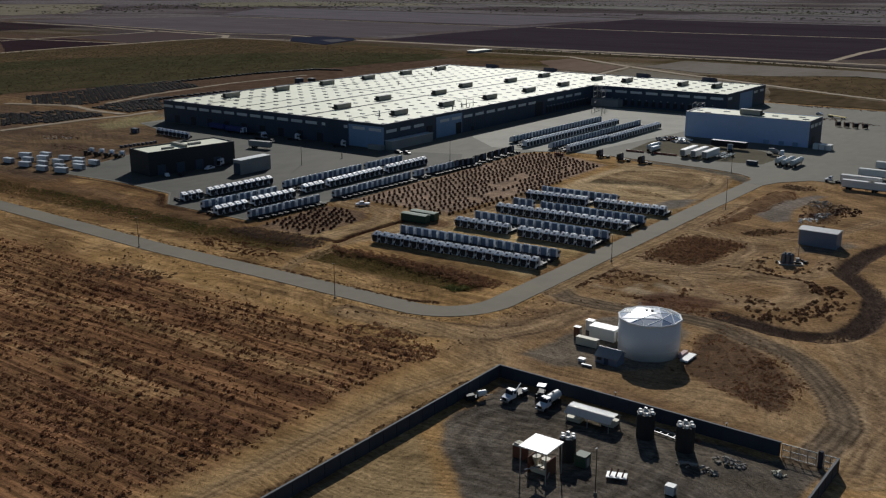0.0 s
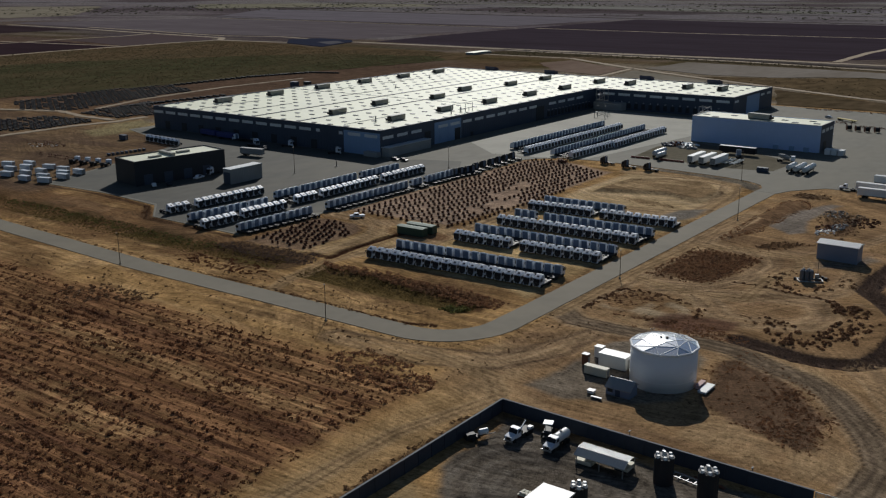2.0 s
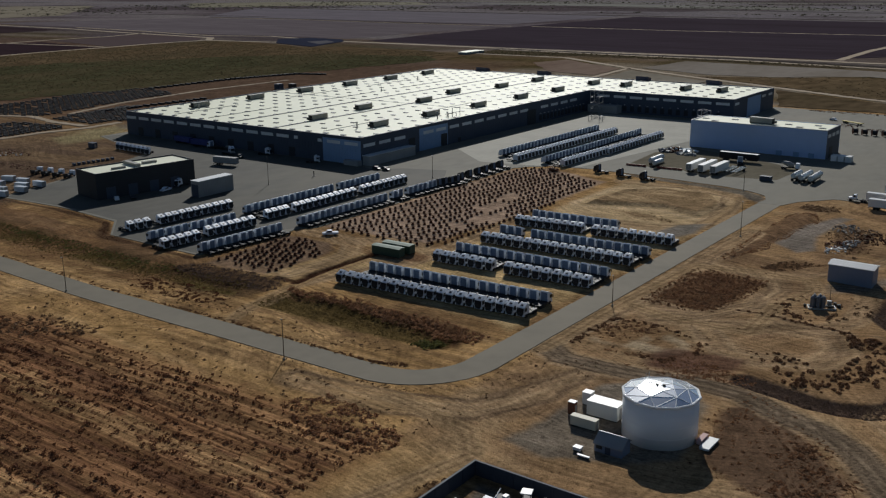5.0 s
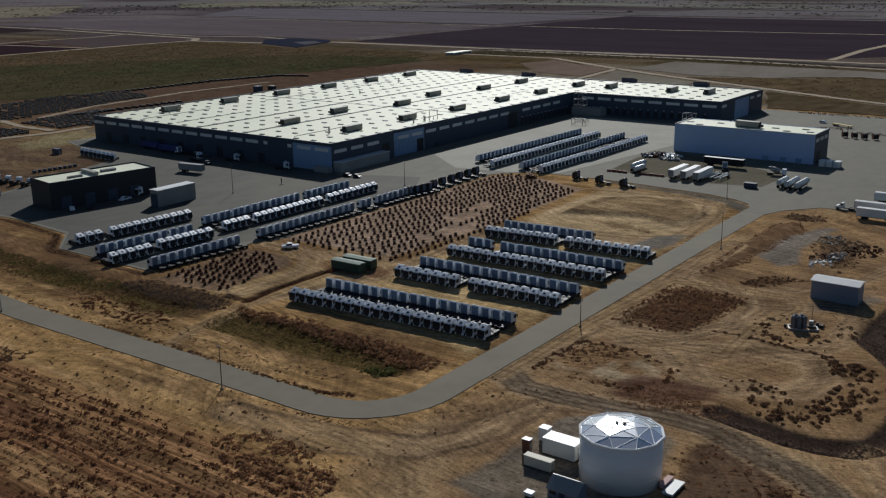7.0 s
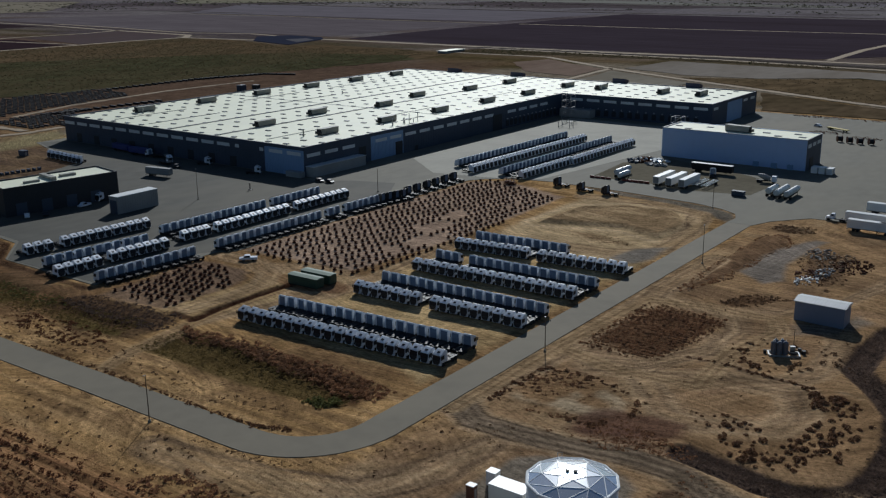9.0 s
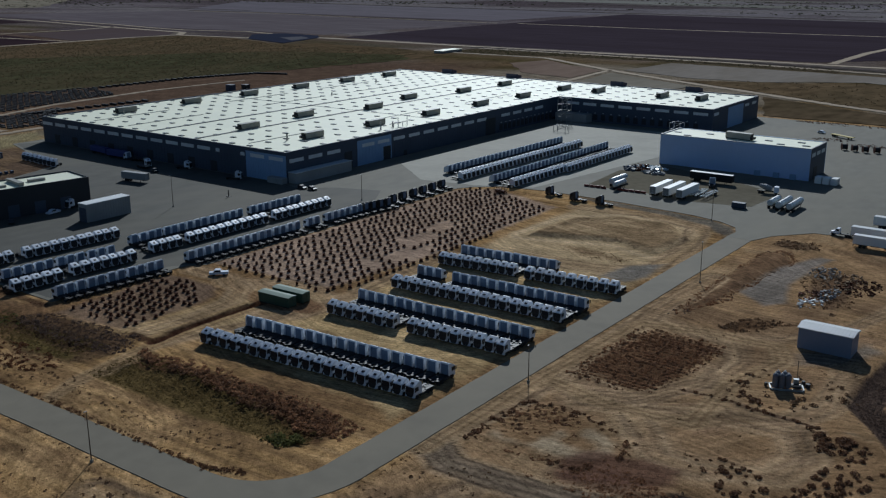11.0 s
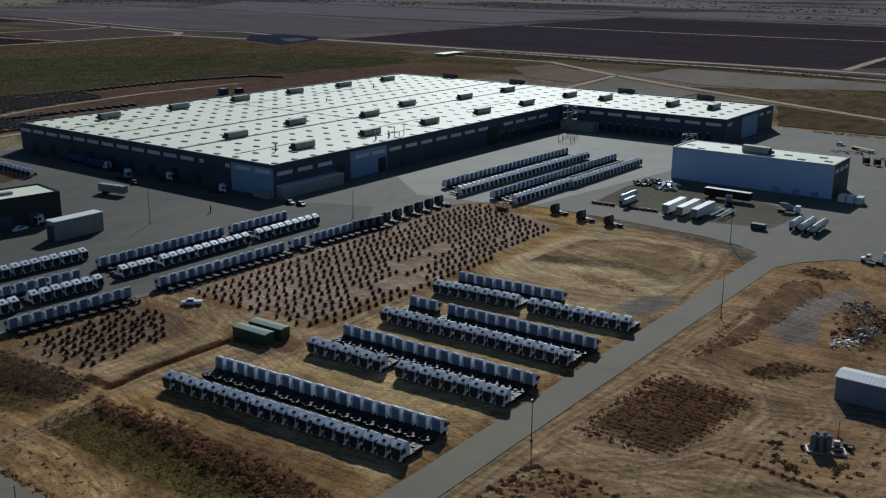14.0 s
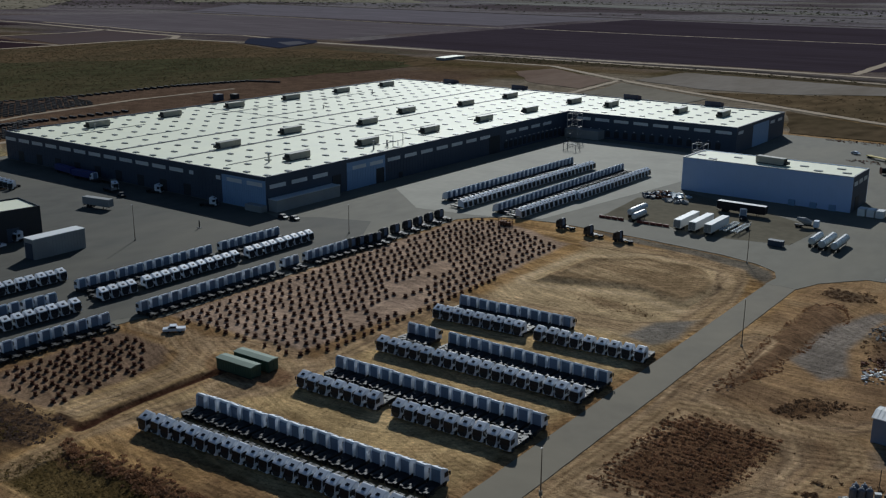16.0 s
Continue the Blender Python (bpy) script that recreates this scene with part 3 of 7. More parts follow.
    lay((0.35, 0.225, 0.105), smooth(0.7, 0.2, np.abs(off_line(TRENCH, X, Y) - 2.6 + wob * 0.1)) * 0.7)
    lay((0.05, 0.026, 0.018), smooth(0, 1.5, depth_in([(90, -147), (92, -143.5), (99.5, -143.5), (101.2, -146.3), (98.9, -148.6)], X, Y) + wob * 0.2) * 0.9)
    lay((0.15, 0.075, 0.04), smooth(2.6, 1.2, np.hypot((X - 105) * 0.42, Y + 106.5) - 3.4 + wob * 0.3) * 0.7)
    # relief
    Z = (n_hi - 0.5) * 0.18 + (n_mid - 0.5) * 0.25
    Z += field * ((rows - 0.5) * 0.5)
    Z -= smooth(1.8, 0.7, off_line(TRENCH, X, Y)) * 0.9
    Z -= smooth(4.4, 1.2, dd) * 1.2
    Z -= smooth(0, 7, depth_in([(104, -168), (103, -150), (168, -149.5), (171, -166)], X, Y)) * 1.0
    Z -= smooth(0, 8, depth_in([(-220, -172), (-220, -154), (96, -152), (96, -168)], X, Y)) * 0.9
    Z += smooth(0, 5, ringd) * 1.0 + smooth(3.0, 0.5, np.abs(ringd - 2)) * 0.7 * (0.4 + n_mid)
    Z += smooth(0, 5, depth_in(WEED_STRIP, X, Y)) * 0.8 * n_mid
    Z += smooth(0, 5, depth_in(BUSH_A, X, Y)) * 0.6 * n_mid
    near_flat = np.maximum.reduce([smooth(-3, 0.5, depth_in(q, X, Y)) for q in FLATS])
    Z = Z * (1 - near_flat) - 0.12 * near_flat
    reach = np.hypot(X - 100, Y + 50)
    Z *= smooth(900, 500, reach)
    n_x, n_y = len(xs), len(ys)
    co = np.stack([X, Y, Z], -1).reshape(-1, 3)
    i = np.arange(n_x * n_y).reshape(n_y, n_x)
    quads = np.stack([i[:-1, :-1], i[:-1, 1:], i[1:, 1:], i[1:, :-1]], -1).reshape(-1, 4)
    me = bpy.data.meshes.new("ground")
    me.vertices.add(len(co)), me.loops.add(quads.size), me.polygons.add(len(quads))
    me.vertices.foreach_set("co", co.ravel())
    me.loops.foreach_set("vertex_index", quads.ravel())
    me.polygons.foreach_set("loop_start", np.arange(0, quads.size, 4))
    me.polygons.foreach_set("use_smooth", np.ones(len(quads), bool))
    me.update()
    at = me.color_attributes.new("soil", "FLOAT_COLOR", "POINT")
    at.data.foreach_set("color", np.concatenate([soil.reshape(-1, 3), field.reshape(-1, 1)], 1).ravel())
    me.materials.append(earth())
    return tagged(new("ground", me), "dry tan and brown soil with furrows, weeds, tyre tracks and haze-paled distance", "ground", kind="structure")


YARD = [(-178, -14), (-110, -36), (-98, -70), (-78, -131), (-40, -128), (-5, -130.5), (10, -143), (55.5, -143), (58.5, -100), (62.5, -96), (62, 33), (66, 39), (74, 46), (93, 50.4), (124, 49.6), (155, 46.8), (167, 43.5), (174, 39), (176.5, 33), (175.8, 26), (184.6, 26), (188, 35), (198, 47), (206, 48), (320, 44), (330, 292), (-178, 296)]
ROAD_FLAT = [(-230, -190), (-230, -178), (150, -180), (170, -174), (175.5, -160), (175.5, 30), (184.5, 30), (184.5, -168), (176, -186), (160, -189)]
FLATS = (YARD, ROAD_FLAT)
ground()


def slab(name, outline, z, material, label, category, deep=0.3):
    bm = bmesh.new()
    prism(bm, outline, z - deep, z)
    bmesh.ops.recalc_face_normals(bm, faces=bm.faces)
    return tagged(part(name, bm, material), label, category, kind="structure")


def ribbon(name, line, width, z, material, label, category, ragged=0.0, seed=1):
    """A road along a line of points, with slightly ragged edges."""
    rng = random.Random(seed)
    pts = []
    for (ax, ay), (bx, by) in zip(line, line[1:]):
        n = max(1, int(math.hypot(bx - ax, by - ay) / max(3.0, width * 0.4)))
        pts += [(ax + (bx - ax) * k / n, ay + (by - ay) * k / n) for k in range(n)]
    pts.append(line[-1])
    bm = bmesh.new()
    rows = []
    for i, (x, y) in enumerate(pts):
        (ax, ay), (bx, by) = pts[max(0, i - 1)], pts[min(len(pts) - 1, i + 1)]
        d = math.hypot(bx - ax, by - ay)
        nx, ny = -(by - ay) / d, (bx - ax) / d
        a, b = width / 2 + rng.uniform(-ragged, ragged), width / 2 + rng.uniform(-ragged, ragged)
        rows.append([bm.verts.new((x + nx * w, y + ny * w, h)) for w, h in ((a + 0.25, z - 0.3), (a, z), (-b, z), (-b - 0.25, z - 0.3))])
    for p, q in zip(rows, rows[1:]):
        for k in range(3):
            bm.faces.new((p[k], p[k + 1], q[k + 1], q[k]))
    bmesh.ops.recalc_face_normals(bm, faces=bm.faces)
    return tagged(part(name, bm, material), label, category, kind="structure")


slab("pavement", YARD, 0.02, asphalt, "wide grey asphalt works yard, dusty and stained", "yard")
# thin overlay that makes the yard's western part darker
slab("pavement", [(-176, -13), (-112, -34), (-97, -66), (-77, -129.5), (-40, -126.5), (-6, -128.5), (10.5, -142.5), (36, -142), (54, -141.5), (57, -118), (55, -104), (60.5, -94), (60, -66), (58, -44), (60, -22), (50, -4), (40, 12), (22, 6), (9, -4), (3, -2), (-4, -1), (-60, -0.6), (-170, -0.8)], 0.034, asphalt_darker, "darker mottled asphalt before the factory's long wall", "yard", 0.02)
slab("pavement", [(101, 68.5), (126, 70), (140, 64.5), (168, 71), (170, 98), (150, 109), (112, 124), (98, 104)], 0.05, yard_dirt, "dusty brown unpaved patch in the yard", "yard", 0.02)
slab("pavement", [(64, 42), (86, 52), (100, 150), (92, 208), (12, 212), (12, 60), (40, 38)], 0.035, concrete, "pale concrete apron beneath the lorry rows", "yard", 0.02)
arc = [(161.5 + 18.2 * math.sin(a), -166 - 18.2 * math.cos(a)) for a in np.linspace(0, math.pi / 2, 12)]
ribbon("road", [(-900, -170), (-300, -178), (-50, -181.5), (60, -185.5), (120, -184.4)] + arc + [(179.8, -100), (180.2, 27)], 8.3, 0.0, road_top, "grey asphalt access road with dusty edges", "road", 0.06)

# far tracks and fields
for line, w in (([(-760, 90), (-754, 233), (-764, 315), (-760, 406), (-763, 484), (-752, 556), (-643, 571)], 8), ([(-643, 571), (-564, 624), (-410, 623), (-297, 622), (-167, 625), (-57, 634), (68, 630), (600, 690)], 11),
                ([(-320, 607), (-167, 603), (-45, 602), (80, 582), (500, 520)], 7),
                ([(-203, 549), (-100, 481), (-27, 440), (37, 409), (71, 392), (132, 362), (320, 290)], 7), ([(-203, 549), (-320, 548)], 6), ([(36, 645), (33, 776), (55, 1100)], 8),
                ([(-217, -80), (-216, -26), (-210, 0), (-212, 24)], 5), ([(-217, 4), (-249, 3), (-282, 10), (-330, -10)], 5), ([(-530, 1020), (-278, 1014), (-26, 1031), (400, 1040)], 6), ([(-100, 481), (-95, 432), (-89, 378)], 5),
                ([(-948, 346), (-957, 453), (-946, 543), (-965, 621)], 7), ([(-1428, 652), (-1196, 641), (-1020, 616), (-786, 594), (-752, 560)], 9), ([(-1210, 672), (-1012, 654), (-901, 634), (-822, 627), (-730, 655), (-658, 640)], 7), ([(-1010, 380), (-770, 412)], 6),
                ([(-1270, 1023), (-1085, 1041), (-867, 1021), (-694, 1015), (-560, 1010)], 5), ([(-272, 30), (-290, 80), (-300, 165), (-296, 250)], 3.5)):
    ribbon("dirt_road", line, w, 0.3, track_top, "pale dirt track between dry fields", "track", 0.8)
for line, w in (([(-1602, 1477), (-1282, 1444), (-993, 1426), (-560, 1408), (-114, 1402), (500, 1390)], 14), ([(-1300, 1036), (-1085, 1053), (-867, 1033), (-694, 1027)], 7), ([(-330, 614), (-167, 614), (-45, 617), (80, 604), (500, 590)], 12), ([(-1650, 980), (-1500, 1090), (-1200, 1100)], 12), ([(-900, 1750), (-300, 1690), (300, 1640)], 16)):
    ribbon("scrub_line", line, w, 0.35, surface("dark hedge soil", (0.085, 0.072, 0.064), 0.95, spread=0.5, grain=0.05, spec=0.0), "dark line of scrub between fields", "scrub line", 2.5)


def sheet(name, outline, z, color, label, rows=None, spread=0.3, grain=0.02, tint=None, stain=0.5, ragged=1.5):
    """A field with slightly uneven edges."""
    rg = random.Random(int(abs(outline[0][0]) + len(MATS)))
    pts = []
    for (ax, ay), (bx, by) in zip(outline, outline[1:] + outline[:1]):
        n = max(1, int(math.hypot(bx - ax, by - ay) / 14))
        pts += [(ax + (bx - ax) * k / n + (rg.uniform(-ragged, ragged) if k else 0), ay + (by - ay) * k / n + (rg.uniform(-ragged, ragged) if k else 0)) for k in range(n)]
    m = surface(name + " soil %d" % len(MATS), color, 0.95, spread=spread, grain=grain, stain=stain, tint=tint, stretch=rows, spec=0.0)
    return slab(name, pts, z, m, label, "field", 0.6)


LOW_EDGE = [(-301, 458), (-319, 358), (-333, 290), (-347, 221), (-356, 153), (-368, 82), (-382, 16), (-480, -160), (-800, -560), (-1500, -500)]
MID_LINE = [(-1000, 20), (-634, 163), (-608, 257), (-545, 350), (-520, 396), (-453, 462), (-332, 499)]
sheet("field", [(-1500, -500), (-1100, 60), (-750, 228), (-758, 315), (-754, 406), (-757, 484), (-745, 552), (-643, 560), (-541, 526), (-500, 560), (-376, 552), (-301, 520)] + LOW_EDGE[:-1], 0.16, (0.118, 0.082, 0.046), "orange-brown stubble field", (3, 1.0, 1), 0.9, 0.03, (0.068, 0.060, 0.034), ragged=3)
sheet("field", MID_LINE + LOW_EDGE[:-1], 0.24, (0.066, 0.062, 0.032), "low green and olive scrub crop field", (3, 1.0, 1), 0.9, 0.03, (0.105, 0.078, 0.044), 0.7, ragged=9)
sheet("field", [(-548, 646), (-556, 830), (-546, 1005), (-524, 1375), (-323, 1360), (-67, 1360), (420, 1330), (520, 960), (110, 760), (20, 650), (-84, 648), (-300, 640)], 0.15, (0.053, 0.041, 0.050), "dark ploughed field", (0.6, 5, 1), 0.45, 0.02, (0.036, 0.027, 0.031))
sheet("field", [(-770, 249), (-978, 363), (-923, 425), (-776, 405), (-772, 319)], 0.22, (0.040, 0.026, 0.030), "dark ploughed plot", (1, 4, 1), 0.15, 0.02)
sheet("field", [(-1177, 479), (-1449, 638), (-1176, 616)], 0.2, (0.045, 0.031, 0.034), "dark ploughed plot", (1, 4, 1), 0.15, 0.02)
sheet("field", [(-775, 420), (-940, 450), (-930, 540), (-950, 615), (-800, 590), (-764, 555)], 0.2, (0.10, 0.076, 0.076), "dusky brown fallow plot", (3, 1, 1), 0.15, 0.02, (0.095, 0.07, 0.062))
# next two fallow fields: soil colour lightened to imitate distance haze
sheet("field", [(-600, 668), (-590, 1000), (-1300, 1010), (-1500, 690), (-1200, 680), (-900, 645), (-730, 668)], 0.12, (0.142, 0.120, 0.124), "dusky fallow field paled by painted haze", (0.6, 5, 1), 0.5, 0.02, (0.112, 0.092, 0.098))
sheet("field", [(-600, 1060), (-560, 1390), (-1280, 1430), (-1600, 1450), (-1350, 1070)], 0.12, (0.165, 0.146, 0.158), "grey fallow field paled by painted haze", (0.6, 5, 1), 0.5, 0.02, (0.13, 0.112, 0.124))
sheet("field", [(-1794, 1400), (-2100, 1650), (-1865, 1850), (-1463, 1950), (-1300, 1780), (-1550, 1640)], 0.3, (0.24, 0.22, 0.165), "pale yellow dry grassland", (1, 3, 1), 0.4, 0.01, (0.12, 0.105, 0.06), ragged=14)
sheet("field", [(-2600, 1150), (-1700, 800), (-1690, 960), (-2200, 1400)], 0.3, (0.23, 0.20, 0.15), "pale dry grassland", (1, 3, 1), 0.4, 0.01, (0.12, 0.105, 0.06), ragged=14)
sheet("field", [(-1250, 1880), (-300, 1760), (-250, 1850), (-1100, 2040)], 0.3, (0.22, 0.21, 0.185), "pale dry strip of grassland", (1, 3, 1), 0.3, 0.01, (0.11, 0.10, 0.075), ragged=12)
sheet("field", [(-91, 489), (-84, 570), (85, 557), (260, 520), (230, 470), (97, 509), (28, 466), (-28, 464)], 0.26, (0.245, 0.215, 0.182), "grey bare plot beyond the works", (3, 1, 1), 0.2, 0.05, (0.15, 0.12, 0.085))
sheet("field", [(-203, 486), (-191, 530), (-104, 472), (-98, 410), (-152, 424)], 0.26, (0.215, 0.158, 0.122), "reddish bare plot", (3, 1, 1), 0.25, 0.06, (0.11, 0.07, 0.05))
sheet("field", [(-82, 385), (-90, 465), (0, 413), (-3, 380)], 0.26, (0.25, 0.222, 0.175), "grey bare plot with dry grass", (3, 1, 1), 0.2, 0.06, (0.13, 0.11, 0.08))
sheet("field", [(-21, 445), (28, 464), (107, 500), (240, 465), (300, 310), (123, 372), (67, 401)], 0.22, (0.125, 0.088, 0.050), "brown and olive dry grassland", (2, 1, 1), 0.95, 0.045, (0.075, 0.062, 0.036))
sheet("field", [(64, 385), (133, 350), (300, 285), (300, 298), (143, 300), (93, 300)], 0.22, (0.105, 0.076, 0.046), "brown weedy strip behind the yard", (2, 1, 1), 0.95, 0.05, (0.05, 0.042, 0.02))
sheet("field", [(-320, 556), (-252, 553), (-207, 572), (-64, 586), (60, 570), (60, 594), (-69, 599), (-320, 600)], 0.2, (0.075, 0.058, 0.036), "dark scrubby verge", (2, 1, 1), 0.5, 0.06, (0.13, 0.10, 0.065))
slab("water", [(-626, 561), (-679, 618), (-657, 656), (-594, 650), (-567, 623), (-541, 536)], 0.5, surface("pond liner", (0.036, 0.040, 0.062), 0.9, spread=0.1, grain=0.03, spec=0.0), "dark blue lined pond", "pond", 1.0)
slab("water", [(-606, 596), (-598, 625), (-569, 608), (-561, 570)], 0.56, surface("pond silt", (0.12, 0.115, 0.125), 0.9, spread=0.15, grain=0.04, spec=0.0), "grey silt in the pond", "pond", 0.05)
far_shed = holder("far_warehouse", "long low white-roofed shed beside the far track", "warehouse", m=pose(-319, 550, 0))
blocks("wall", [(-5, 5, -17, 17, 0, 2.2)], wall_grey, far_shed)
bm = bmesh.new()
profile(bm, [(-17.5, 2.2), (17.5, 2.2), (17.5, 2.4), (0, 2.7), (-17.5, 2.4)], -6, 6)
part("roof", bm, roof_white, far_shed, "white sheet roof")

# ---- main works building ----
H, BX, BY, AX, AY = 12.5, -172.0, 290.0, 93.0, 221.0
works = holder("factory_building", "vast L-shaped factory with white roof and dark cladding", "factory")
WALLS = [("wall", (BX, 0, 0, 0.5, 0, H)), ("wall", (-0.5, 0, 0.5, AY, 0, H)), ("wall", (0, AX, AY, AY + 0.5, 0, H)), ("wall", (AX - 0.5, AX, AY + 0.5, BY, 0, H)), ("wall", (BX, AX, BY - 0.5, BY, 0, H)), ("wall", (BX, BX + 0.5, 0.5, BY - 0.5, 0, H))]
for name, b in WALLS:
    blocks(name, [b], wall_dark, works, "dark blue-grey ribbed cladding")
bm = bmesh.new()
prism(bm, [(BX + 0.6, 0.6), (-0.6, 0.6), (-0.6, AY + 0.6), (AX - 0.6, AY + 0.6), (AX - 0.6, BY - 0.6), (BX + 0.6, BY - 0.6)], H - 0.7, H - 0.25)
roof = part("roof", bm, roof_white, works, "white roof membrane with grey skylights")
for b in ((BX - 0.1, 0.1, -0.1, 0.55, H, H + 0.25), (-0.55, 0.1, 0.55, AY, H, H + 0.25), (0.1, AX + 0.1, AY - 0.1, AY + 0.55, H, H + 0.25), (AX - 0.55, AX + 0.1, AY + 0.55, BY, H, H + 0.25), (BX, AX, BY - 0.55, BY + 0.1, H, H + 0.25), (BX - 0.1, BX + 0.55, 0.55, BY - 0.55, H, H + 0.25)):
    blocks("parapet_cap", [b], wall_dark, works)
# pale strip panels under the eaves, one to a bay
for x in [-167.5 + 10.68 * k for k in range(12)] + [-16.6, -5.7]:
    blocks("wall_panel", [(x - 4.1, x + 4.1, -0.12, 0.0, 8.8, 10.3)], panel_pale, works, "pale translucent panel")
for x in (-41, -25.5):
    blocks("wall_panel", [(x - 1.2, x + 1.2, -0.12, 0.0, 8.8, 10.3)], panel_pale, works)
for y in [6.1, 17.4, 28.8, 51.5, 62.2] + [73.6 + 11.37 * k for k in range(7)] + [164.5 + 11.5 * k for k in range(4)]:
    blocks("wall_panel", [(0.0, 0.12, y - 4.1, y + 4.1, 8.0, 9.5)], panel_pale, works)
for k in range(8):
    x = 9.3 + 11.0 * k
    blocks("wall_panel", [(x - 4.1, x + 4.1, AY - 0.12, AY, 8.9, 10.4)], panel_pale, works)
for y in (226, 271.5, 283):
    blocks("wall_panel", [(AX, AX + 0.12, y - 3.2, y + 3.2, 8.9, 10.4)], panel_pale, works)
# pale blue cladding bays
for b in ((-23.5, 0.06, -0.08, 0.0, 0, 11.2), ):
    blocks("cladding", [b], wall_blue, works, "pale blue corrugated cladding")
blocks("cladding", [(0.0, 0.08, 44, 67.8, 0, 11.2)], wall_blue, works, "pale blue corrugated cladding")
blocks("cladding", [(AX, AX + 0.08, 243, 266, 0, 11.2)], wall_blue, works, "pale blue corrugated cladding")
bm = bmesh.new()
for k in range(24):
    box(bm, -23.4 + k, -23.05 + k, -0.2, -0.08, 0.2, 8.5)
part("cladding_rib", bm, wall_blue, works)
bm = bmesh.new()
for k in range(24):
    box(bm, 0.08, 0.2, 44.2 + k, 44.6 + k, 0.2, 7.8)
part("cladding_rib", bm, wall_blue, works)
for y, w, h in ((64.5, 2.6, 6.2), (38, 2.4, 7.5), (150, 4.5, 8.5), (78, 1.2, 2.4)):
    blocks("door", [(0.0, 0.22, y - w, y + w, 0, h)], wall_black, works, "dark roller door")
# cladding ribs on the dark walls
bm = bmesh.new()
for k in range(74):
    x = BX + 1 + 2.0 * k
    box(bm, x, x + 0.12, -0.09, 0, 0.1, 8.6)
part("cladding_rib", bm, wall_dark, works)
bm = bmesh.new()
for k in range(75):
    y = 70 + 2.0 * k
    box(bm, 0, 0.09, y, y + 0.12, 0.1, 7.9)
part("cladding_rib", bm, wall_dark, works)
for k in range(9):
    x = -160 + 14.5 * k
    blocks("door", [(x - 2.1, x + 2.1, -0.14, -0.02, 0.0, 4.6)], wall_black, works, "closed dark roller door")
for k in range(13):
    y = 160 + 4.3 * k
    blocks("dock_door", [(0, 0.3, y - 1.3, y + 1.3, 1.1, 4.3)], wall_black, works, "dark dock door")
    blocks("dock_lamp", [(0, 0.5, y - 0.25, y + 0.25, 4.9, 5.2)], panel_pale, works)
for k in range(15):
    x = 14 + 5.0 * k
    blocks("dock_door", [(x - 1.3, x + 1.3, AY - 0.3, AY, 1.1, 4.3)], wall_black, works, "dark dock door")
    blocks("dock_lamp", [(x - 0.25, x + 0.25, AY - 0.5, AY, 4.9, 5.2)], panel_pale, works)
blocks("annex", [(0.1, 4.5, 1.0, 35, 0, 4.4)], wall_grey, works, "low grey annex along the wall")
blocks("annex", [(-8, 0.6, -3.2, -0.2, 0, 2.4)], wall_grey, works, "low pale lean-to at the corner")
blocks("coping", [(0.05, 4.7, 0.8, 35.2, 4.4, 4.6)], panel_pale, works)
blocks("annex", [(2, 22, AY - 7, AY - 0.2, 0, 4.6)], wall_grey, works, "low grey annex in the inner corner")
blocks("annex", [(BX - 4, BX - 0.1, 6, 20, 0, 9.5)], wall_dark, works, "dark annex at the end wall")
# ribs and gutters of the roof
for x in (-91, -58):
    blocks("roof_gutter", [(x - 0.35, x + 0.35, 0.7, BY - 1, H - 0.25, H + 0.1)], wall_grey, roof, "grey roof gutter")
blocks("roof_gutter", [(BX + 1, -1, 110.9, 111.2, H - 0.25, H - 0.12)], wall_grey, roof)
for x in (-140, -113, -30):
    for y0 in (8, 96, 170):
        blocks("roof_cable", [(x - 0.12, x + 0.12, y0, y0 + 46, H - 0.25, H - 0.02)], wall_grey, roof)
bm = bmesh.new()
prism(bm, [(-1.3, -0.75), (1.3, -0.75), (1.3, 0.75), (-1.3, 0.75)], 0, 0.35)
bmesh.ops.bevel(bm, geom=[e for e in bm.edges if e.verts[0].co.z > 0.3 and e.verts[1].co.z > 0.3], offset=0.15, segments=1)
sky_mesh = mesh_of("skylight", bm, skylight_grey)
spare = bmesh.new()
count = 0
for j in range(27):
    for i in range(25):
        x = -3.2 - 11.05 * i if i < 16 else 5.6 + 11.0 * (i - 16)
        y = 4.2 + 10.75 * j
        if x < BX + 3 or x > AX - 3 or y > BY - 3 or (x > -1 and y < AY + 3):
            continue
        if count < 260:
            ob = part("skylight", sky_mesh, None, roof)
            ob.location = (x, y, H - 0.25)
        else:
            prism(spare, [(x - 1.3, y - 0.75), (x + 1.3, y - 0.75), (x + 1.3, y + 0.75), (x - 1.3, y + 0.75)], H - 0.25, H + 0.1)
        count += 1
rest = part("skylight_field", spare, skylight_grey, roof)
rest["kind"] = "stuff"


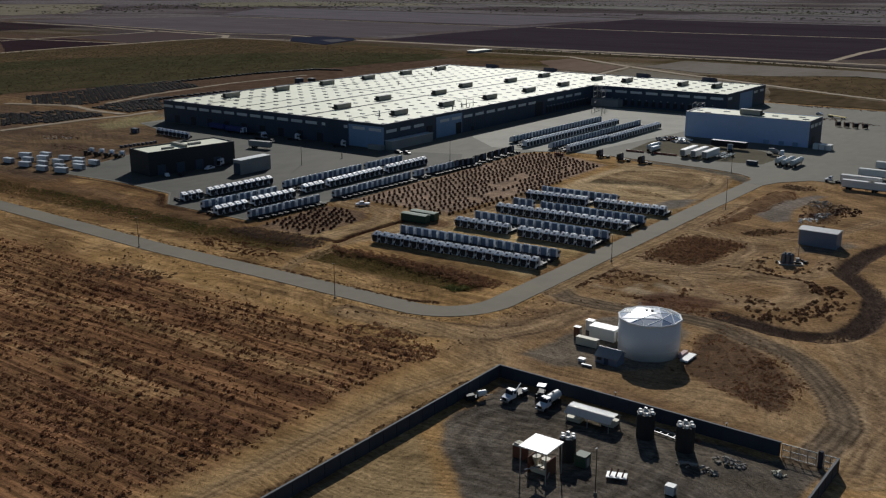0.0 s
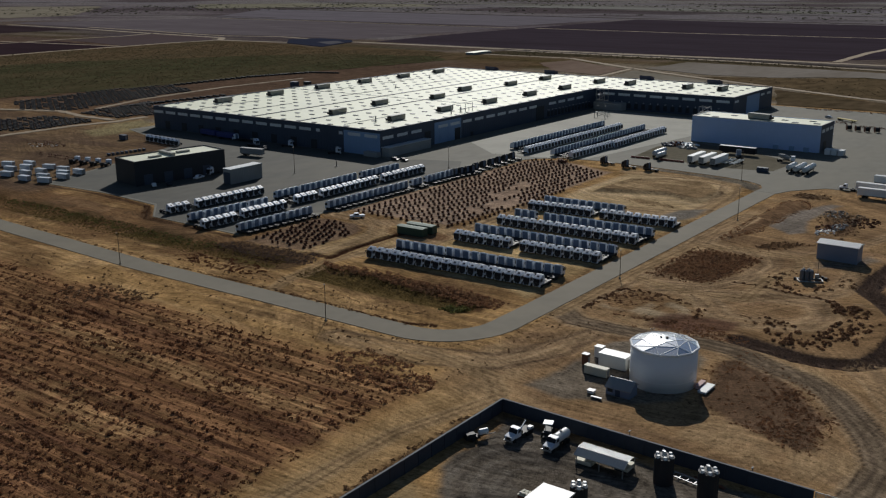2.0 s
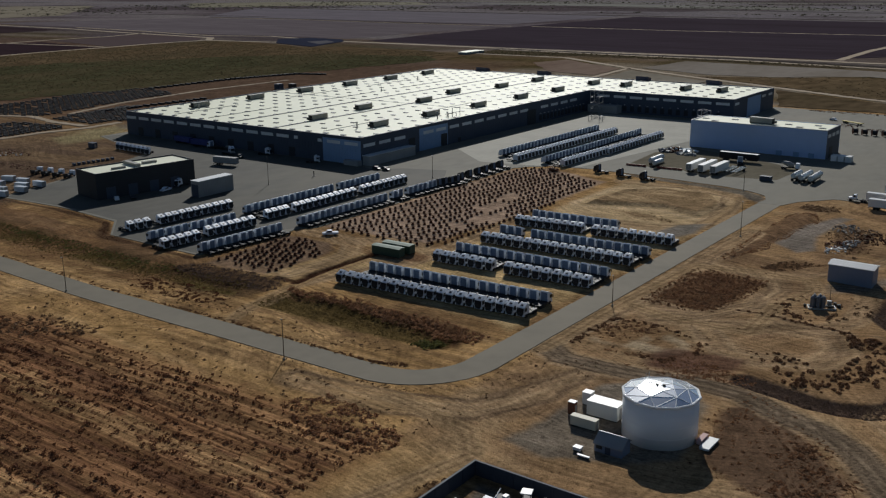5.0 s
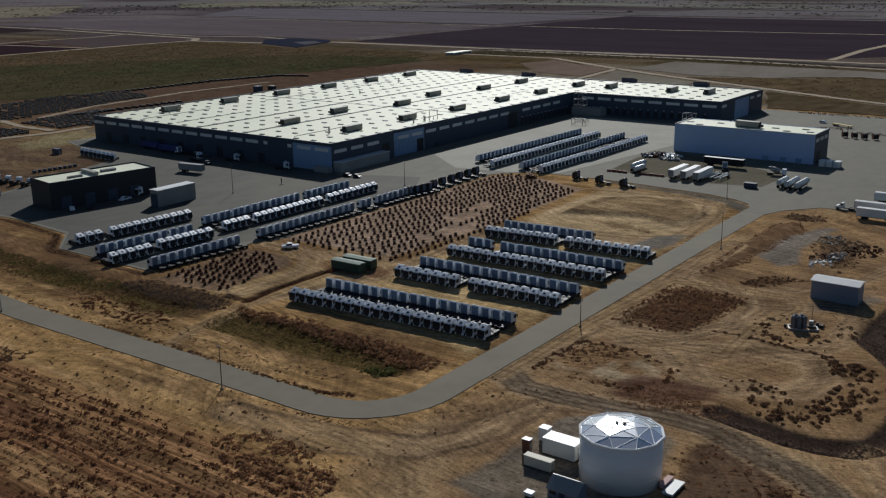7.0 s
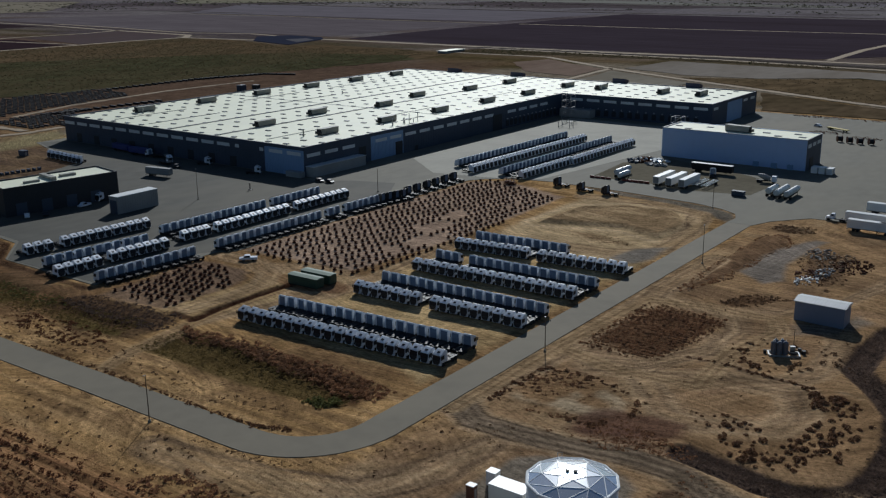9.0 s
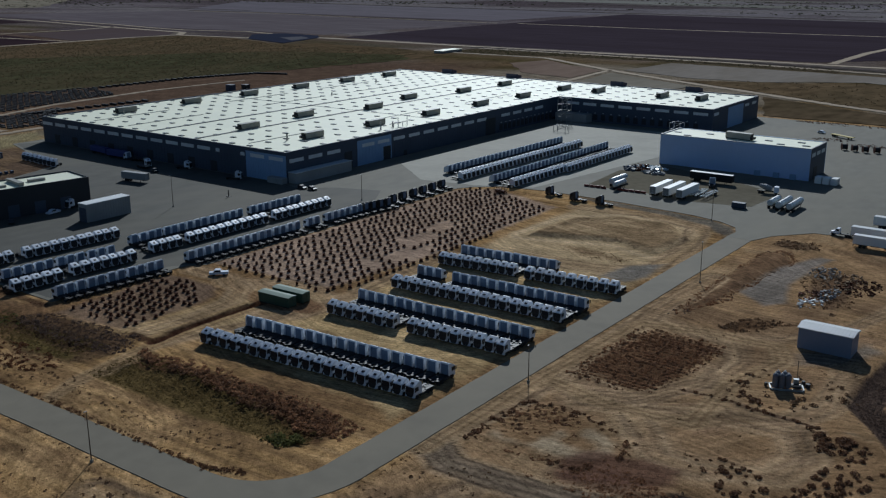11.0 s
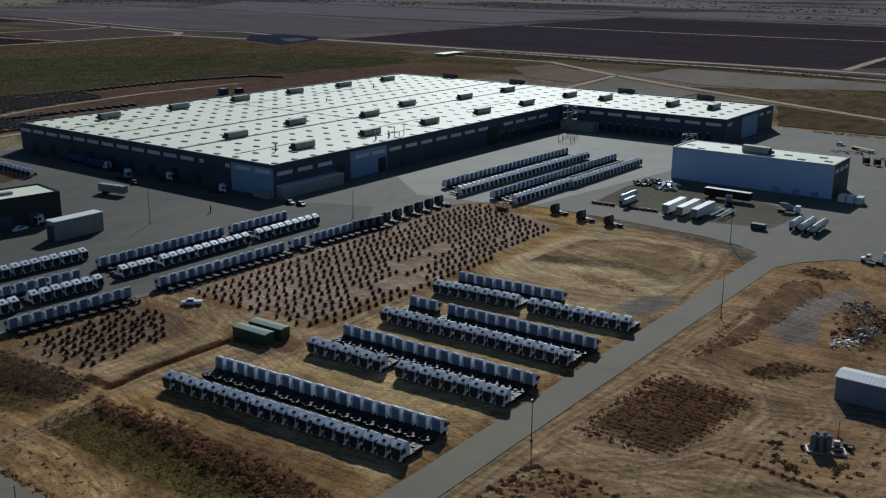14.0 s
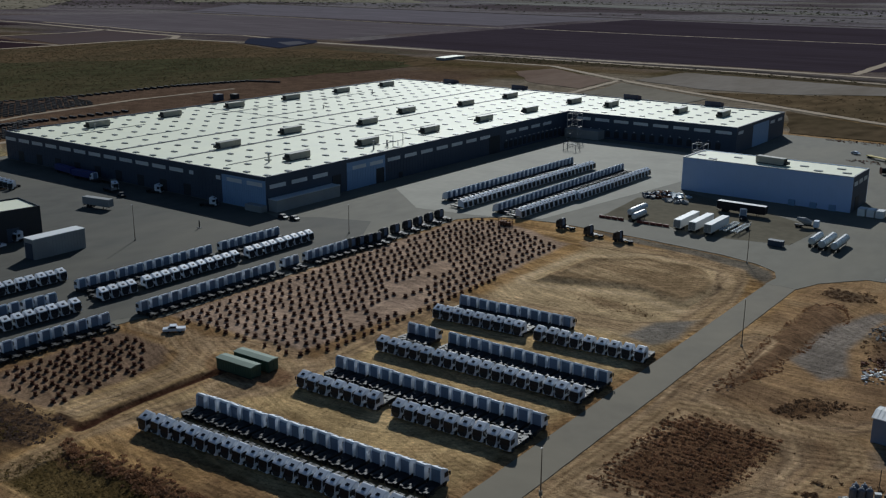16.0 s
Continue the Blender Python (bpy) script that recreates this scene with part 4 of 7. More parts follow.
def air_handler(x, y, z, turn=0):
    """A long rooftop unit: casing, louvred end, side panels, feet, duct."""
    u = holder("air_handling_unit", "long beige rooftop air handling unit with a dark louvred end", "rooftop unit", "rooftop units", m=pose(x, y, z, 0, 0, turn))
    blocks("casing", [(-1.5, 1.5, -5.8, 5.8, 0.35, 2.9)], unit_beige, u, bevel=0.08)
    blocks("louvre", [(-1.2, 1.2, -5.9, -5.75, 0.7, 2.6)], unit_dark, u, "dark louvre")
    blocks("side_panel", [(1.5, 1.56, -5.2 + 2.6 * k, -3.1 + 2.6 * k, 0.6, 2.6) for k in range(4)], unit_beige, u)
    blocks("base_rail", [(-1.3, -1.0, -5.6, 5.6, 0, 0.36), (1.0, 1.3, -5.6, 5.6, 0, 0.36)], unit_dark, u)
    blocks("hood", [(-1.6, 1.6, -6.9, -5.8, 0.5, 1.6)], unit_dark, u)
    return u


first = air_handler(-152, 36, H - 0.25)
for x, y in [(-152, 36 + 43.2 * k) for k in range(1, 6)] + [(-60, 36), (-66, 79.2), (-56, 122), (-66, 165), (-58, 208), (-57, 252), (-18, 35), (-18, 78), (-17, 121), (-17, 166), (-16, 208), (-15, 254), (8, 255), (49, 255), (72, 257)]:
    copy_thing(first, pose(x, y, H - 0.25))
# stacks and vents between the units
for x, y, h in ((-146, 30, 2.4), (-22, 23, 3.0), (-132, 214, 2.4), (-8, 70, 3.4), (12, 247, 3.0), (-112, 150, 1.4), (-9, 80, 2.2)):
    v = holder("roof_stack", "short grey ventilation stack on the roof", "vent", "roof vents", m=pose(x, y, H - 0.25))
    bm = bmesh.new()
    rod(bm, (0, 0, 0), (0, 0, h), 0.35)
    part("pipe", bm, wall_grey, v)
    bm = bmesh.new()
    rod(bm, (0, 0, h), (0, 0, h + 0.35), 0.6, 0.3)
    part("cowl", bm, wall_grey, v)
# piping frame near the roof's edge
v = holder("roof_pipe_rack", "grey pipe rack by the roof edge", "pipe rack", m=pose(-6, 77, H - 0.25))
for k in range(4):
    blocks("post", [(-0.12, 0.12, 3.4 * k - 0.12, 3.4 * k + 0.12, 0, 2.2 + (k % 2) * 2.6)], wall_grey, v)
blocks("beam", [(-0.12, 0.12, -3, 10.5, 2.0, 2.25)], wall_grey, v)
for x, y in ((-129, 291), (-75, 290.6), (3, 291), (53, 291.4)):
    u = holder("rear_plant_box", "dark blue plant enclosure on the rear parapet", "rooftop unit", "rear plant", m=pose(x, y, H - 0.3))
    bm = bmesh.new()
    profile(bm, [(-2.6, 0.3), (2.6, 0.3), (2.6, 1.8), (-2.6, 3.0)], -4.5, 4.5)
    part("casing", bm, unit_blue, u)
    blocks("base_rail", [(-4.2, -3.8, -3, 3, 0, 0.3), (3.8, 4.2, -3, 3, 0, 0.3)], unit_dark, u)


def scaffold(x, y, w, d, h, label):
    """A stair tower of posts, decks and braces."""
    s = holder("scaffold_tower", label, "scaffold", "scaffolds", m=pose(x, y, 0.03))
    for px in (0, w):
        for py in (0, d):
            blocks("post", [(px - 0.12, px + 0.12, py - 0.12, py + 0.12, 0, h)], wall_grey, s)
    n = int(h // 3)
    for k in range(1, n + 1):
        z = h * k / n
        for b in ((0, w, -0.1, 0.1), (0, w, d - 0.1, d + 0.1), (-0.1, 0.1, 0, d), (w - 0.1, w + 0.1, 0, d)):
            blocks("deck_rail", [(*b, z - 0.15, z)], wall_grey, s)
        bm = bmesh.new()
        rod(bm, (0, 0, z - h / n), (w, 0, z - 0.2), 0.1, n=5)
        part("brace", bm, wall_grey, s)
    return s


scaffold(8, 206, 6, 5, 13.8, "steel stair tower in the inner corner")
scaffold(22, 178, 7, 4, 3.4, "low steel platform standing on the yard")
scaffold(100, 150, 5, 5, 15.2, "steel stair tower beside the white building")

# ---- white building ----
wx0, wx1, wy0, wy1, wh = 105.3, 171.3, 128.7, 150.5, 13.3
wb = holder("white_building", "long white windowless metal building with a pale roof", "industrial building")
for b, m in (((wx0, wx1, wy0, wy0 + 0.4, 0, wh), wall_white), ((wx0, wx1, wy1 - 0.4, wy1, 0, wh), wall_white), ((wx0, wx0 + 0.4, wy0 + 0.4, wy1 - 0.4, 0, wh), wall_white), ((wx1 - 0.4, wx1, wy0 + 0.4, wy1 - 0.4, 0, wh), wall_dark)):
    blocks("wall", [b], m, wb)
blocks("roof", [(wx0 + 0.4, wx1 - 0.4, wy0 + 0.4, wy1 - 0.4, wh - 0.6, wh - 0.2)], roof_white, wb, "pale roof membrane")
for b in ((wx0 - 0.1, wx1 + 0.1, wy0 - 0.1, wy0 + 0.45, wh, wh + 0.2), (wx1 - 0.45, wx1 + 0.1, wy0 + 0.45, wy1, wh, wh + 0.2), (wx0 - 0.1, wx0 + 0.45, wy0 + 0.45, wy1, wh, wh + 0.2)):
    blocks("parapet_cap", [b], wall_grey, wb)
bm = bmesh.new()
for k in range(44):
    box(bm, wx0 + 0.6 + 1.5 * k, wx0 + 0.7 + 1.5 * k, wy0 - 0.06, wy0, 0.2, wh - 0.1)
part("cladding_rib", bm, wall_white, wb)
for x, y in ((109, 139), (116, 133), (123, 142), (131, 146), (150, 140), (157, 134), (163, 143), (167, 136)):
    blocks("skylight", [(x - 1.5, x + 1.5, y - 0.8, y + 0.8, wh - 0.2, wh + 0.1)], skylight_grey, wb)
for k in range(3):
    blocks("wall_panel", [(wx1, wx1 + 0.1, wy0 + 2 + 6.5 * k, wy0 + 6.5 + 6.5 * k, 9.6, 11.2)], panel_pale, wb)
blocks("door", [(wx1, wx1 + 0.14, 134, 139, 0, 5)], wall_black, wb, "dark roller door")
for x in (150, 158, 165):
    blocks("service_box", [(x - 1.2, x + 1.2, wy0 - 1.0, wy0 - 0.06, 0, 2.2)], wall_blue, wb, "pale blue service cabinet")
u = copy_thing(first, pose(138, 137, wh - 0.2, 0, 0, 83))

# ---- dark building ----
db = holder("dark_building", "black-clad workshop with a white roof behind a parapet", "workshop", m=pose(-44.5, -90, 0.02, 0, 0, -9))
dw, dl, dh = 8.5, 22.0, 10.6
for b in ((-dw, dw, -dl, -dl + 0.4, 0, dh), (-dw, dw, dl - 0.4, dl, 0, dh), (-dw, -dw + 0.4, -dl + 0.4, dl - 0.4, 0, dh), (dw - 0.4, dw, -dl + 0.4, dl - 0.4, 0, dh)):
    blocks("wall", [b], wall_black, db)
blocks("roof", [(-dw + 0.4, dw - 0.4, -dl + 0.4, dl - 0.4, dh - 0.8, dh - 0.5)], roof_white, db, "white roof membrane")
for k in range(4):
    y = -16 + 9.5 * k
    blocks("door", [(dw, dw + 0.12, y - 2, y + 2, 0, 4.5)], wall_dark, db, "dark roller door")
blocks("roof_duct", [(-6, 5, -2.5, -0.5, dh - 0.5, dh + 0.8), (-1, 1, 3, 9, dh - 0.5, dh + 0.4), (2, 3, -12, -6, dh - 0.5, dh + 0.3)], unit_beige, db, "beige rooftop ducts")

gs = holder("grey_shed", "tall narrow grey metal box shed with a pale flat roof", "shed", m=pose(-12, -78, 0.03))
blocks("wall", [(-2.4, 2.4, -9.0, 9.0, 0, 6.3)], wall_grey, gs)
blocks("roof", [(-2.5, 2.5, -9.1, 9.1, 6.3, 6.5)], trailer_white, gs, "pale sheet roof")
bm = bmesh.new()
for k in range(17):
    box(bm, 2.4, 2.48, -8.7 + 1.05 * k, -8.4 + 1.05 * k, 0.2, 6.2)
part("cladding_rib", bm, wall_grey, gs)
blocks("door", [(-1.9, 1.9, -9.12, -9.0, 0, 5)], wall_dark, gs, "dark end door")

# ---- right-hand shed ----
rs = holder("metal_shed", "small pale metal shed with a ribbed roof", "shed", m=pose(231.5, -56.5, 0))
blocks("wall", [(-5.8, 6.2, -2.9, 2.9, -0.3, 5.1)], shed_navy, rs)
bm = bmesh.new()
profile(bm, [(-3.2, 5.0), (3.2, 5.0), (3.2, 5.15), (0, 5.75), (-3.2, 5.15)], -6.1, 6.5)
part("roof", bm, trailer_white, rs, "pale ribbed sheet roof")
for k in range(16):
    bm = bmesh.new()
    profile(bm, [(-3.25, 5.12), (0, 5.74), (3.25, 5.12), (3.25, 5.2), (0, 5.82), (-3.25, 5.2)], -6 + 0.8 * k, -5.9 + 0.8 * k)
    part("roof_rib", bm, trailer_white, rs)

# ---- lorries ----
def wheel_mesh(name, r, w):
    bm = bmesh.new()
    rod(bm, (-w / 2, 0, 0), (w / 2, 0, 0), r, n=14)
    return mesh_of(name, bm, tyre)


TYRE, DUAL = wheel_mesh("tyre", 0.5, 0.32), wheel_mesh("tyre_dual", 0.5, 0.62)


def wheel(parent, x, y, mesh, w, detail):
    t = part("wheel", mesh, None, parent)
    t.location = (x, y, 0.5)


def tractor(detail, paint=None, far=False, back=None, label="new white cab-over tractor unit with black chassis"):
    """A cab-over tractor unit, its nose towards -y, its middle at the origin."""
    paint = paint or truck_white
    t = holder("tractor_unit", label, "lorry", "parked tractor units")
    def slim(bm_):
        # the cab narrows towards its roof and rounds off at the nose
        for v in bm_.verts:
            v.co.x *= 1 - 0.105 * max(0.0, v.co.z - 2.0) / 1.75 - 0.05 * max(0.0, -3.05 - v.co.y) / 0.4

    bm = bmesh.new()
    profile(bm, [(-3.36, 0.98), (-3.42, 1.75), (-3.24, 2.74), (-3.2, 2.9), (-3.08, 2.97), (-1.5, 3.74), (-1.28, 3.76), (-1.18, 3.62), (-1.16, 1.0)], -1.24, 1.24)
    slim(bm)
    bmesh.ops.bevel(bm, geom=list(bm.edges), offset=0.1, segments=1, affect="EDGES", clamp_overlap=True)
    part("cab", bm, paint, t)
    bm = bmesh.new()
    profile(bm, [(-3.47, 1.62), (-3.29, 2.72), (-3.22, 2.72), (-3.38, 1.58)], -1.13, 1.13)
    slim(bm)
    part("windscreen", bm, glass_dark, t, "dark windscreen")
    bm = bmesh.new()
    front = [[bm.verts.new((x, y, z)) for x, z in ((-1.04, 1.6), (-0.86, 1.02), (-0.6, 0.62), (0.6, 0.62), (0.86, 1.02), (1.04, 1.6))] for y in (-3.53, -3.38)]
    bm.faces.new(front[0]), bm.faces.new(front[1])
    for k in range(6):
        bm.faces.new((front[0][k], front[0][k - 1], front[1][k - 1], front[1][k]))
    bmesh.ops.recalc_face_normals(bm, faces=bm.faces)
    part("grille", bm, truck_plastic, t, "black grille")
    bm = bmesh.new()
    profile(bm, [(-3.48, 0.5), (-3.5, 0.98), (-2.9, 1.0), (-2.9, 0.5)], -1.2, 1.2)
    slim(bm)
    part("bumper", bm, paint, t, "white bumper with lamp corners", 0.06)
    bm = bmesh.new()
    profile(bm, [(-2.72, 3.12), (-2.2, 3.37), (-2.22, 3.45), (-2.74, 3.2)], -0.36, 0.36)
    part("roof_hatch", bm, glass_dark, t, "dark roof hatch")
    blocks("frame", [(-0.5, -0.3, -1.7, 3.4, 0.7, 1.0), (0.3, 0.5, -1.7, 3.4, 0.7, 1.0), (-0.5, 0.5, 3.2, 3.4, 0.7, 1.0), (-0.5, 0.5, -0.2, 0.0, 0.7, 1.0), (-1.0, 1.0, 2.45, 2.65, 0.42, 0.6), (-1.0, 1.0, 1.25, 1.45, 0.42, 0.6), (-1.0, 1.0, -1.3, 0.7, 0.55, 1.04), (-0.3, 0.3, 0.7, 3.3, 0.75, 0.95), (-1.0, 1.0, -2.4, -2.2, 0.42, 0.6)], chassis_black, t, "black chassis frame")
    blocks("back_panel", [(-0.98, 0.98, -1.2, -1.08, 1.05, 3.38)], back or cab_back, t, "ribbed cab back", 0.05)
    if detail:
        blocks("fifth_wheel", [(-0.42, 0.42, 1.6, 2.3, 1.0, 1.14)], unit_dark, t, "greasy steel coupling plate")
    for s in (-1, 1):
        a, b = sorted((s * 1.06, s * 1.24))
        if not far:
            blocks("side_skirt", [(a, b, -1.5, 0.95, 0.42, 1.0)], truck_plastic, t, "black side skirt")
        bm = bmesh.new()
        profile(bm, [(-1.2, 1.0), (-0.9, 1.0), (-0.8, 1.3), (-0.84, 3.2), (-0.95, 3.5), (-1.2, 3.6)], min(s * 1.13, s * 1.25), max(s * 1.13, s * 1.25))
        slim(bm)
        part("side_fairing", bm, paint, t, "white side fairing")
        wheel(t, s * 1.02, -2.3, TYRE, 0.32, detail)
        wheel(t, s * 0.9, 2.55, DUAL, 0.62, detail)
        if not far:
            blocks("side_window", [(min(s * 1.19, s * 1.255), max(s * 1.19, s * 1.255), -3.12, -2.0, 1.8, 2.74)], glass_dark, t, "dark side window")
        if detail:
            wheel(t, s * 0.9, 1.35, DUAL, 0.62, detail)
            blocks("fender", [(min(s * 0.55, s * 1.22), max(s * 0.55, s * 1.22), 0.75, 3.15, 1.06, 1.14)], truck_plastic, t, "black wheel cover")
            blocks("mirror", [(s * 1.42 - 0.1, s * 1.42 + 0.1, -3.38, -3.2, 1.9, 2.7)], truck_plastic, t, "black mirror")
    return t


PROTO = tractor(True)
PLAIN = tractor(False)
FARP = tractor(False, far=True)
DARK = tractor(False, truck_black, label="black cab-over tractor unit with a blue-grey cab back")
used = set()


def park(proto, x, y, z, turn):
    rng = random.Random(int(x * 31 + y * 17))
    m = pose(x + rng.uniform(-0.08, 0.08), y + rng.uniform(-0.2, 0.2), z, 0, 0, turn + rng.uniform(-1.2, 1.2))
    if proto in used:
        copy_thing(proto, m)
    else:
        proto.matrix_basis = m
        used.add(proto)


def row(proto, a, b, pitch, turn, z=0.03, skip=(), swap=None):
    """Tractor units side by side between the middles of the end cabs, nose by turn."""
    d = math.hypot(b[0] - a[0], b[1] - a[1])
    n = max(1, round(d / pitch))
    back = pose(0, 0, 0, 0, 0, turn) @ Vector((0, 2.35, 0))
    for k in range(n + 1):
        if k in skip:
            continue
        f = k / n
        park((swap or {}).get(k, proto), a[0] + (b[0] - a[0]) * f + back.x, a[1] + (b[1] - a[1]) * f + back.y, z, turn)


# rows on the bare ground, back to back
row(PROTO, (112.6, -138.8), (170.6, -134.6), 3.06, 0)
row(PROTO, (114.2, -125.6), (170.2, -121.6), 3.06, 180)
row(PROTO, (122.5, -106.2), (172.8, -103.8), 3.06, 0, skip=(7,))
row(PROTO, (122.9, -93.6), (172.6, -92.2), 3.06, 180)
row(PROTO, (122.5, -80.0), (172.4, -77.6), 3.06, 0)
row(PROTO, (122.2, -67.2), (172.8, -65.8), 3.06, 180, skip=(3,))
row(PROTO, (119.5, -54.2), (142.5, -52.3), 3.06, 0)
row(PROTO, (148.2, -52.0), (173.4, -49.8), 3.06, 0)
row(PROTO, (120, -42.9), (149.6, -40.4), 3.06, 180)
# rows on the yard
row(PLAIN, (12.2, -136), (13.4, -129.8), 3.1, 90)
row(PLAIN, (13.5, -124), (15.5, -94), 3.1, 90)
row(PLAIN, (28.5, -140.5), (31.8, -108), 3.2, -90)
row(PLAIN, (40.8, -144), (41.6, -132), 3.1, 90)
row(PLAIN, (40.6, -125.5), (42, -107.4), 3.1, 90)
row(PLAIN, (54.2, -140.4), (56.2, -109), 3.1, -90)
row(PLAIN, (26.8, -95.6), (28.6, -24.2), 3.1, -90, skip=(15,))
row(PLAIN, (39.8, -97.2), (40.4, -88.6), 3.1, 90)
row(PLAIN, (40.4, -83.5), (41.2, -20.4), 3.1, 90, skip=(11,))
row(PLAIN, (55.8, -97), (57.4, -22), 3.1, -90, skip=(15, 18))
row(DARK, (57.6, -18.5), (59.4, -8), 3.4, -90)
row(DARK, (57.6, -2.5), (56.6, 29.5), 6.0, -90)
far_spots = []


def far_row(a, b, pitch, turn):
    n = max(1, round(math.hypot(b[0] - a[0], b[1] - a[1]) / pitch))
    back = pose(0, 0, 0, 0, 0, turn) @ Vector((0, 2.35, 0))
    for k in range(n + 1):
        far_spots.append(pose(a[0] + (b[0] - a[0]) * k / n + back.x, a[1] + (b[1] - a[1]) * k / n + back.y, 0.04, 0, 0, turn))


far_row((41.5, 54.6), (43.5, 146), 3.1, -90)
far_row((55.0, 47), (56.7, 143.6), 3.1, 90)
far_row((67.8, 50), (68.6, 146.4), 3.1, -90)
far_row((79.5, 48), (80.7, 85.5), 3.1, 90)
far_row((82, 86.5), (82.6, 145), 3.1, 90)
verts, faces, slots, mats = [], [], [], []
pieces = [o for o in FARP.children_recursive]
for m in far_spots:
    for o in pieces:
        base = len(verts)
        mat = o.data.materials[0]
        if mat not in mats:
            mats.append(mat)
        verts += [tuple(m @ (o.matrix_local @ v.co)) for v in o.data.vertices]
        faces += [tuple(base + i for i in p.vertices) for p in o.data.polygons]
        slots += [mats.index(mat)] * len(o.data.polygons)
me = bpy.data.meshes.new("tractor_units")
me.from_pydata(verts, [], faces)
for mat in mats:
    me.materials.append(mat)
me.polygons.foreach_set("material_index", slots)
tagged(new("tractor_units", me), "long rows of white tractor units on the concrete apron", "lorries", kind="stuff")
for x, y in ((96.5, 48), (109, 45.2), (120, 44.6)):
    park(DARK, x + 3.5, y - 3.5, 0.03, -90)
for k in range(8):
    park(FARP, -134 + 3.6 * k, -33 - 0.2 * k, 0.0, 35)


def stand(name="steel_stand"):
    """A squat dark saddle on two splayed feet."""
    s = holder(name, "squat dark rusty steel stand", "stand", "rows of steel stands")
    bm = bmesh.new()
    rod(bm, (0, 0, 0.3), (0, 0, 0.9), 0.3, 0.4, n=9)
    part("drum", bm, rust_dark, s)
    bm = bmesh.new()
    profile(bm, [(-0.36, -0.05), (0.36, -0.05), (0.2, 0.34), (-0.2, 0.34)], -0.55, 0.55)
    part("base", bm, rust_dark, s)
    blocks("saddle", [(-0.55, 0.55, -0.2, 0.2, 0.62, 0.84)], rust_dark, s)
    return s


rust_dark = surface("rust-black steel", (0.078, 0.036, 0.022), 0.95, spread=0.3, grain=3, stain=0.4, tint=(0.10, 0.045, 0.026), spec=0.05)
rng = random.Random(5)
spots, spots_far = [], []
STAND_FIELD = [(65.5, -96), (65, -60), (65, 33), (70, 40), (110, 23), (114, -48), (114, -88), (108, -95)]
BARE = [(100, -66, 3.5, 2.5), (104.5, -52.5, 6.0, 7.0), (97, -36, 4.0, 9.0), (93, -20, 3.0, 7.0)]
for j in range(43):
    for i in range(14):
        x, y = 112.2 - 3.46 * i + rng.uniform(-0.28, 0.28), -94.2 + 3.2 * j + (i % 2) * 0.7 + rng.uniform(-0.3, 0.3)
        inside = depth_in(STAND_FIELD, np.array([x]), np.array([y]))[0] > 0
        if not inside or any(((x - a) / w) ** 2 + ((y - b) / d) ** 2 < 1 for a, b, w, d in BARE) or rng.random() < 0.03:
            continue
        (spots if y < -50 else spots_far).append((x, y))
SMALL = [(65, -145), (64, -131), (63, -112), (72, -108.5), (87.5, -119.5), (88.5, -143)]
for j in range(16):
    for i in range(11):
        x, y = 63.5 + 2.7 * i + (1.3 if j % 2 else 0) + rng.uniform(-0.6, 0.6), -146 + 2.9 * j + rng.uniform(-0.6, 0.6)
        if depth_in(SMALL, np.array([x]), np.array([y]))[0] > 0 and rng.random() > 0.08:
            spots.append((x, y))
one = stand()
one.matrix_basis = pose(*spots[0], 0, 0, 0, 20)
for x, y in spots[1:185]:
    copy_thing(one, pose(x, y, 0.0, 0, 0, rng.uniform(-35, 35)))
bm = bmesh.new()
for x, y in spots_far + spots[185:]:
    rod(bm, (x, y, 0.1), (x, y, 0.9), 0.32, 0.4, n=7)
    box(bm, x - 0.55, x + 0.55, y - 0.32, y + 0.32, -0.05, 0.3)
    box(bm, x - 0.55, x + 0.55, y - 0.2, y + 0.2, 0.62, 0.84)
tagged(part("steel_stands", bm, rust_dark), "many squat dark rusty steel stands set out in rows", "stands", kind="stuff")

# ---- water tank and its cabins ----
TX, TY, TR, TH = 227.4, -176.1, 7.3, 8.6
tank = holder("water_tank", "tall white round water tank with a faceted dome", "tank", m=pose(TX, TY, 0))


def ring(r, z, n, turn=0.0):
    return [Vector((r * math.cos(2 * math.pi * i / n + turn), r * math.sin(2 * math.pi * i / n + turn), z)) for i in range(n)]


bm = bmesh.new()
rod(bm, (0, 0, -0.3), (0, 0, TH), TR - 0.15, n=48)
shell = part("shell", bm, tank_white, tank)
for p in shell.data.polygons:
    p.use_smooth = abs(p.normal.z) < 0.5
bm = bmesh.new()
for z in (2.1, 4.3, 6.4):
    rod(bm, (0, 0, z), (0, 0, z + 0.05), TR - 0.12, n=48)
part("seam", bm, tank_white, tank)
# dome: twelve-sided rim, two six-sided rings turned against each other, crown
rim, mid = ring(TR, TH, 12, math.pi / 12), ring(TR * 0.66, TH + 0.95, 6, math.pi / 6)
inner, top = ring(TR * 0.34, TH + 1.32, 6, math.pi / 3), Vector((0, 0, TH + 1.45))
tris = []
for i in range(6):
    a, b, c = rim[2 * i], rim[(2 * i + 1) % 12], rim[(2 * i + 2) % 12]
    m, m2, n, n0 = mid[i], mid[(i + 1) % 6], inner[i], inner[i - 1]
    tris += [(a, b, m), (b, c, m2), (b, m2, m), (m, m2, n), (m, n, n0), (n0, n, top)]
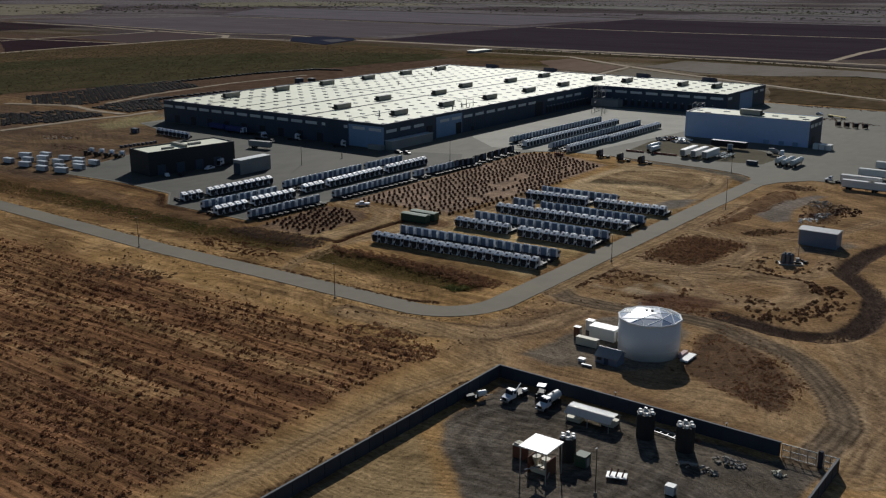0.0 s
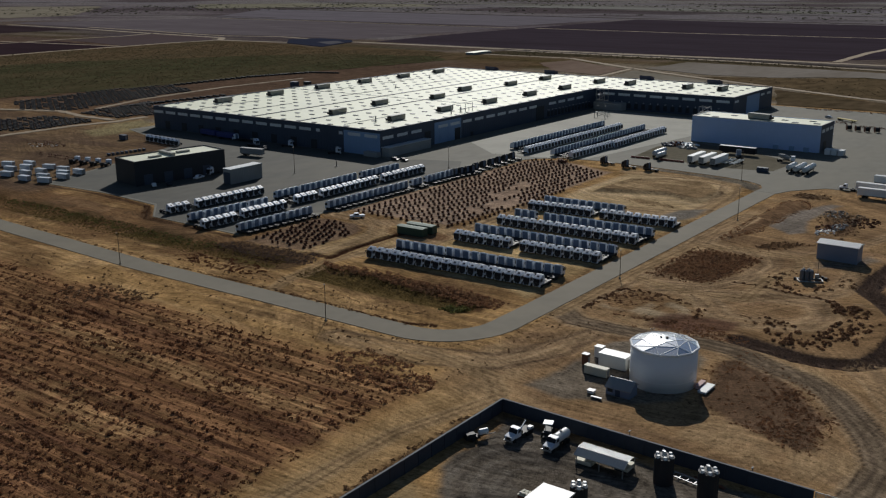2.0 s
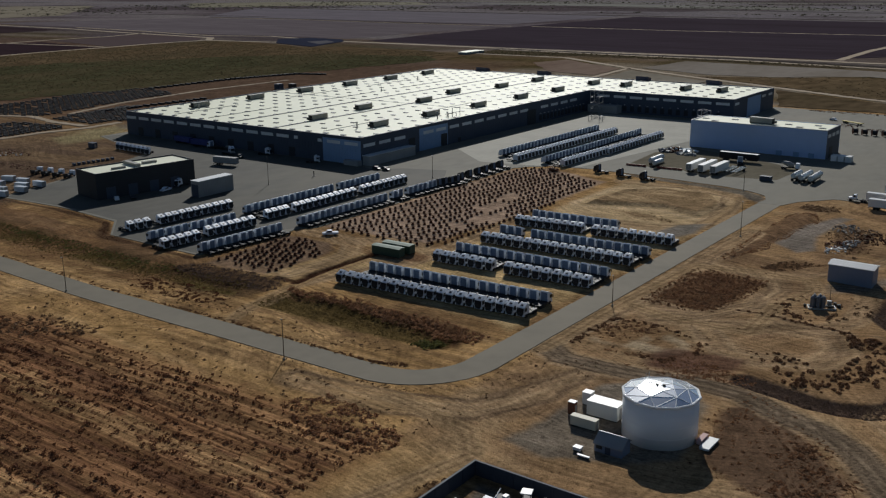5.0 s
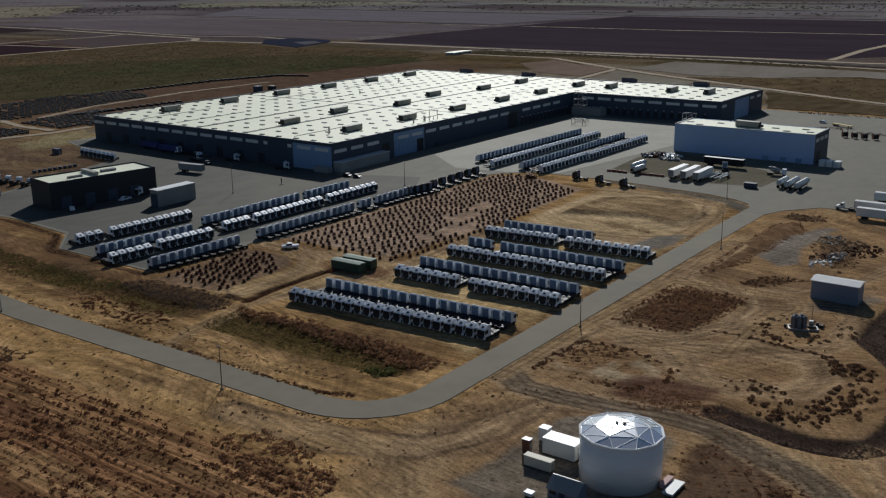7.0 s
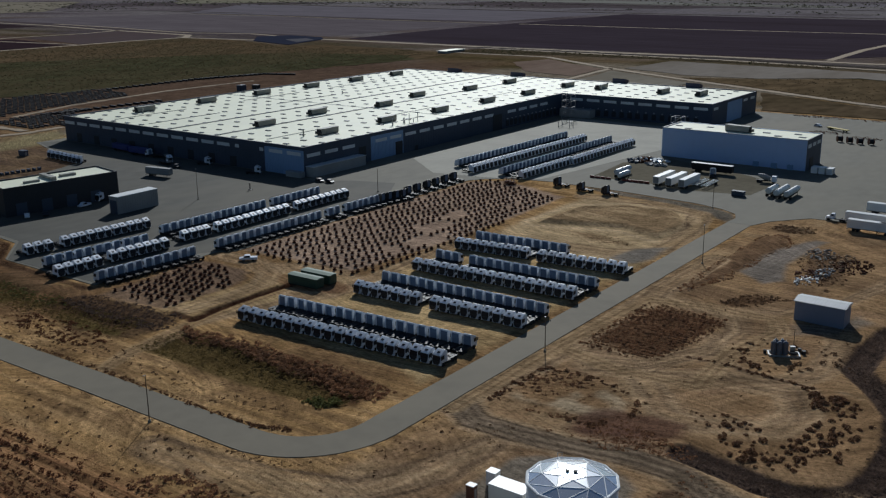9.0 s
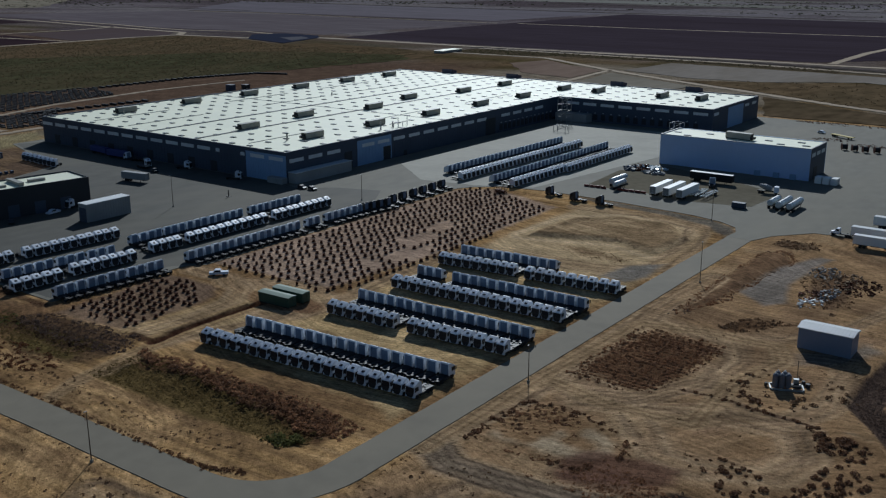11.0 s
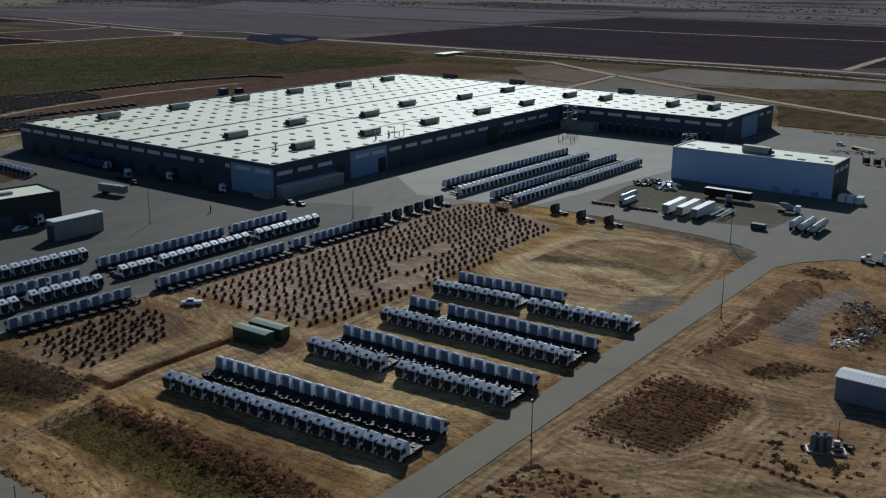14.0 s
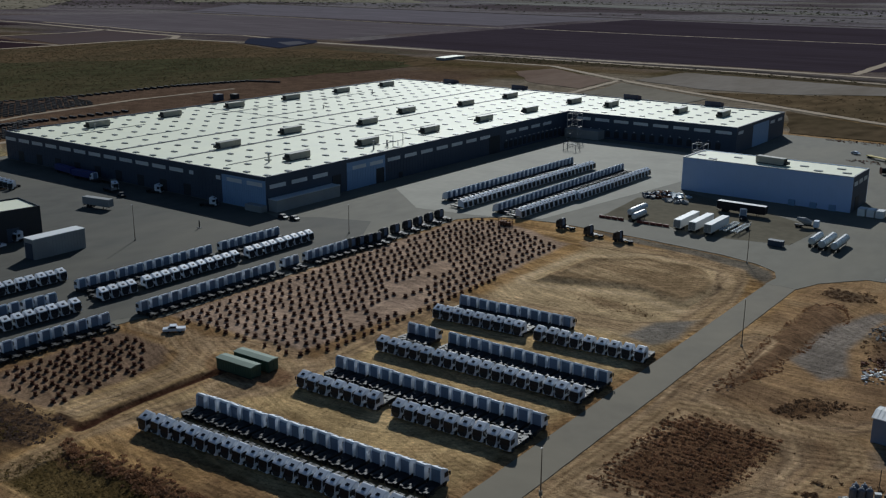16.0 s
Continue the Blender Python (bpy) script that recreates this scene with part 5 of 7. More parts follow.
for t in tris:
    bm = bmesh.new()
    c = (t[0] + t[1] + t[2]) / 3
    bm.faces.new([bm.verts.new(c + (p - c) * 0.97) for p in t])
    bmesh.ops.recalc_face_normals(bm, faces=bm.faces)
    for f in bm.faces:
        if f.normal.z < 0:
            f.normal_flip()
    ext = bmesh.ops.extrude_face_region(bm, geom=list(bm.faces))
    for v in ext["geom"]:
        if isinstance(v, bmesh.types.BMVert):
            v.co.z += 0.05
    part("dome_panel", bm, dome_metal, tank)
bm = bmesh.new()
done = set()
for t in tris:
    for p, q in ((t[0], t[1]), (t[1], t[2]), (t[2], t[0])):
        key = tuple(sorted((tuple(round(v, 2) for v in p), tuple(round(v, 2) for v in q))))
        if key not in done:
            done.add(key)
            rod(bm, p + Vector((0, 0, 0.03)), q + Vector((0, 0, 0.03)), 0.09, n=6)
part("dome_frame", bm, tank_white, tank, "white dome ribs")
bm = bmesh.new()
for a, b in zip(rim, rim[1:] + rim[:1]):
    rod(bm, a, b, 0.26, n=8)
part("rim_beam", bm, tank_white, tank)
for x, y in ((-0.75, -0.35), (0.45, 0.15)):
    bm = bmesh.new()
    rod(bm, (x, y, TH + 1.3), (x, y, TH + 1.75), 0.3, n=10)
    part("hatch", bm, unit_dark, tank, "dark roof hatch")
bm = bmesh.new()
for s in (-0.25, 0.25):
    rod(bm, (-TR * 0.72 + s, TR * 0.72 + s, 0), (-TR * 0.72 + s, TR * 0.72 + s, TH + 1.0), 0.05, n=5)
for k in range(24):
    rod(bm, (-TR * 0.72 - 0.25, TR * 0.72 - 0.25, 0.4 * k + 0.3), (-TR * 0.72 + 0.25, TR * 0.72 + 0.25, 0.4 * k + 0.3), 0.03, n=4)
part("ladder", bm, steel, tank)


def cabin(name, x0, x1, y0, y1, h, mat, label, category, lid=None, door=True):
    c = holder(name, label, category, m=pose((x0 + x1) / 2, (y0 + y1) / 2, 0.02))
    w, d = (x1 - x0) / 2, (y1 - y0) / 2
    blocks("body", [(-w, w, -d, d, 0.15, h)], mat, c, bevel=0.05)
    for q in (-d + 0.1, d - 0.35):
        blocks("skid", [(-w + 0.1, w - 0.1, q, q + 0.25, -0.2, 0.15)], chassis_black, c)
    blocks("roof", [(-w - 0.05, w + 0.05, -d - 0.05, d + 0.05, h, h + 0.12)], lid or mat, c)
    if door:
        blocks("door", [(w, w + 0.05, -min(0.5, d * 0.5), min(0.5, d * 0.5), 0.2, h * 0.8)], wall_grey, c, "grey door")
    return c


cabin("container", 211.9, 218.6, -176.5, -173.2, 3.1, trailer_white, "white steel container beside the tank", "container")
cabin("container", 211.5, 217.0, -182.4, -180.9, 2.0, cream, "low cream equipment container", "container")
cabin("control_cabinet", 208.7, 210.2, -178.4, -177.2, 2.7, rust, "brown control cabinet with pale lid", "cabinet", trailer_white)
cabin("control_cabinet", 208.8, 210.7, -172.6, -170.9, 2.7, trailer_white, "small white control cabinet", "cabinet")
ph = holder("pump_house", "low slate-blue pump house with a steep grey roof", "pump house", m=pose(223.3, -187.7, 0.02))
bm = bmesh.new()
profile(bm, [(-1.7, -0.2), (1.7, -0.2), (1.7, 2.3), (0.4, 3.1), (-1.7, 1.75)], -2.8, 2.8)
part("wall", bm, shed_navy, ph)
bm = bmesh.new()
profile(bm, [(-2.0, 1.56), (0.4, 3.1), (2.0, 2.12), (2.0, 2.24), (0.4, 3.24), (-2.0, 1.7)], -3.0, 3.0)
part("roof", bm, wall_grey, ph, "grey sheet roof")
blocks("ridge_cap", [(-3.0, 3.0, 0.34, 0.5, 3.2, 3.32)], trailer_white, ph, "white ridge cap")
blocks("door", [(-0.6, 0.5, -1.76, -1.7, 0, 1.5)], wall_dark, ph, "dark door")
blocks("window", [(-2.4, -1.2, -1.75, -1.7, 0.7, 1.4)], unit_dark, ph, "dark window")
cabin("water_drum", 217.2, 218.7, -191.6, -190.4, 0.7, trailer_white, "small white tub on the ground", "tub", door=False)
cabin("timber_stack", 219.0, 221.4, -193.2, -192.8, 0.35, trailer_white, "pale boards lying before the pump house", "boards", door=False)
cabin("stacked_panels", 236.2, 238.0, -178.0, -172.8, 0.5, trailer_white, "stack of pale panels lying on the soil", "panels", door=False)
cabin("stacked_panels", 234.9, 235.9, -176.4, -172.8, 0.9, surface("faded pink sheet", (0.55, 0.36, 0.33), 0.7), "stack of faded pink sheets", "panels", door=False)

# ---- walled compound ----
def yard_wall(name, a, b, h=2.75):
    """A block wall between two points, in panels with posts and a capping."""
    w = tagged(new(name), "dark blue-grey block wall with posts and coping", "wall", kind="structure")
    L = math.hypot(b[0] - a[0], b[1] - a[1])
    w.matrix_basis = pose(a[0], a[1], 0, 0, 0, math.degrees(math.atan2(b[1] - a[1], b[0] - a[0])))
    n = max(1, round(L / 4.0))
    for k in range(n):
        x0, x1 = L * k / n, L * (k + 1) / n
        blocks("panel", [(x0 + 0.16, x1 - 0.16, -0.1, 0.1, -0.4, h)], wall_block, w)
        blocks("post", [(x0 - 0.16, x0 + 0.16, -0.18, 0.18, -0.4, h + 0.06)], wall_block, w)
    blocks("coping", [(0, L, -0.2, 0.2, h + 0.06, h + 0.18)], wall_cap, w, "paler coping")


wall_cap = surface("wall coping", (0.16, 0.165, 0.175), 0.8, spread=0.1, grain=1.5)
yard_wall("wall_west", (207.6, -310), (207.6, -209.4))
yard_wall("wall_north", (207.75, -209.6), (270.0, -210.4))
yard_wall("wall_east", (280.2, -210.6), (280.2, -310))
gate = holder("metal_gate", "tall pale steel grid gate in the compound wall", "gate", m=pose(270.2, -210.4, 0))
for k in range(5):
    blocks("gate_frame", [(1.55 * k - 0.07, 1.55 * k + 0.07, -0.06, 0.06, 0.1, 2.7)], steel, gate)
for z in (0.2, 1.45, 2.65):
    blocks("rail", [(0, 6.3, -0.05, 0.05, z - 0.07, z + 0.07)], steel, gate)
bm = bmesh.new()
for k in range(31):
    rod(bm, (0.2 * k + 0.1, 0, 0.2), (0.2 * k + 0.1, 0, 2.6), 0.02, n=4)
part("bars", bm, steel, gate)
blocks("gate_post", [(6.5, 7.3, -0.3, 0.3, -0.3, 3.2)], wall_block, gate, "dark block gate post")
for k in range(3):
    blocks("gate_frame", [(7.5 + 1.1 * k - 0.07, 7.5 + 1.1 * k + 0.07, -0.06, 0.06, 0.1, 2.7)], steel, gate)
for z in (0.2, 1.45, 2.65):
    blocks("rail", [(7.4, 9.8, -0.05, 0.05, z - 0.07, z + 0.07)], steel, gate)


def cement_silo(x, y, h=5.0, r=1.75):
    s = holder("dark_silo", "squat black round silo with white filter lids", "silo", "compound silos", m=pose(x, y, 0))
    bm = bmesh.new()
    rod(bm, (0, 0, -0.2), (0, 0, h), r, n=20)
    part("shell", bm, truck_plastic, s)
    bm = bmesh.new()
    rod(bm, (0, 0, h), (0, 0, h + 0.25), r * 0.95, r * 0.6, n=20)
    part("lid", bm, truck_plastic, s)
    for i in range(6):
        a = i * math.pi / 3
        bm = bmesh.new()
        rod(bm, (math.cos(a) * r * 0.72, math.sin(a) * r * 0.72, h), (math.cos(a) * r * 0.72, math.sin(a) * r * 0.72, h + 0.5), 0.42, 0.3, n=9)
        part("filter", bm, trailer_white, s, "white filter cap")
    bm = bmesh.new()
    rod(bm, (0, 0, h + 0.2), (0, 0, h + 1.0), 0.5, 0.2, n=9)
    part("vent", bm, steel, s)
    return s


cement_silo(246.3, -217.6)
cement_silo(254.6, -218.2)
cement_silo(238.9, -234.6, 4.6, 1.5)

cp = holder("canopy", "flat white steel canopy on thin posts over machinery", "canopy", m=pose(238.0, -242.6, 0))
blocks("roof", [(-2.9, 2.9, -3.0, 3.0, 6.0, 6.2)], trailer_white, cp, "white sheet roof")
for x in (-2.6, 2.6):
    for y in (-2.7, 2.7):
        blocks("post", [(x - 0.08, x + 0.08, y - 0.08, y + 0.08, -0.2, 6.0)], steel, cp)
mx = holder("batching_machine", "pale rusty batching machine under the canopy", "machine", m=pose(237.6, -241.6, 0))
blocks("frame", [(-2, -1.8, -1.6, 1.6, -0.2, 3.2), (1.8, 2.0, -1.6, 1.6, -0.2, 3.2), (-2, 2, -1.6, -1.4, 1.6, 1.8), (-2, 2, 1.4, 1.6, 1.6, 1.8)], rust, mx)
bm = bmesh.new()
for x in (-1.1, 0.9):
    rod(bm, (x, 0, 1.2), (x, 0, 3.0), 0.25, 0.85, n=8)
part("hopper", bm, cream, mx, "cream hoppers")
blocks("drum", [(-1.7, 1.7, -1.2, 1.2, 0.2, 1.2)], cream, mx, bevel=0.2)
bm = bmesh.new()
rod(bm, (-2.4, -1.8, 0.6), (1.6, -2.2, 2.8), 0.12, n=6)
rod(bm, (2.2, -1.6, 0.3), (1.2, 1.8, 2.6), 0.12, n=6)
part("pipe", bm, steel, mx)
cr = cabin("crate_stack", 230.4, 232.8, -240.0, -238.2, 2.6, rust, "stack of rusty crates with cream sacks on top", "crates", cream, False)
sacks = holder("sacks", "heap of cream sacks on the crates", "sacks", m=pose(231.6, -239.1, 2.74))
for k in range(6):
    b = blocks("sack", [(-0.45, 0.45, -0.3, 0.3, 0, 0.35)], cream, sacks, bevel=0.12)
    b.matrix_basis = pose(-0.7 + 0.6 * (k % 3), -0.4 + 0.7 * (k // 3), 0, 0, 0, 25 * k)

lr = holder("carport", "long arched pale metal shelter", "shelter", m=pose(235.4, -218.3, 0))
bm = bmesh.new()
arch = [(-2.7, 2.0), (-1.1, 2.9), (0, 2.98), (1.1, 2.9), (2.7, 2.0)]
profile(bm, arch + [(y, z - 0.08) for y, z in arch[::-1]], -5.0, 5.0)
part("roof", bm, surface("grey corrugated sheet", (0.40, 0.41, 0.41), 0.6, spread=0.1, grain=1.2, stain=0.3), lr, "grey folded sheet roof")
for k in range(21):
    bm = bmesh.new()
    x = -5 + 0.5 * k
    profile(bm, [(y, z + 0.04) for y, z in arch] + [(y, z - 0.02) for y, z in arch[::-1]], x - 0.03, x + 0.03)
    part("roof_rib", bm, steel, lr)
for x in (-4.6, 0, 4.6):
    for y in (-2.4, 2.4):
        blocks("post", [(x - 0.07, x + 0.07, y - 0.07, y + 0.07, -0.2, 2.1)], steel, lr)
for x, y, w, d, h in ((232, -219.2, 1.6, 1.2, 0.8), (238.5, -217, 1.4, 1.4, 0.9)):
    cabin("pallet_stack", x - w, x + w, y - d, y + d, h, cream, "pallet of pale goods on the gravel", "pallet", door=False)
cabin("generator", 241.2, 243.4, -236.2, -234.0, 2.3, green_metal, "dark green generator box", "generator")
pl = holder("pallet_rack", "pale metal frame with stacked parts", "rack", m=pose(249.4, -235.6, 0, 0, 0, 20))
blocks("deck", [(-1.8, 1.8, -1.1, 1.1, 0.5, 0.65)], trailer_white, pl)
for x in (-1.6, 1.6):
    for y in (-0.9, 0.9):
        blocks("leg", [(x - 0.08, x + 0.08, y - 0.08, y + 0.08, -0.15, 0.5)], rust, pl)
for k in range(3):
    bm = bmesh.new()
    rod(bm, (-1.2 + 1.1 * k, -0.7, 0.65), (-0.9 + 1.1 * k, 0.6, 1.5), 0.14, n=6)
    part("pipe", bm, rust, pl)
cabin("white_cabinet", 258.6, 260.2, -236.0, -234.6, 1.7, trailer_white, "small white cabinet on the gravel", "cabinet")
fr = holder("lying_ladder_rack", "pale steel frame lying by the wall", "frame", m=pose(249.6, -214.6, 0.05, 0, 0, -8))
blocks("rail", [(-3.2, 3.2, -0.9, -0.75, 0.2, 0.4), (-3.2, 3.2, 0.75, 0.9, 0.2, 0.4)], steel, fr)
for k in range(5):
    blocks("rung", [(-3 + 1.5 * k - 0.07, -3 + 1.5 * k + 0.07, -0.9, 0.9, 0.05, 0.22)], steel, fr)


rubble_tan = surface("tan rubble", (0.30, 0.21, 0.13), 0.9, spread=0.3, grain=1.5, spec=0.1)
frame_dark = surface("weathered dark frame", (0.022, 0.020, 0.022), 0.8, spread=0.3, grain=0.6)


def heap(name, x, y, w, d, h, mat, label, n=40, seed=1, big=1.0):
    """A heap of broken pieces, one mesh."""
    r = random.Random(seed)
    bm = bmesh.new()
    for k in range(n):
        a, q = r.uniform(0, 6.28), math.sqrt(r.random())
        px, py = math.cos(a) * q * w, math.sin(a) * q * d
        s = r.uniform(0.12, 0.42) * big
        z = h * (1 - q) * r.random()
        verts = box(bm, -s, s, -s * 0.7, s * 0.7, 0, s * 0.8)
        bmesh.ops.transform(bm, matrix=Matrix.Translation((px, py, z)) @ Euler((r.uniform(-0.5, 0.5), r.uniform(-0.5, 0.5), a)).to_matrix().to_4x4(), verts=verts)
    return tagged(part(name, bm, mat), label, "rubble", kind="stuff")


for x, y, w, d, mat, lab, n in ((263.3, -218.5, 3.2, 1.6, rubble_pale, "heap of pale rubble on dark gravel", 45), (259.5, -224, 4, 1.2, rubble_pale, "scatter of pale rubble on dark gravel", 30), (272, -217.4, 1.2, 0.8, cream, "little heap of pale scrap", 14),
                                (252.8, -213.5, 3, 0.8, rust, "rusty scrap at the wall", 26), (218.5, -26, 3.2, 6.0, trailer_white, "heap of pale scrap metal and boards", 44), (220.5, -16, 2.6, 6.5, wall_grey, "heap of grey scrap boards", 70), (214, 3, 4.0, 7.0, rubble_pale, "heap of tan rubble", 90), (226, -5, 5.5, 8.0, rust_dark, "spread of dark scrap", 150), (221, -2, 6, 9, rubble_tan, "tan rubble and planks among scrap", 110),
                                (217, -20, 3.5, 6, rust, "spread of rusty scrap and soil", 60), (104, 113, 5, 6, rust_dark, "clutter of machine parts on the yard", 70), (108, 115, 7, 3.5, tanker_grey, "pale machine parts on the yard", 60), (101, 110, 3.5, 5, wall_dark, "dark machine parts on the yard", 60), (113, 106, 5, 2.5, wall_grey, "grey machine parts on the yard", 40),
                                (-170, -72, 16, 7, rust, "scattered scrap timber and rubble on bare soil", 90), (-168, -75, 12, 5, trailer_white, "pale boards scattered on bare soil", 22), (-130, -90, 20, 3, rust, "low line of dark scrap on the soil", 60),
                                (150, 236, 9, 4, rust, "rusty parts behind the works", 50), (140, 290, 26, 4, rust, "dark scrap along the yard's far edge", 120), (172, 228, 10, 4, rust, "heap of brown scrap", 50)):
    ob = heap("rubble", x, y, w, d, 1.0, mat, lab, n, int(abs(x) * 7 + abs(y)), 2.4 if "machine" in lab else 1.0)
    ob.location = (x, y, 0.03)


# ---- vehicles ----
def add_wheels(parent, xs, ys, r=0.5, w=0.3):
    for y in ys:
        for x in xs:
            bm = bmesh.new()
            rod(bm, (x - w / 2, y, r), (x + w / 2, y, r), r, n=12)
            part("wheel", bm, tyre, parent)


def box_trailer(x, y, turn, length=16.0, label="white box trailer parked on its legs", h=4.0, mat=None):
    t = holder("box_trailer", label, "trailer", "parked trailers", m=pose(x, y, 0.03, 0, 0, turn))
    blocks("box", [(-1.28, 1.28, -length / 2, length / 2, 1.15, h)], mat or trailer_white, t, bevel=0.04)
    blocks("chassis", [(-0.5, -0.35, -length / 2 + 0.4, length / 2 - 0.4, 0.8, 1.15), (0.35, 0.5, -length / 2 + 0.4, length / 2 - 0.4, 0.8, 1.15), (-1.2, 1.2, length / 2 - 0.15, length / 2 - 0.02, 0.5, 0.75)], chassis_black, t)
    blocks("landing_leg", [(-0.9, -0.75, -length / 2 + 3, -length / 2 + 3.15, 0, 1.15), (0.75, 0.9, -length / 2 + 3, -length / 2 + 3.15, 0, 1.15)], chassis_black, t)
    blocks("rear_door", [(-1.15, -0.02, length / 2, length / 2 + 0.04, 1.3, h - 0.15), (0.02, 1.15, length / 2, length / 2 + 0.04, 1.3, h - 0.15)], wall_grey, t)
    add_wheels(t, (-0.95, 0.95), (length / 2 - 2.2, length / 2 - 3.5), 0.5, 0.55)
    return t


def tanker(x, y, turn, length=13.0, r=1.15):
    t = holder("tanker_trailer", "pale grey round tanker trailer", "trailer", "parked tankers", m=pose(x, y, 0.03, 0, 0, turn))
    bm = bmesh.new()
    rod(bm, (0, -length / 2 + 0.3, 2.3), (0, length / 2 - 0.3, 2.3), r, n=18)
    rod(bm, (0, length / 2 - 0.3, 2.3), (0, length / 2, 2.3), r, r * 0.7, n=18)
    rod(bm, (0, -length / 2 + 0.3, 2.3), (0, -length / 2, 2.3), r, r * 0.7, n=18)
    ob = part("shell", bm, tanker_grey, t)
    for k in range(4):
        bm = bmesh.new()
        y0 = -length * 0.36 + length * 0.24 * k
        rod(bm, (0, y0, 2.3), (0, y0 + 0.12, 2.3), r + 0.05, n=18)
        part("band", bm, steel, t)
    blocks("walkway", [(-0.3, 0.3, -length * 0.4, length * 0.4, 2.3 + r - 0.02, 2.3 + r + 0.08)], steel, t)
    blocks("chassis", [(-0.5, -0.35, -length / 2 + 0.6, length / 2 - 0.4, 0.8, 1.25), (0.35, 0.5, -length / 2 + 0.6, length / 2 - 0.4, 0.8, 1.25), (-0.9, -0.75, -length * 0.3, -length * 0.29, 0, 1.3), (0.75, 0.9, -length * 0.3, -length * 0.29, 0, 1.3)], chassis_black, t)
    add_wheels(t, (-0.95, 0.95), (length / 2 - 1.6, length / 2 - 2.9), 0.5, 0.55)
    return t


for x in (131.3, 136.7, 142.2):
    box_trailer(x, 73.5, 180, 16.2)
tr = box_trailer(140, 103.2, 90, 18.0, "dark-sided trailer with a white roof", 3.9, frame_dark)
blocks("roof", [(-1.27, 1.27, -8.95, 8.95, 3.9, 3.98)], trailer_white, tr, "white trailer roof")
box_trailer(-53.4, -34, 100, 13.0, "pale grey box trailer standing on the yard", 3.9, wall_grey)
for x in (174.6, 178.3, 182.2):
    tanker(x, 76.5, 180, 14.0 if x > 176 else 10.0)
tanker(110.6, 78.0, 180, 13.0)
tanker(114.6, 71.0, 180, 9.0, 1.0)
for x in (145.3, 149.2):
    t = holder("flatbed_trailer", "empty pale-blue skeletal trailer", "trailer", "parked trailers", m=pose(x, 77.5, 0.03))
    blocks("chassis", [(-1.1, -0.8, -6.5, 6.5, 1.1, 1.4), (0.8, 1.1, -6.5, 6.5, 1.1, 1.4)], tanker_grey, t)
    for k in range(8):
        blocks("cross_beam", [(-1.2, 1.2, -6.4 + 1.8 * k, -6.15 + 1.8 * k, 1.4, 1.6)], tanker_grey, t)
    blocks("landing_leg", [(-0.9, -0.75, -3.6, -3.4, 0, 1.1), (0.75, 0.9, -3.6, -3.4, 0, 1.1)], chassis_black, t)
    add_wheels(t, (-0.95, 0.95), (4.6, 3.2), 0.5, 0.55)
for k, (x, y) in enumerate(((217.5, 48.6), (220, 67), (222, 88), (231, 38))):
    box_trailer(x, y, 90, 16.2)
box_trailer(219, 38.2, 90, 12.5)


def site_truck(name, label, x, y, turn):
    """A bonneted lorry, nose towards -y, without its load."""
    t = holder(name, label, "lorry", m=pose(x, y, 0.03, 0, 0, turn))
    bm = bmesh.new()
    profile(bm, [(-3.5, 0.75), (-3.55, 1.35), (-2.2, 1.65), (-1.95, 2.0), (-1.75, 2.55), (-0.7, 2.6), (-0.7, 0.75)], -1.0, 1.0)
    part("cab", bm, truck_white, t, bevel=0.08)
    bm = bmesh.new()
    profile(bm, [(-2.23, 1.62), (-1.82, 2.5), (-1.76, 2.5), (-2.14, 1.62)], -0.92, 0.92)
    part("windscreen", bm, glass_dark, t, "dark windscreen")
    for s_ in (-1, 1):
        blocks("side_window", [(min(s_ * 0.99, s_ * 1.02), max(s_ * 0.99, s_ * 1.02), -1.75, -0.9, 1.7, 2.35)], glass_dark, t, "dark side window")
        blocks("headlight", [(s_ * 0.7 - 0.16, s_ * 0.7 + 0.16, -3.6, -3.5, 0.95, 1.25)], lamp_glass, t, "clear headlight")
    blocks("grille", [(-0.45, 0.45, -3.6, -3.5, 0.85, 1.35)], truck_plastic, t, "black grille")
    blocks("bumper", [(-1.05, 1.05, -3.75, -3.55, 0.45, 0.72)], steel, t, "steel bumper")
    blocks("frame", [(-0.5, 0.5, -3.4, 3.3, 0.55, 0.8)], chassis_black, t, "black chassis frame")
    add_wheels(t, (-0.85, 0.85), (-2.7, 1.5, 2.6), 0.48, 0.32)
    return t


site_truck("bonneted_lorry", "white bonneted lorry before a box trailer", 206.5, 48.6, -90)


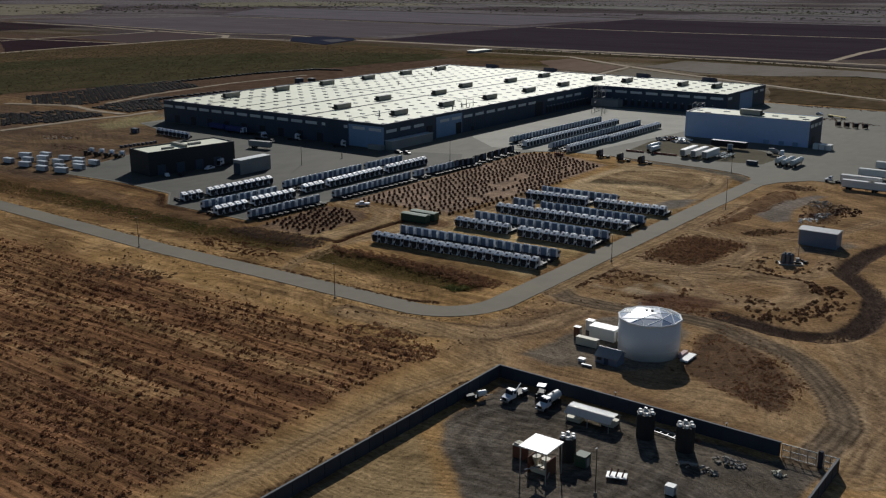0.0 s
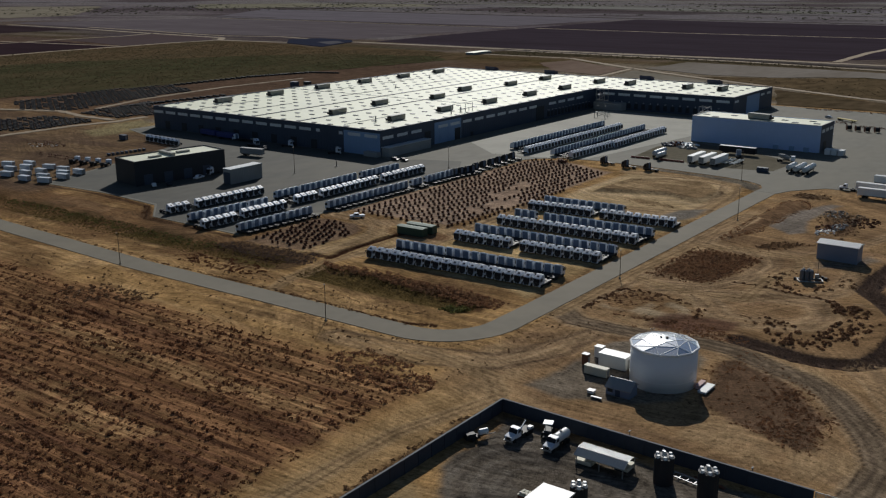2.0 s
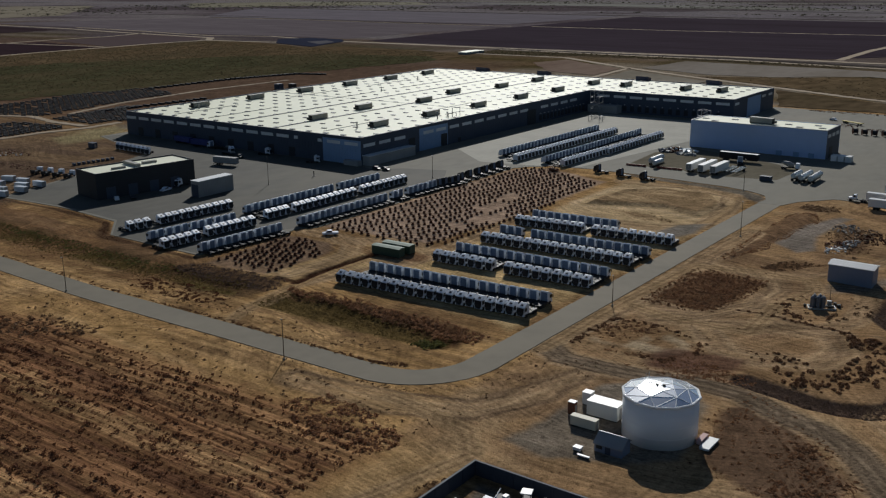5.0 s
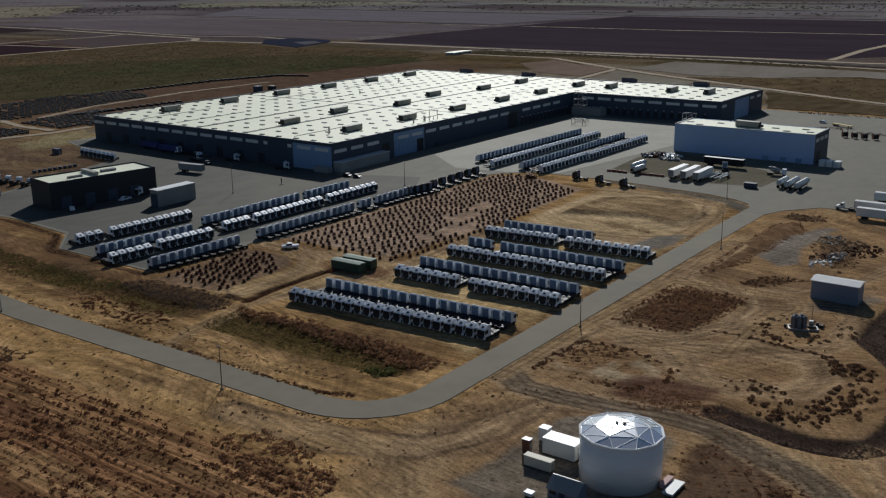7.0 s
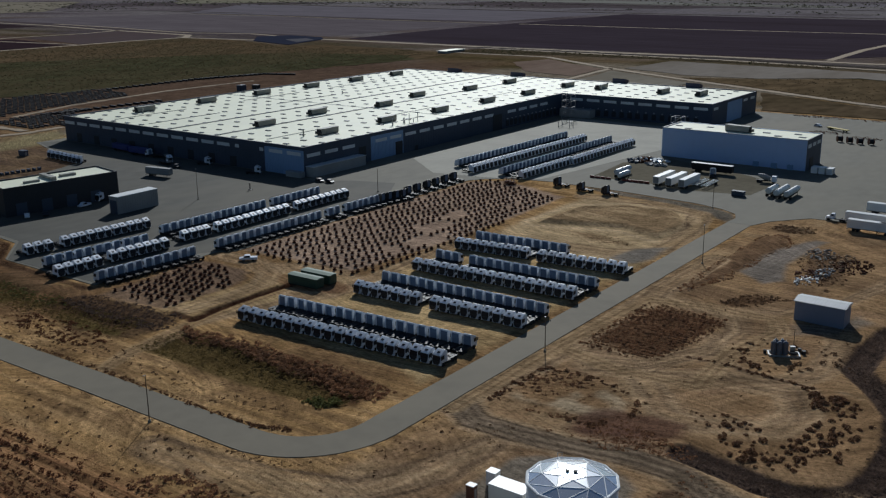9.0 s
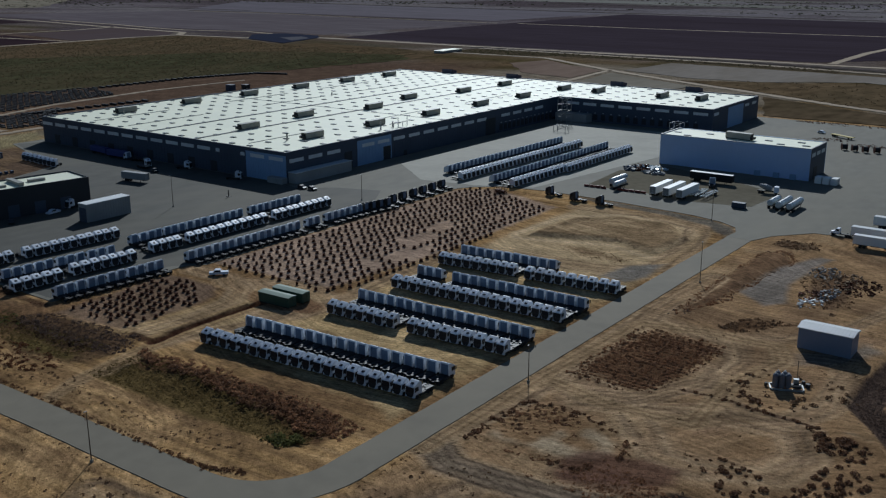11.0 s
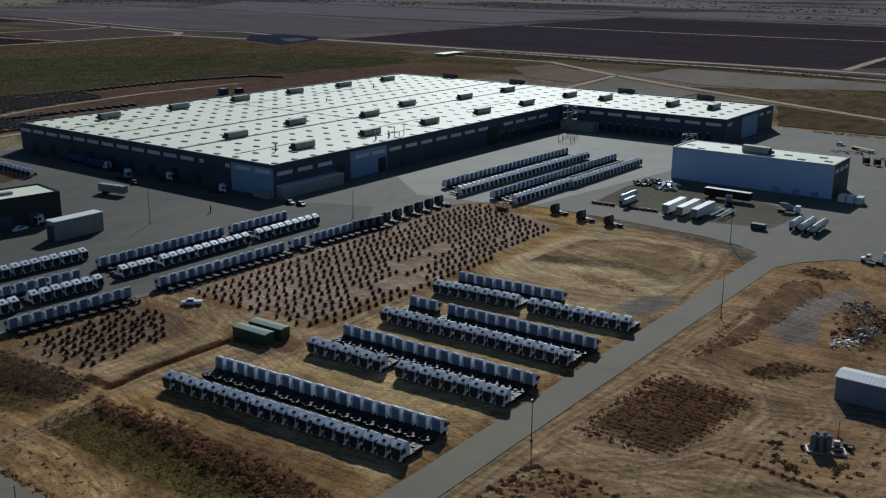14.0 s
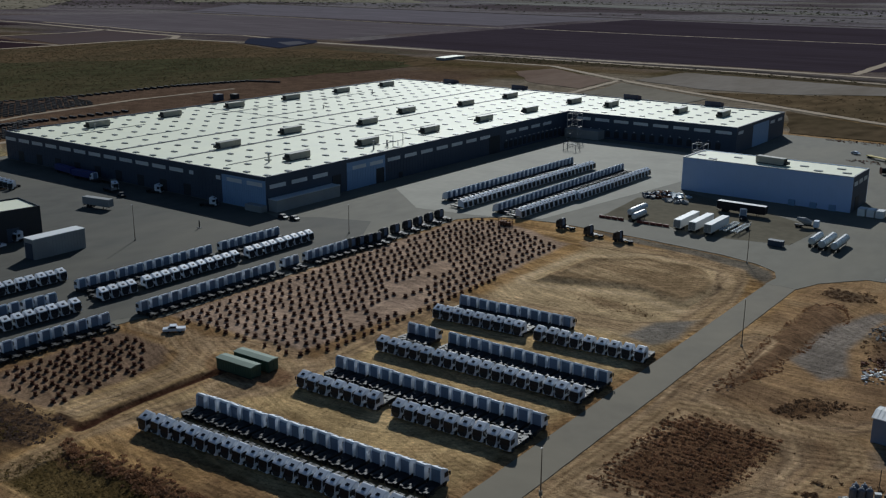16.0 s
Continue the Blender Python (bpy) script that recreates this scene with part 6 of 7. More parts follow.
def car(x, y, turn, mat, label, kind="car", h=1.5, z=0.03):
    c = holder(kind, label, "car" if kind == "car" else "pickup", m=pose(x, y, z, 0, 0, turn))
    bm = bmesh.new()
    if kind == "car":
        profile(bm, [(-2.2, 0.35), (-2.25, 0.75), (-1.3, 0.95), (-0.6, h), (1.0, h), (1.8, 0.98), (2.2, 0.9), (2.2, 0.35)], -0.88, 0.88)
    else:
        profile(bm, [(-2.7, 0.4), (-2.75, 0.95), (-1.5, 1.1), (-1.0, 1.75), (0.5, 1.75), (0.7, 1.1), (2.7, 1.1), (2.7, 0.4)], -0.95, 0.95)
    part("body", bm, mat, c, bevel=0.06)
    bm = bmesh.new()
    if kind == "car":
        profile(bm, [(-1.22, 1.0), (-0.62, h - 0.08), (0.98, h - 0.08), (1.7, 1.02)], -0.9, 0.9)
    else:
        profile(bm, [(-1.42, 1.15), (-0.98, 1.68), (0.45, 1.68), (0.6, 1.15)], -0.97, 0.97)
    part("window", bm, glass_dark, c, "dark glass")
    add_wheels(c, (-0.8, 0.8), (-1.4, 1.4), 0.34, 0.24)
    return c


car(73.3, -100.8, -45, truck_white, "white pickup standing on bare soil", "pickup", z=0.0)
car(12.2, -3.6, 80, truck_black, "black car parked by the factory wall")
car(17, -2.8, 80, truck_black, "black car parked by the factory wall")
car(-31, -86.5, 10, truck_white, "white van in the workshop's shade", "pickup")
car(-33.5, -108.5, 60, trailer_white, "pale car by the workshop", "car")
car(-30.5, -103, 60, truck_black, "dark car by the workshop", "car")
car(-62.7, -17, 70, truck_black, "dark pickup in the wall's shade", "pickup")
car(140, 255, 70, truck_white, "pale car on the rear yard")
for x, y, turn, lab in ((-33.8, -76, 10, "white tractor unit by the workshop"), (143.5, 95, 200, "white tractor unit beside the trailers")):
    tagged(copy_thing(PLAIN, pose(x, y, 0.03, 0, 0, turn)), lab)
blue_paint = surface("dark blue lorry paint", (0.035, 0.045, 0.17), 0.45, spread=0.1, grain=1.0, stain=0.2)
box_trailer(-103, -6.4, 92, 13, "dark blue box trailer in the factory's shade", 3.7, blue_paint)
box_trailer(-119, -4.6, 84, 14, "dark blue box trailer close to the factory wall", 3.5, blue_paint)
for x, y, turn in ((-94, -6.2, -88), (-76, -11, 70), (-58, -5, 110), (-23.5, -7.2, 120)):
    tagged(copy_thing(PLAIN, pose(x, y, 0.04, 0, 0, turn)), "white tractor unit standing in the factory's long shadow")
for x, y, turn, n in ((-74, -14.5, 78, 9.0), (-88, -5, 85, 8.0)):
    t = holder("flatbed_trailer", "empty dark flatbed trailer in the factory's shadow", "trailer", "parked trailers", m=pose(x, y, 0.04, 0, 0, turn))
    blocks("deck", [(-1.2, 1.2, -n / 2, n / 2, 1.0, 1.25)], chassis_black, t)
    blocks("headboard", [(-1.2, 1.2, -n / 2, -n / 2 + 0.12, 1.25, 2.2)], wall_grey, t, "grey headboard")
    blocks("landing_leg", [(-0.9, -0.75, -n * 0.3, -n * 0.3 + 0.15, 0, 1.0), (0.75, 0.9, -n * 0.3, -n * 0.3 + 0.15, 0, 1.0)], chassis_black, t)
    add_wheels(t, (-0.95, 0.95), (n / 2 - 1.2, n / 2 - 2.4), 0.5, 0.5)
for k in range(3):
    cabin("white_tank_box", 174.6 + 3.1 * k, 177.2 + 3.1 * k, 125.6, 129.8, 2.7, trailer_white, "white portable cabin beside the building", "cabin")
for k in range(4):
    c = holder("site_lorry", "white lorry with a dark open chassis", "lorry", m=pose(-110 + 6.6 * k, -95 + 1.1 * k, 0.0, 0, 0, 205))
    blocks("cab", [(-1.1, 1.1, -3.4, -1.6, 0.6, 2.8)], truck_white, c, bevel=0.15)
    blocks("windscreen", [(-1.0, 1.0, -3.45, -3.38, 1.7, 2.5)], glass_dark, c)
    blocks("body", [(-1.1, 1.1, -1.3, 3.4, 0.9, 1.6), (-1.1, 1.1, 3.0, 3.4, 1.6, 2.3)], chassis_black, c)
    add_wheels(c, (-0.9, 0.9), (-2.4, 1.6, 2.7), 0.48, 0.3)
# white cabins and vans west of the workshop
cabin_white = surface("dusty white cabin paint", (0.52, 0.56, 0.60), 0.55, spread=0.08, grain=0.8, stain=0.3, per_object=0.18)
for k, (x, y) in enumerate(((-121, -131), (-106, -132), (-91, -133), (-80, -130.5), (-117, -124.5), (-102.5, -126), (-89, -126), (-80, -121), (-128, -118.5), (-114, -118), (-100, -119.5), (-88, -116.5), (-122, -112), (-107, -111.5), (-95, -111), (-84, -110.5))):
    c = holder("white_cabin", "white box cabin on skids standing in rows", "cabin", "white cabins", m=pose(x + (k * 29 % 7) * 0.3, y, 0, 0, 0, 2 + (k * 37 % 23)))
    blocks("body", [(-2.9, 2.9, -1.2, 1.2, 0.3, 2.45)], cabin_white, c, bevel=0.05)
    for q in (-1.1, 0.8):
        blocks("skid", [(-2.8, 2.8, q, q + 0.3, 0, 0.3)], chassis_black, c)
    blocks("door", [(2.9, 2.96, -0.9, 0.9, 0.4, 2.3)], wall_grey, c, "grey door")
for k in range(9):
    cabin("concrete_block", -113 + 0.3 * k - 0.9, -113 + 0.3 * k + 0.9, -74 + 2.4 * k - 0.5, -74 + 2.4 * k + 0.5, 1.1, wall_dark, "dark concrete block in a line", "block", door=False)
cabin("dark_container", -150.5, -146, -40.5, -38, 2.6, wall_dark, "dark container on dry grass", "container")
cabin("dark_skip", -258.5, -253.5, 198, 203, 4.0, wall_dark, "dark machine housing on the lane behind the works", "machine", door=False)
cabin("dark_skip", -257, -252, 211.5, 215.5, 3.0, unit_dark, "low dark machine on the lane behind the works", "machine", door=False)
cabin("dark_skip", 162.4, 167.2, 66.0, 68.2, 1.9, wall_dark, "dark waste skip on the yard", "skip", door=False)
bar = holder("road_barrier", "red and brown plastic barriers in a line", "barrier", m=pose(0, 0, 0.03))
red_plastic = surface("faded red plastic", (0.22, 0.06, 0.04), 0.6, spread=0.2, grain=1.0)
for k in range(11):
    x = 101 + 2.4 * k
    if 4 <= k <= 5:
        continue
    blocks("barrier_segment", [(x, x + 2.2, 66.6 + 0.15 * k, 67.2 + 0.15 * k, 0, 0.9)], red_plastic, bar, bevel=0.1)
# mixer lorry by the tankers
mxl = holder("mixer_lorry", "white concrete mixer lorry", "lorry", m=pose(165.2, 97, 0.03, 0, 0, 100))
blocks("cab", [(-1.2, 1.2, -4.2, -2.4, 0.6, 2.9)], truck_white, mxl, bevel=0.12)
bm = bmesh.new()
rod(bm, (0, -1.8, 1.8), (0, 0.6, 2.4), 0.8, 1.25, n=12)
rod(bm, (0, 0.6, 2.4), (0, 3.2, 3.0), 1.25, 0.6, n=12)
part("drum", bm, wall_grey, mxl, "grey mixing drum")
blocks("frame", [(-0.5, 0.5, -2.4, 3.8, 0.7, 1.1)], chassis_black, mxl)
add_wheels(mxl, (-1.0, 1.0), (-3.2, 1.8, 3.0))
# yellow flatbed and dark drums at the far yard
yf = holder("yellow_flatbed", "yellow flatbed trailer on the rear yard", "trailer", m=pose(153, 246, 0.03, 0, 0, 60))
blocks("deck", [(-1.2, 1.2, -7, 7, 1.0, 1.35)], surface("yellow paint", (0.55, 0.42, 0.10), 0.6), yf)
add_wheels(yf, (-0.95, 0.95), (4.5, 5.7, -5))
for x, y in ((163, 212), (168, 211), (173, 210.5), (178, 211.5)):
    d = holder("cable_drum", "large dark cable drum on the rear yard", "drum", "cable drums", m=pose(x, y, 0.03, 0, 0, 30))
    bm = bmesh.new()
    rod(bm, (-1.3, 0, 1.6), (-1.1, 0, 1.6), 1.6, n=18)
    rod(bm, (1.1, 0, 1.6), (1.3, 0, 1.6), 1.6, n=18)
    part("flange", bm, rust, d)
    bm = bmesh.new()
    rod(bm, (-1.1, 0, 1.6), (1.1, 0, 1.6), 1.25, n=18)
    part("coil", bm, chassis_black, d)

# lorries of the compound
tk = site_truck("tank_lorry", "white bonneted lorry with a round tank", 224.4, -216.6, -2)
bm = bmesh.new()
rod(bm, (0, -0.4, 1.75), (0, 3.3, 1.75), 0.92, n=18)
tank_body = part("tank", bm, trailer_white, tk, "white round tank")
bm = bmesh.new()
rod(bm, (0, 1.3, 2.6), (0, 1.3, 2.8), 0.28, n=10)
part("hatch", bm, unit_dark, tank_body, "dark hatch")
sv = site_truck("service_lorry", "white bonneted lorry with a dark deck and a white jib", 216.6, -217.4, -5)
blocks("deck", [(-1.05, 1.05, -0.5, 3.3, 0.82, 1.1), (-1.05, 1.05, -0.5, -0.35, 1.1, 1.9)], chassis_black, sv, "dark deck")
bm = bmesh.new()
rod(bm, (0.3, 0.2, 1.1), (0.3, 0.2, 2.1), 0.16, n=8)
rod(bm, (0.3, 0.2, 2.1), (-0.5, 2.6, 2.5), 0.16, 0.1, n=8)
part("jib", bm, trailer_white, sv, "white jib")
blocks("toolbox", [(0.2, 1.0, 2.1, 3.1, 1.1, 1.6)], trailer_white, sv, "white tool box")
ld = holder("loader", "dark loader with a white cab roof", "loader", m=pose(220.6, -213.4, 0.03, 0, 0, 20))
blocks("body", [(-0.8, 0.8, -2.0, 1.8, 0.6, 1.3), (-0.6, 0.6, -3.0, -2.0, 0.4, 0.9)], chassis_black, ld, "dark body", 0.08)
for x in (-0.75, 0.75):
    for y in (-0.6, 0.9):
        blocks("post", [(x - 0.05, x + 0.05, y - 0.05, y + 0.05, 1.3, 2.5)], chassis_black, ld)
blocks("roof", [(-0.95, 0.95, -0.85, 1.15, 2.5, 2.66)], trailer_white, ld, "white cab roof", 0.05)
add_wheels(ld, (-0.85, 0.85), (-1.4, 1.2), 0.6, 0.35)
ex = holder("trailer_pump", "small dark trailer pump with a white drum", "pump", m=pose(209.8, -223.6, 0, 0, 0, -30))
blocks("frame", [(-0.7, 0.7, -1.4, 1.4, 0.35, 0.8), (-0.06, 0.06, 1.4, 5.2, 0.5, 0.62)], chassis_black, ex)
bm = bmesh.new()
rod(bm, (0.0, 1.5, 1.3), (0.0, 3.3, 1.3), 0.6, n=10)
part("drum", bm, trailer_white, ex, "white drum")
add_wheels(ex, (-0.8, 0.8), (0.0,), 0.4, 0.25)
blocks("engine", [(-0.6, 0.6, -1.3, 0.6, 0.8, 1.4)], truck_plastic, ex)

# ---- green containers, silo group, poles ----
for x0, y0 in ((99.6, -110.2), (100.0, -105.4)):
    c = holder("green_container", "dark green steel container with a pale weathered roof", "container", "green containers", m=pose(x0 + 5.4, y0 + 1.6, 0, 0, 0, 2))
    blocks("body", [(-5.4, 5.4, -1.5, 1.5, 0.15, 2.7)], green_metal, c, bevel=0.04)
    bm = bmesh.new()
    profile(bm, [(-1.6, 2.7), (1.6, 2.7), (1.6, 2.8), (0, 3.05), (-1.6, 2.8)], -5.5, 5.5)
    part("roof", bm, surface("weathered green roof", (0.19, 0.245, 0.19), 0.7, spread=0.15, grain=0.8, stain=0.4), c, "pale weathered roof")
    blocks("end_door", [(5.4, 5.46, -1.2, -0.03, 0.3, 2.5), (5.4, 5.46, 0.03, 1.2, 0.3, 2.5)], green_metal, c)
    blocks("skid", [(-5.2, 5.2, -1.4, -1.1, -0.2, 0.15), (-5.2, 5.2, 1.1, 1.4, -0.2, 0.15)], chassis_black, c)
    bm = bmesh.new()
    for k in range(14):
        box(bm, -5.2 + 0.76 * k, -5.0 + 0.76 * k, -1.56, -1.5, 0.3, 2.6)
    part("side_rib", bm, green_metal, c)

well = holder("well_station", "cluster of grey steel tanks on a skid frame", "pump station", m=pose(230.2, -84.5, 0, 0, 0, 25))
for k, (x, y) in enumerate(((-1.3, -0.6), (0, -0.7), (1.3, -0.6), (-0.7, 0.7), (0.7, 0.7))):
    bm = bmesh.new()
    rod(bm, (x, y, 0.4), (x, y, 3.1), 0.62, n=14)
    rod(bm, (x, y, 3.1), (x, y, 3.45), 0.62, 0.3, n=14)
    part("vessel", bm, surface("grey vessel", (0.15, 0.165, 0.19), 0.5, 0.3), well)
    bm = bmesh.new()
    rod(bm, (x, y, 3.45), (x, y, 3.75), 0.12, n=7)
    part("valve", bm, steel, well)
blocks("skid", [(-2.4, 4.6, -1.6, -1.35, -0.15, 0.4), (-2.4, 4.6, 1.35, 1.6, -0.15, 0.4), (-2.4, -2.1, -1.6, 1.6, -0.15, 0.4), (4.3, 4.6, -1.6, 1.6, -0.15, 0.4)], steel, well)
bm = bmesh.new()
rod(bm, (2.2, -0.8, 0.7), (4.0, -0.8, 0.7), 0.3, n=8)
rod(bm, (2.2, 0.5, 0.5), (4.2, 0.9, 1.0), 0.1, n=6)
part("pump", bm, unit_dark, well)

blocks("cabinet", [(2.6, 3.7, 0.9, 1.7, 0.0, 1.7)], steel, well, "grey switch cabinet")
bm = bmesh.new()
rod(bm, (3.6, 3.0, 0), (3.6, 3.0, 5.2), 0.07, n=6)
part("mast", bm, wood_pole, well)
for x, y, r in ((-3.0, 0.4, 0.35), (4.9, 2.6, 0.4), (5.6, 1.2, 0.5)):
    bm = bmesh.new()
    rod(bm, (x, y, -0.1), (x, y, 0.8), r, n=9)
    d = tagged(part("steel_drum", bm, unit_dark), "dark steel drum beside the pump station", "drum", "drums by the pump station")
    d.matrix_basis = pose(230.2, -84.5, 0, 0, 0, 25)
rk = holder("scrap_cage", "rusty red steel cage at the yard's edge", "cage", m=pose(80.5, 36.5, 0, 0, 0, 8))
for x in (-2.2, 0, 2.2):
    for y in (-1.2, 1.2):
        blocks("post", [(x - 0.09, x + 0.09, y - 0.09, y + 0.09, 0, 2.4)], rust, rk)
for z in (0.25, 1.2, 2.3):
    blocks("rail", [(-2.3, 2.3, -1.3, -1.15, z, z + 0.14), (-2.3, 2.3, 1.15, 1.3, z, z + 0.14), (-2.3, -2.15, -1.3, 1.3, z, z + 0.14), (2.15, 2.3, -1.3, 1.3, z, z + 0.14)], rust, rk)
blocks("load", [(-1.9, 0.3, -0.9, 0.9, 0.3, 1.5), (0.5, 1.9, -0.9, 0.9, 0.3, 1.1)], rust, rk)


def pole(x, y, h, label="slim dark lighting pole", arm=False):
    p = holder("lamp_post", label, "pole", "poles", m=pose(x, y, 0))
    bm = bmesh.new()
    rod(bm, (0, 0, -0.3), (0, 0, h), 0.13, 0.07, n=8)
    part("shaft", bm, wood_pole, p)
    bm = bmesh.new()
    rod(bm, (0, 0, -0.2), (0, 0, 0.45), 0.35, 0.3, n=10)
    part("foot", bm, concrete, p)
    blocks("lamp_head", [(-0.12, 0.12, -0.5, 0.12, h - 0.12, h)], wall_grey, p)


for x, y, h in ((140.8, -190.2, 10.0), (53, -188.6, 10.0), (185.6, -113.4, 8.6), (188.2, -26.0, 12.0), (-4.8, -54, 12), (164.3, 42.5, 13), (44.7, -4.8, 10), (-235, -17, 9), (249.0, -242.8, 8.8), (-36, -189, 10), (-128, -186, 10), (235.5, -208.8, 3.4), (259, -209, 3.2)):
    pole(x, y, h)
post = holder("yard_hydrant", "dark post with a guard frame on the yard", "post", m=pose(-0.8, -30.6, 0.03))
blocks("post", [(-0.15, 0.15, -0.15, 0.15, 0, 2.6)], unit_dark, post)
blocks("base", [(-0.9, 0.9, -0.5, 0.5, 0, 0.15)], unit_dark, post)

# rows of dark frames far to the west
rng = random.Random(9)
bm = bmesh.new()
for poly, dx, dy in (([(-352, 20), (-362, 105), (-350, 150), (-304, 140), (-292, 72), (-276, 14), (-311, -3)], 7.0, 4.2), ([(-264, 9), (-273, 76), (-217, 36), (-219, 10)], 6.0, 3.4), ([(-282, -41), (-268, -9), (-219, -1), (-221, -40), (-235, -69)], 6.0, 3.4)):
    for i in range(36):
        for j in range(70):
            x, y = -380 + dx * i + rng.uniform(-0.5, 0.5), -80 + dy * j + rng.uniform(-0.2, 0.2)
            if depth_in(poly, np.array([x]), np.array([y]))[0] > 0 and rng.random() > 0.05:
                box(bm, x - dx * 0.36, x + dx * 0.36, y - 0.42, y + 0.42, 0.0, 0.8)
for line, n in (([(-344, 150), (-342, 232), (-325, 290), (-300, 300)], 42), ([(-265, 46), (-262, 76), (-257, 133)], 20)):
    for k in range(n):
        f = k / n * (len(line) - 1)
        (ax, ay), (bx, by) = line[int(f)], line[int(f) + 1]
        x, y = ax + (bx - ax) * (f % 1), ay + (by - ay) * (f % 1)
        box(bm, x - 3, x + 3, y - 0.7, y + 0.7, 0.0, 1.2)
tagged(part("dark_frames", bm, frame_dark), "long rows of dark trailer frames parked on soil", "frames", kind="stuff")

# ---- scrub ----
def scrub(name, poly, count, r0, r1, material, label, seed, leaves=16, tall=0.6, keep=None, line=None, width=4.0, drill=0.0):
    """Clumps of small leaves and twigs over a patch of land, one mesh."""
    rg = np.random.RandomState(seed)
    if line:
        seg = rg.randint(0, len(line) - 1, count)
        f = rg.rand(count)
        P = np.array(line)
        c = P[seg] * (1 - f[:, None]) + P[seg + 1] * f[:, None] + rg.randn(count, 2) * width * 0.5
    else:
        P = np.array(poly)
        lo, hi = P.min(0), P.max(0)
        c = lo + rg.rand(count * 4, 2) * (hi - lo)
        d = depth_in(poly, c[:, 0], c[:, 1])
        ok = d + (fbm(c[:, 0] / 9, c[:, 1] / 9, seed) - 0.5) * 6 > 0
        if keep is not None:
            ok &= keep(c[:, 0], c[:, 1]) > rg.rand(len(c))
        c = c[ok][:count]
        if drill:
            c[:, 1] = np.round(c[:, 1] / drill) * drill + rg.randn(len(c)) * drill * 0.13 + (fbm(c[:, 0] / 40, c[:, 1] / 40, seed) - 0.5) * 5
    n = len(c)
    r = r0 + (r1 - r0) * rg.rand(n) ** 2
    m = leaves
    u = rg.randn(n, m, 3)
    u /= np.linalg.norm(u, axis=2)[..., None]
    u[..., 2] = np.abs(u[..., 2]) * tall
    q = 0.55 + 0.45 * rg.rand(n, m, 1) ** 0.6
    ctr = u * q * r[:, None, None]
    ctr[..., :2] += c[:, None, :]
    nrm = u + rg.randn(n, m, 3) * 0.45
    a = np.cross(nrm, rg.randn(n, m, 3))
    b = np.cross(nrm, a)
    a /= np.linalg.norm(a, axis=2)[..., None] + 1e-9
    b /= np.linalg.norm(b, axis=2)[..., None] + 1e-9
    s = (0.26 + 0.26 * rg.rand(n, m, 1)) * r[:, None, None] * (0.35 + 0.65 * (14.0 / m) ** 0.5)
    tri = np.stack([ctr - a * s * 0.9 - b * s * 0.5, ctr + a * s * 0.9 - b * s * 0.5, ctr + b * s], 2)
    z = tri[..., 2]
    z[:] = np.maximum(z, -0.05)
    co = tri.reshape(-1, 3)
    f = np.arange(len(co)).reshape(-1, 3)
    me = bpy.data.meshes.new(name)
    me.from_pydata(co.tolist(), [], f.tolist())
    me.materials.append(material)
    ob = tagged(new(name, me), label, "shrubs", kind="stuff")
    ob.location.z = -0.1
    return ob


dry = leafy("dry brown scrub", (0.16, 0.098, 0.056), (0.24, 0.15, 0.085), 0.3)
field_dry = leafy("dark field scrub", (0.105, 0.046, 0.025), (0.20, 0.092, 0.047), 0.32)
bush_dry = leafy("dark round bush", (0.145, 0.078, 0.044), (0.24, 0.135, 0.075), 0.3)
red_dry = leafy("red-brown weeds", (0.22, 0.115, 0.062), (0.37, 0.205, 0.11), 0.4)
grey_dry = leafy("grey tumbleweed", (0.15, 0.11, 0.088), (0.22, 0.165, 0.13), 0.3)
olive = leafy("olive grass", (0.125, 0.090, 0.034), (0.19, 0.135, 0.05), 0.35)
ditch_dry = leafy("ditch tumbleweed", (0.115, 0.078, 0.058), (0.18, 0.125, 0.094), 0.3)
leaf_green = leafy("green scrub", (0.095, 0.096, 0.034), (0.15, 0.142, 0.05), 0.4)


def furrow(x, y):
    return smooth(0.42, 0.62, fbm(x / 45, y / 1.35, 53, 3) * 0.6 + fbm(x / 110, y / 6.5, 59, 3) * 0.4)


FIELD = [(-60, -300), (-60, -212), (40, -208), (150, -206), (186, -212), (188, -300)]
scrub("scrub", FIELD, 13000, 0.2, 0.55, field_dry, "small dry brown shrubs along the furrows", 101, 8, keep=lambda x, y: 0.25 + 0.75 * furrow(x, y), drill=1.6)
scrub("scrub", FIELD, 4200, 0.4, 0.85, field_dry, "dry brown shrubs standing in drilled rows", 150, 14, 0.8, keep=lambda x, y: 0.3 + 0.7 * smooth(0.35, 0.6, fbm(x / 30, y / 12, 79)), drill=3.2)
scrub("scrub", FIELD, 7000, 0.2, 0.55, red_dry, "small red-brown weeds along the furrows", 102, 9, keep=lambda x, y: 0.1 + 0.9 * furrow(x, y))
scrub("scrub", [(20, -300), (20, -255), (120, -268), (188, -262), (190, -300)], 2600, 0.2, 0.55, field_dry, "dry brown shrubs on the field", 103, 10)
scrub("scrub", [(156, -208), (162, -197), (178, -200), (189, -208), (187, -215), (172, -216.5)], 300, 0.4, 1.0, red_dry, "red-brown weeds at the field corner", 104, 16)
scrub("scrub", [(60, -218), (64, -203), (88, -200), (90, -208), (77, -218)], 160, 0.4, 1.0, dry, "dry brown weeds in a patch", 105, 14)
scrub("scrub", WEED_RECT, 1300, 0.22, 0.6, red_dry, "dense red-brown weeds in clumps", 106, 20, 0.8, drill=1.5)
scrub("scrub", WEED_RECT, 520, 0.25, 0.65, bush_dry, "dark dry bushes among weeds", 107, 22, 0.8, drill=1.5)
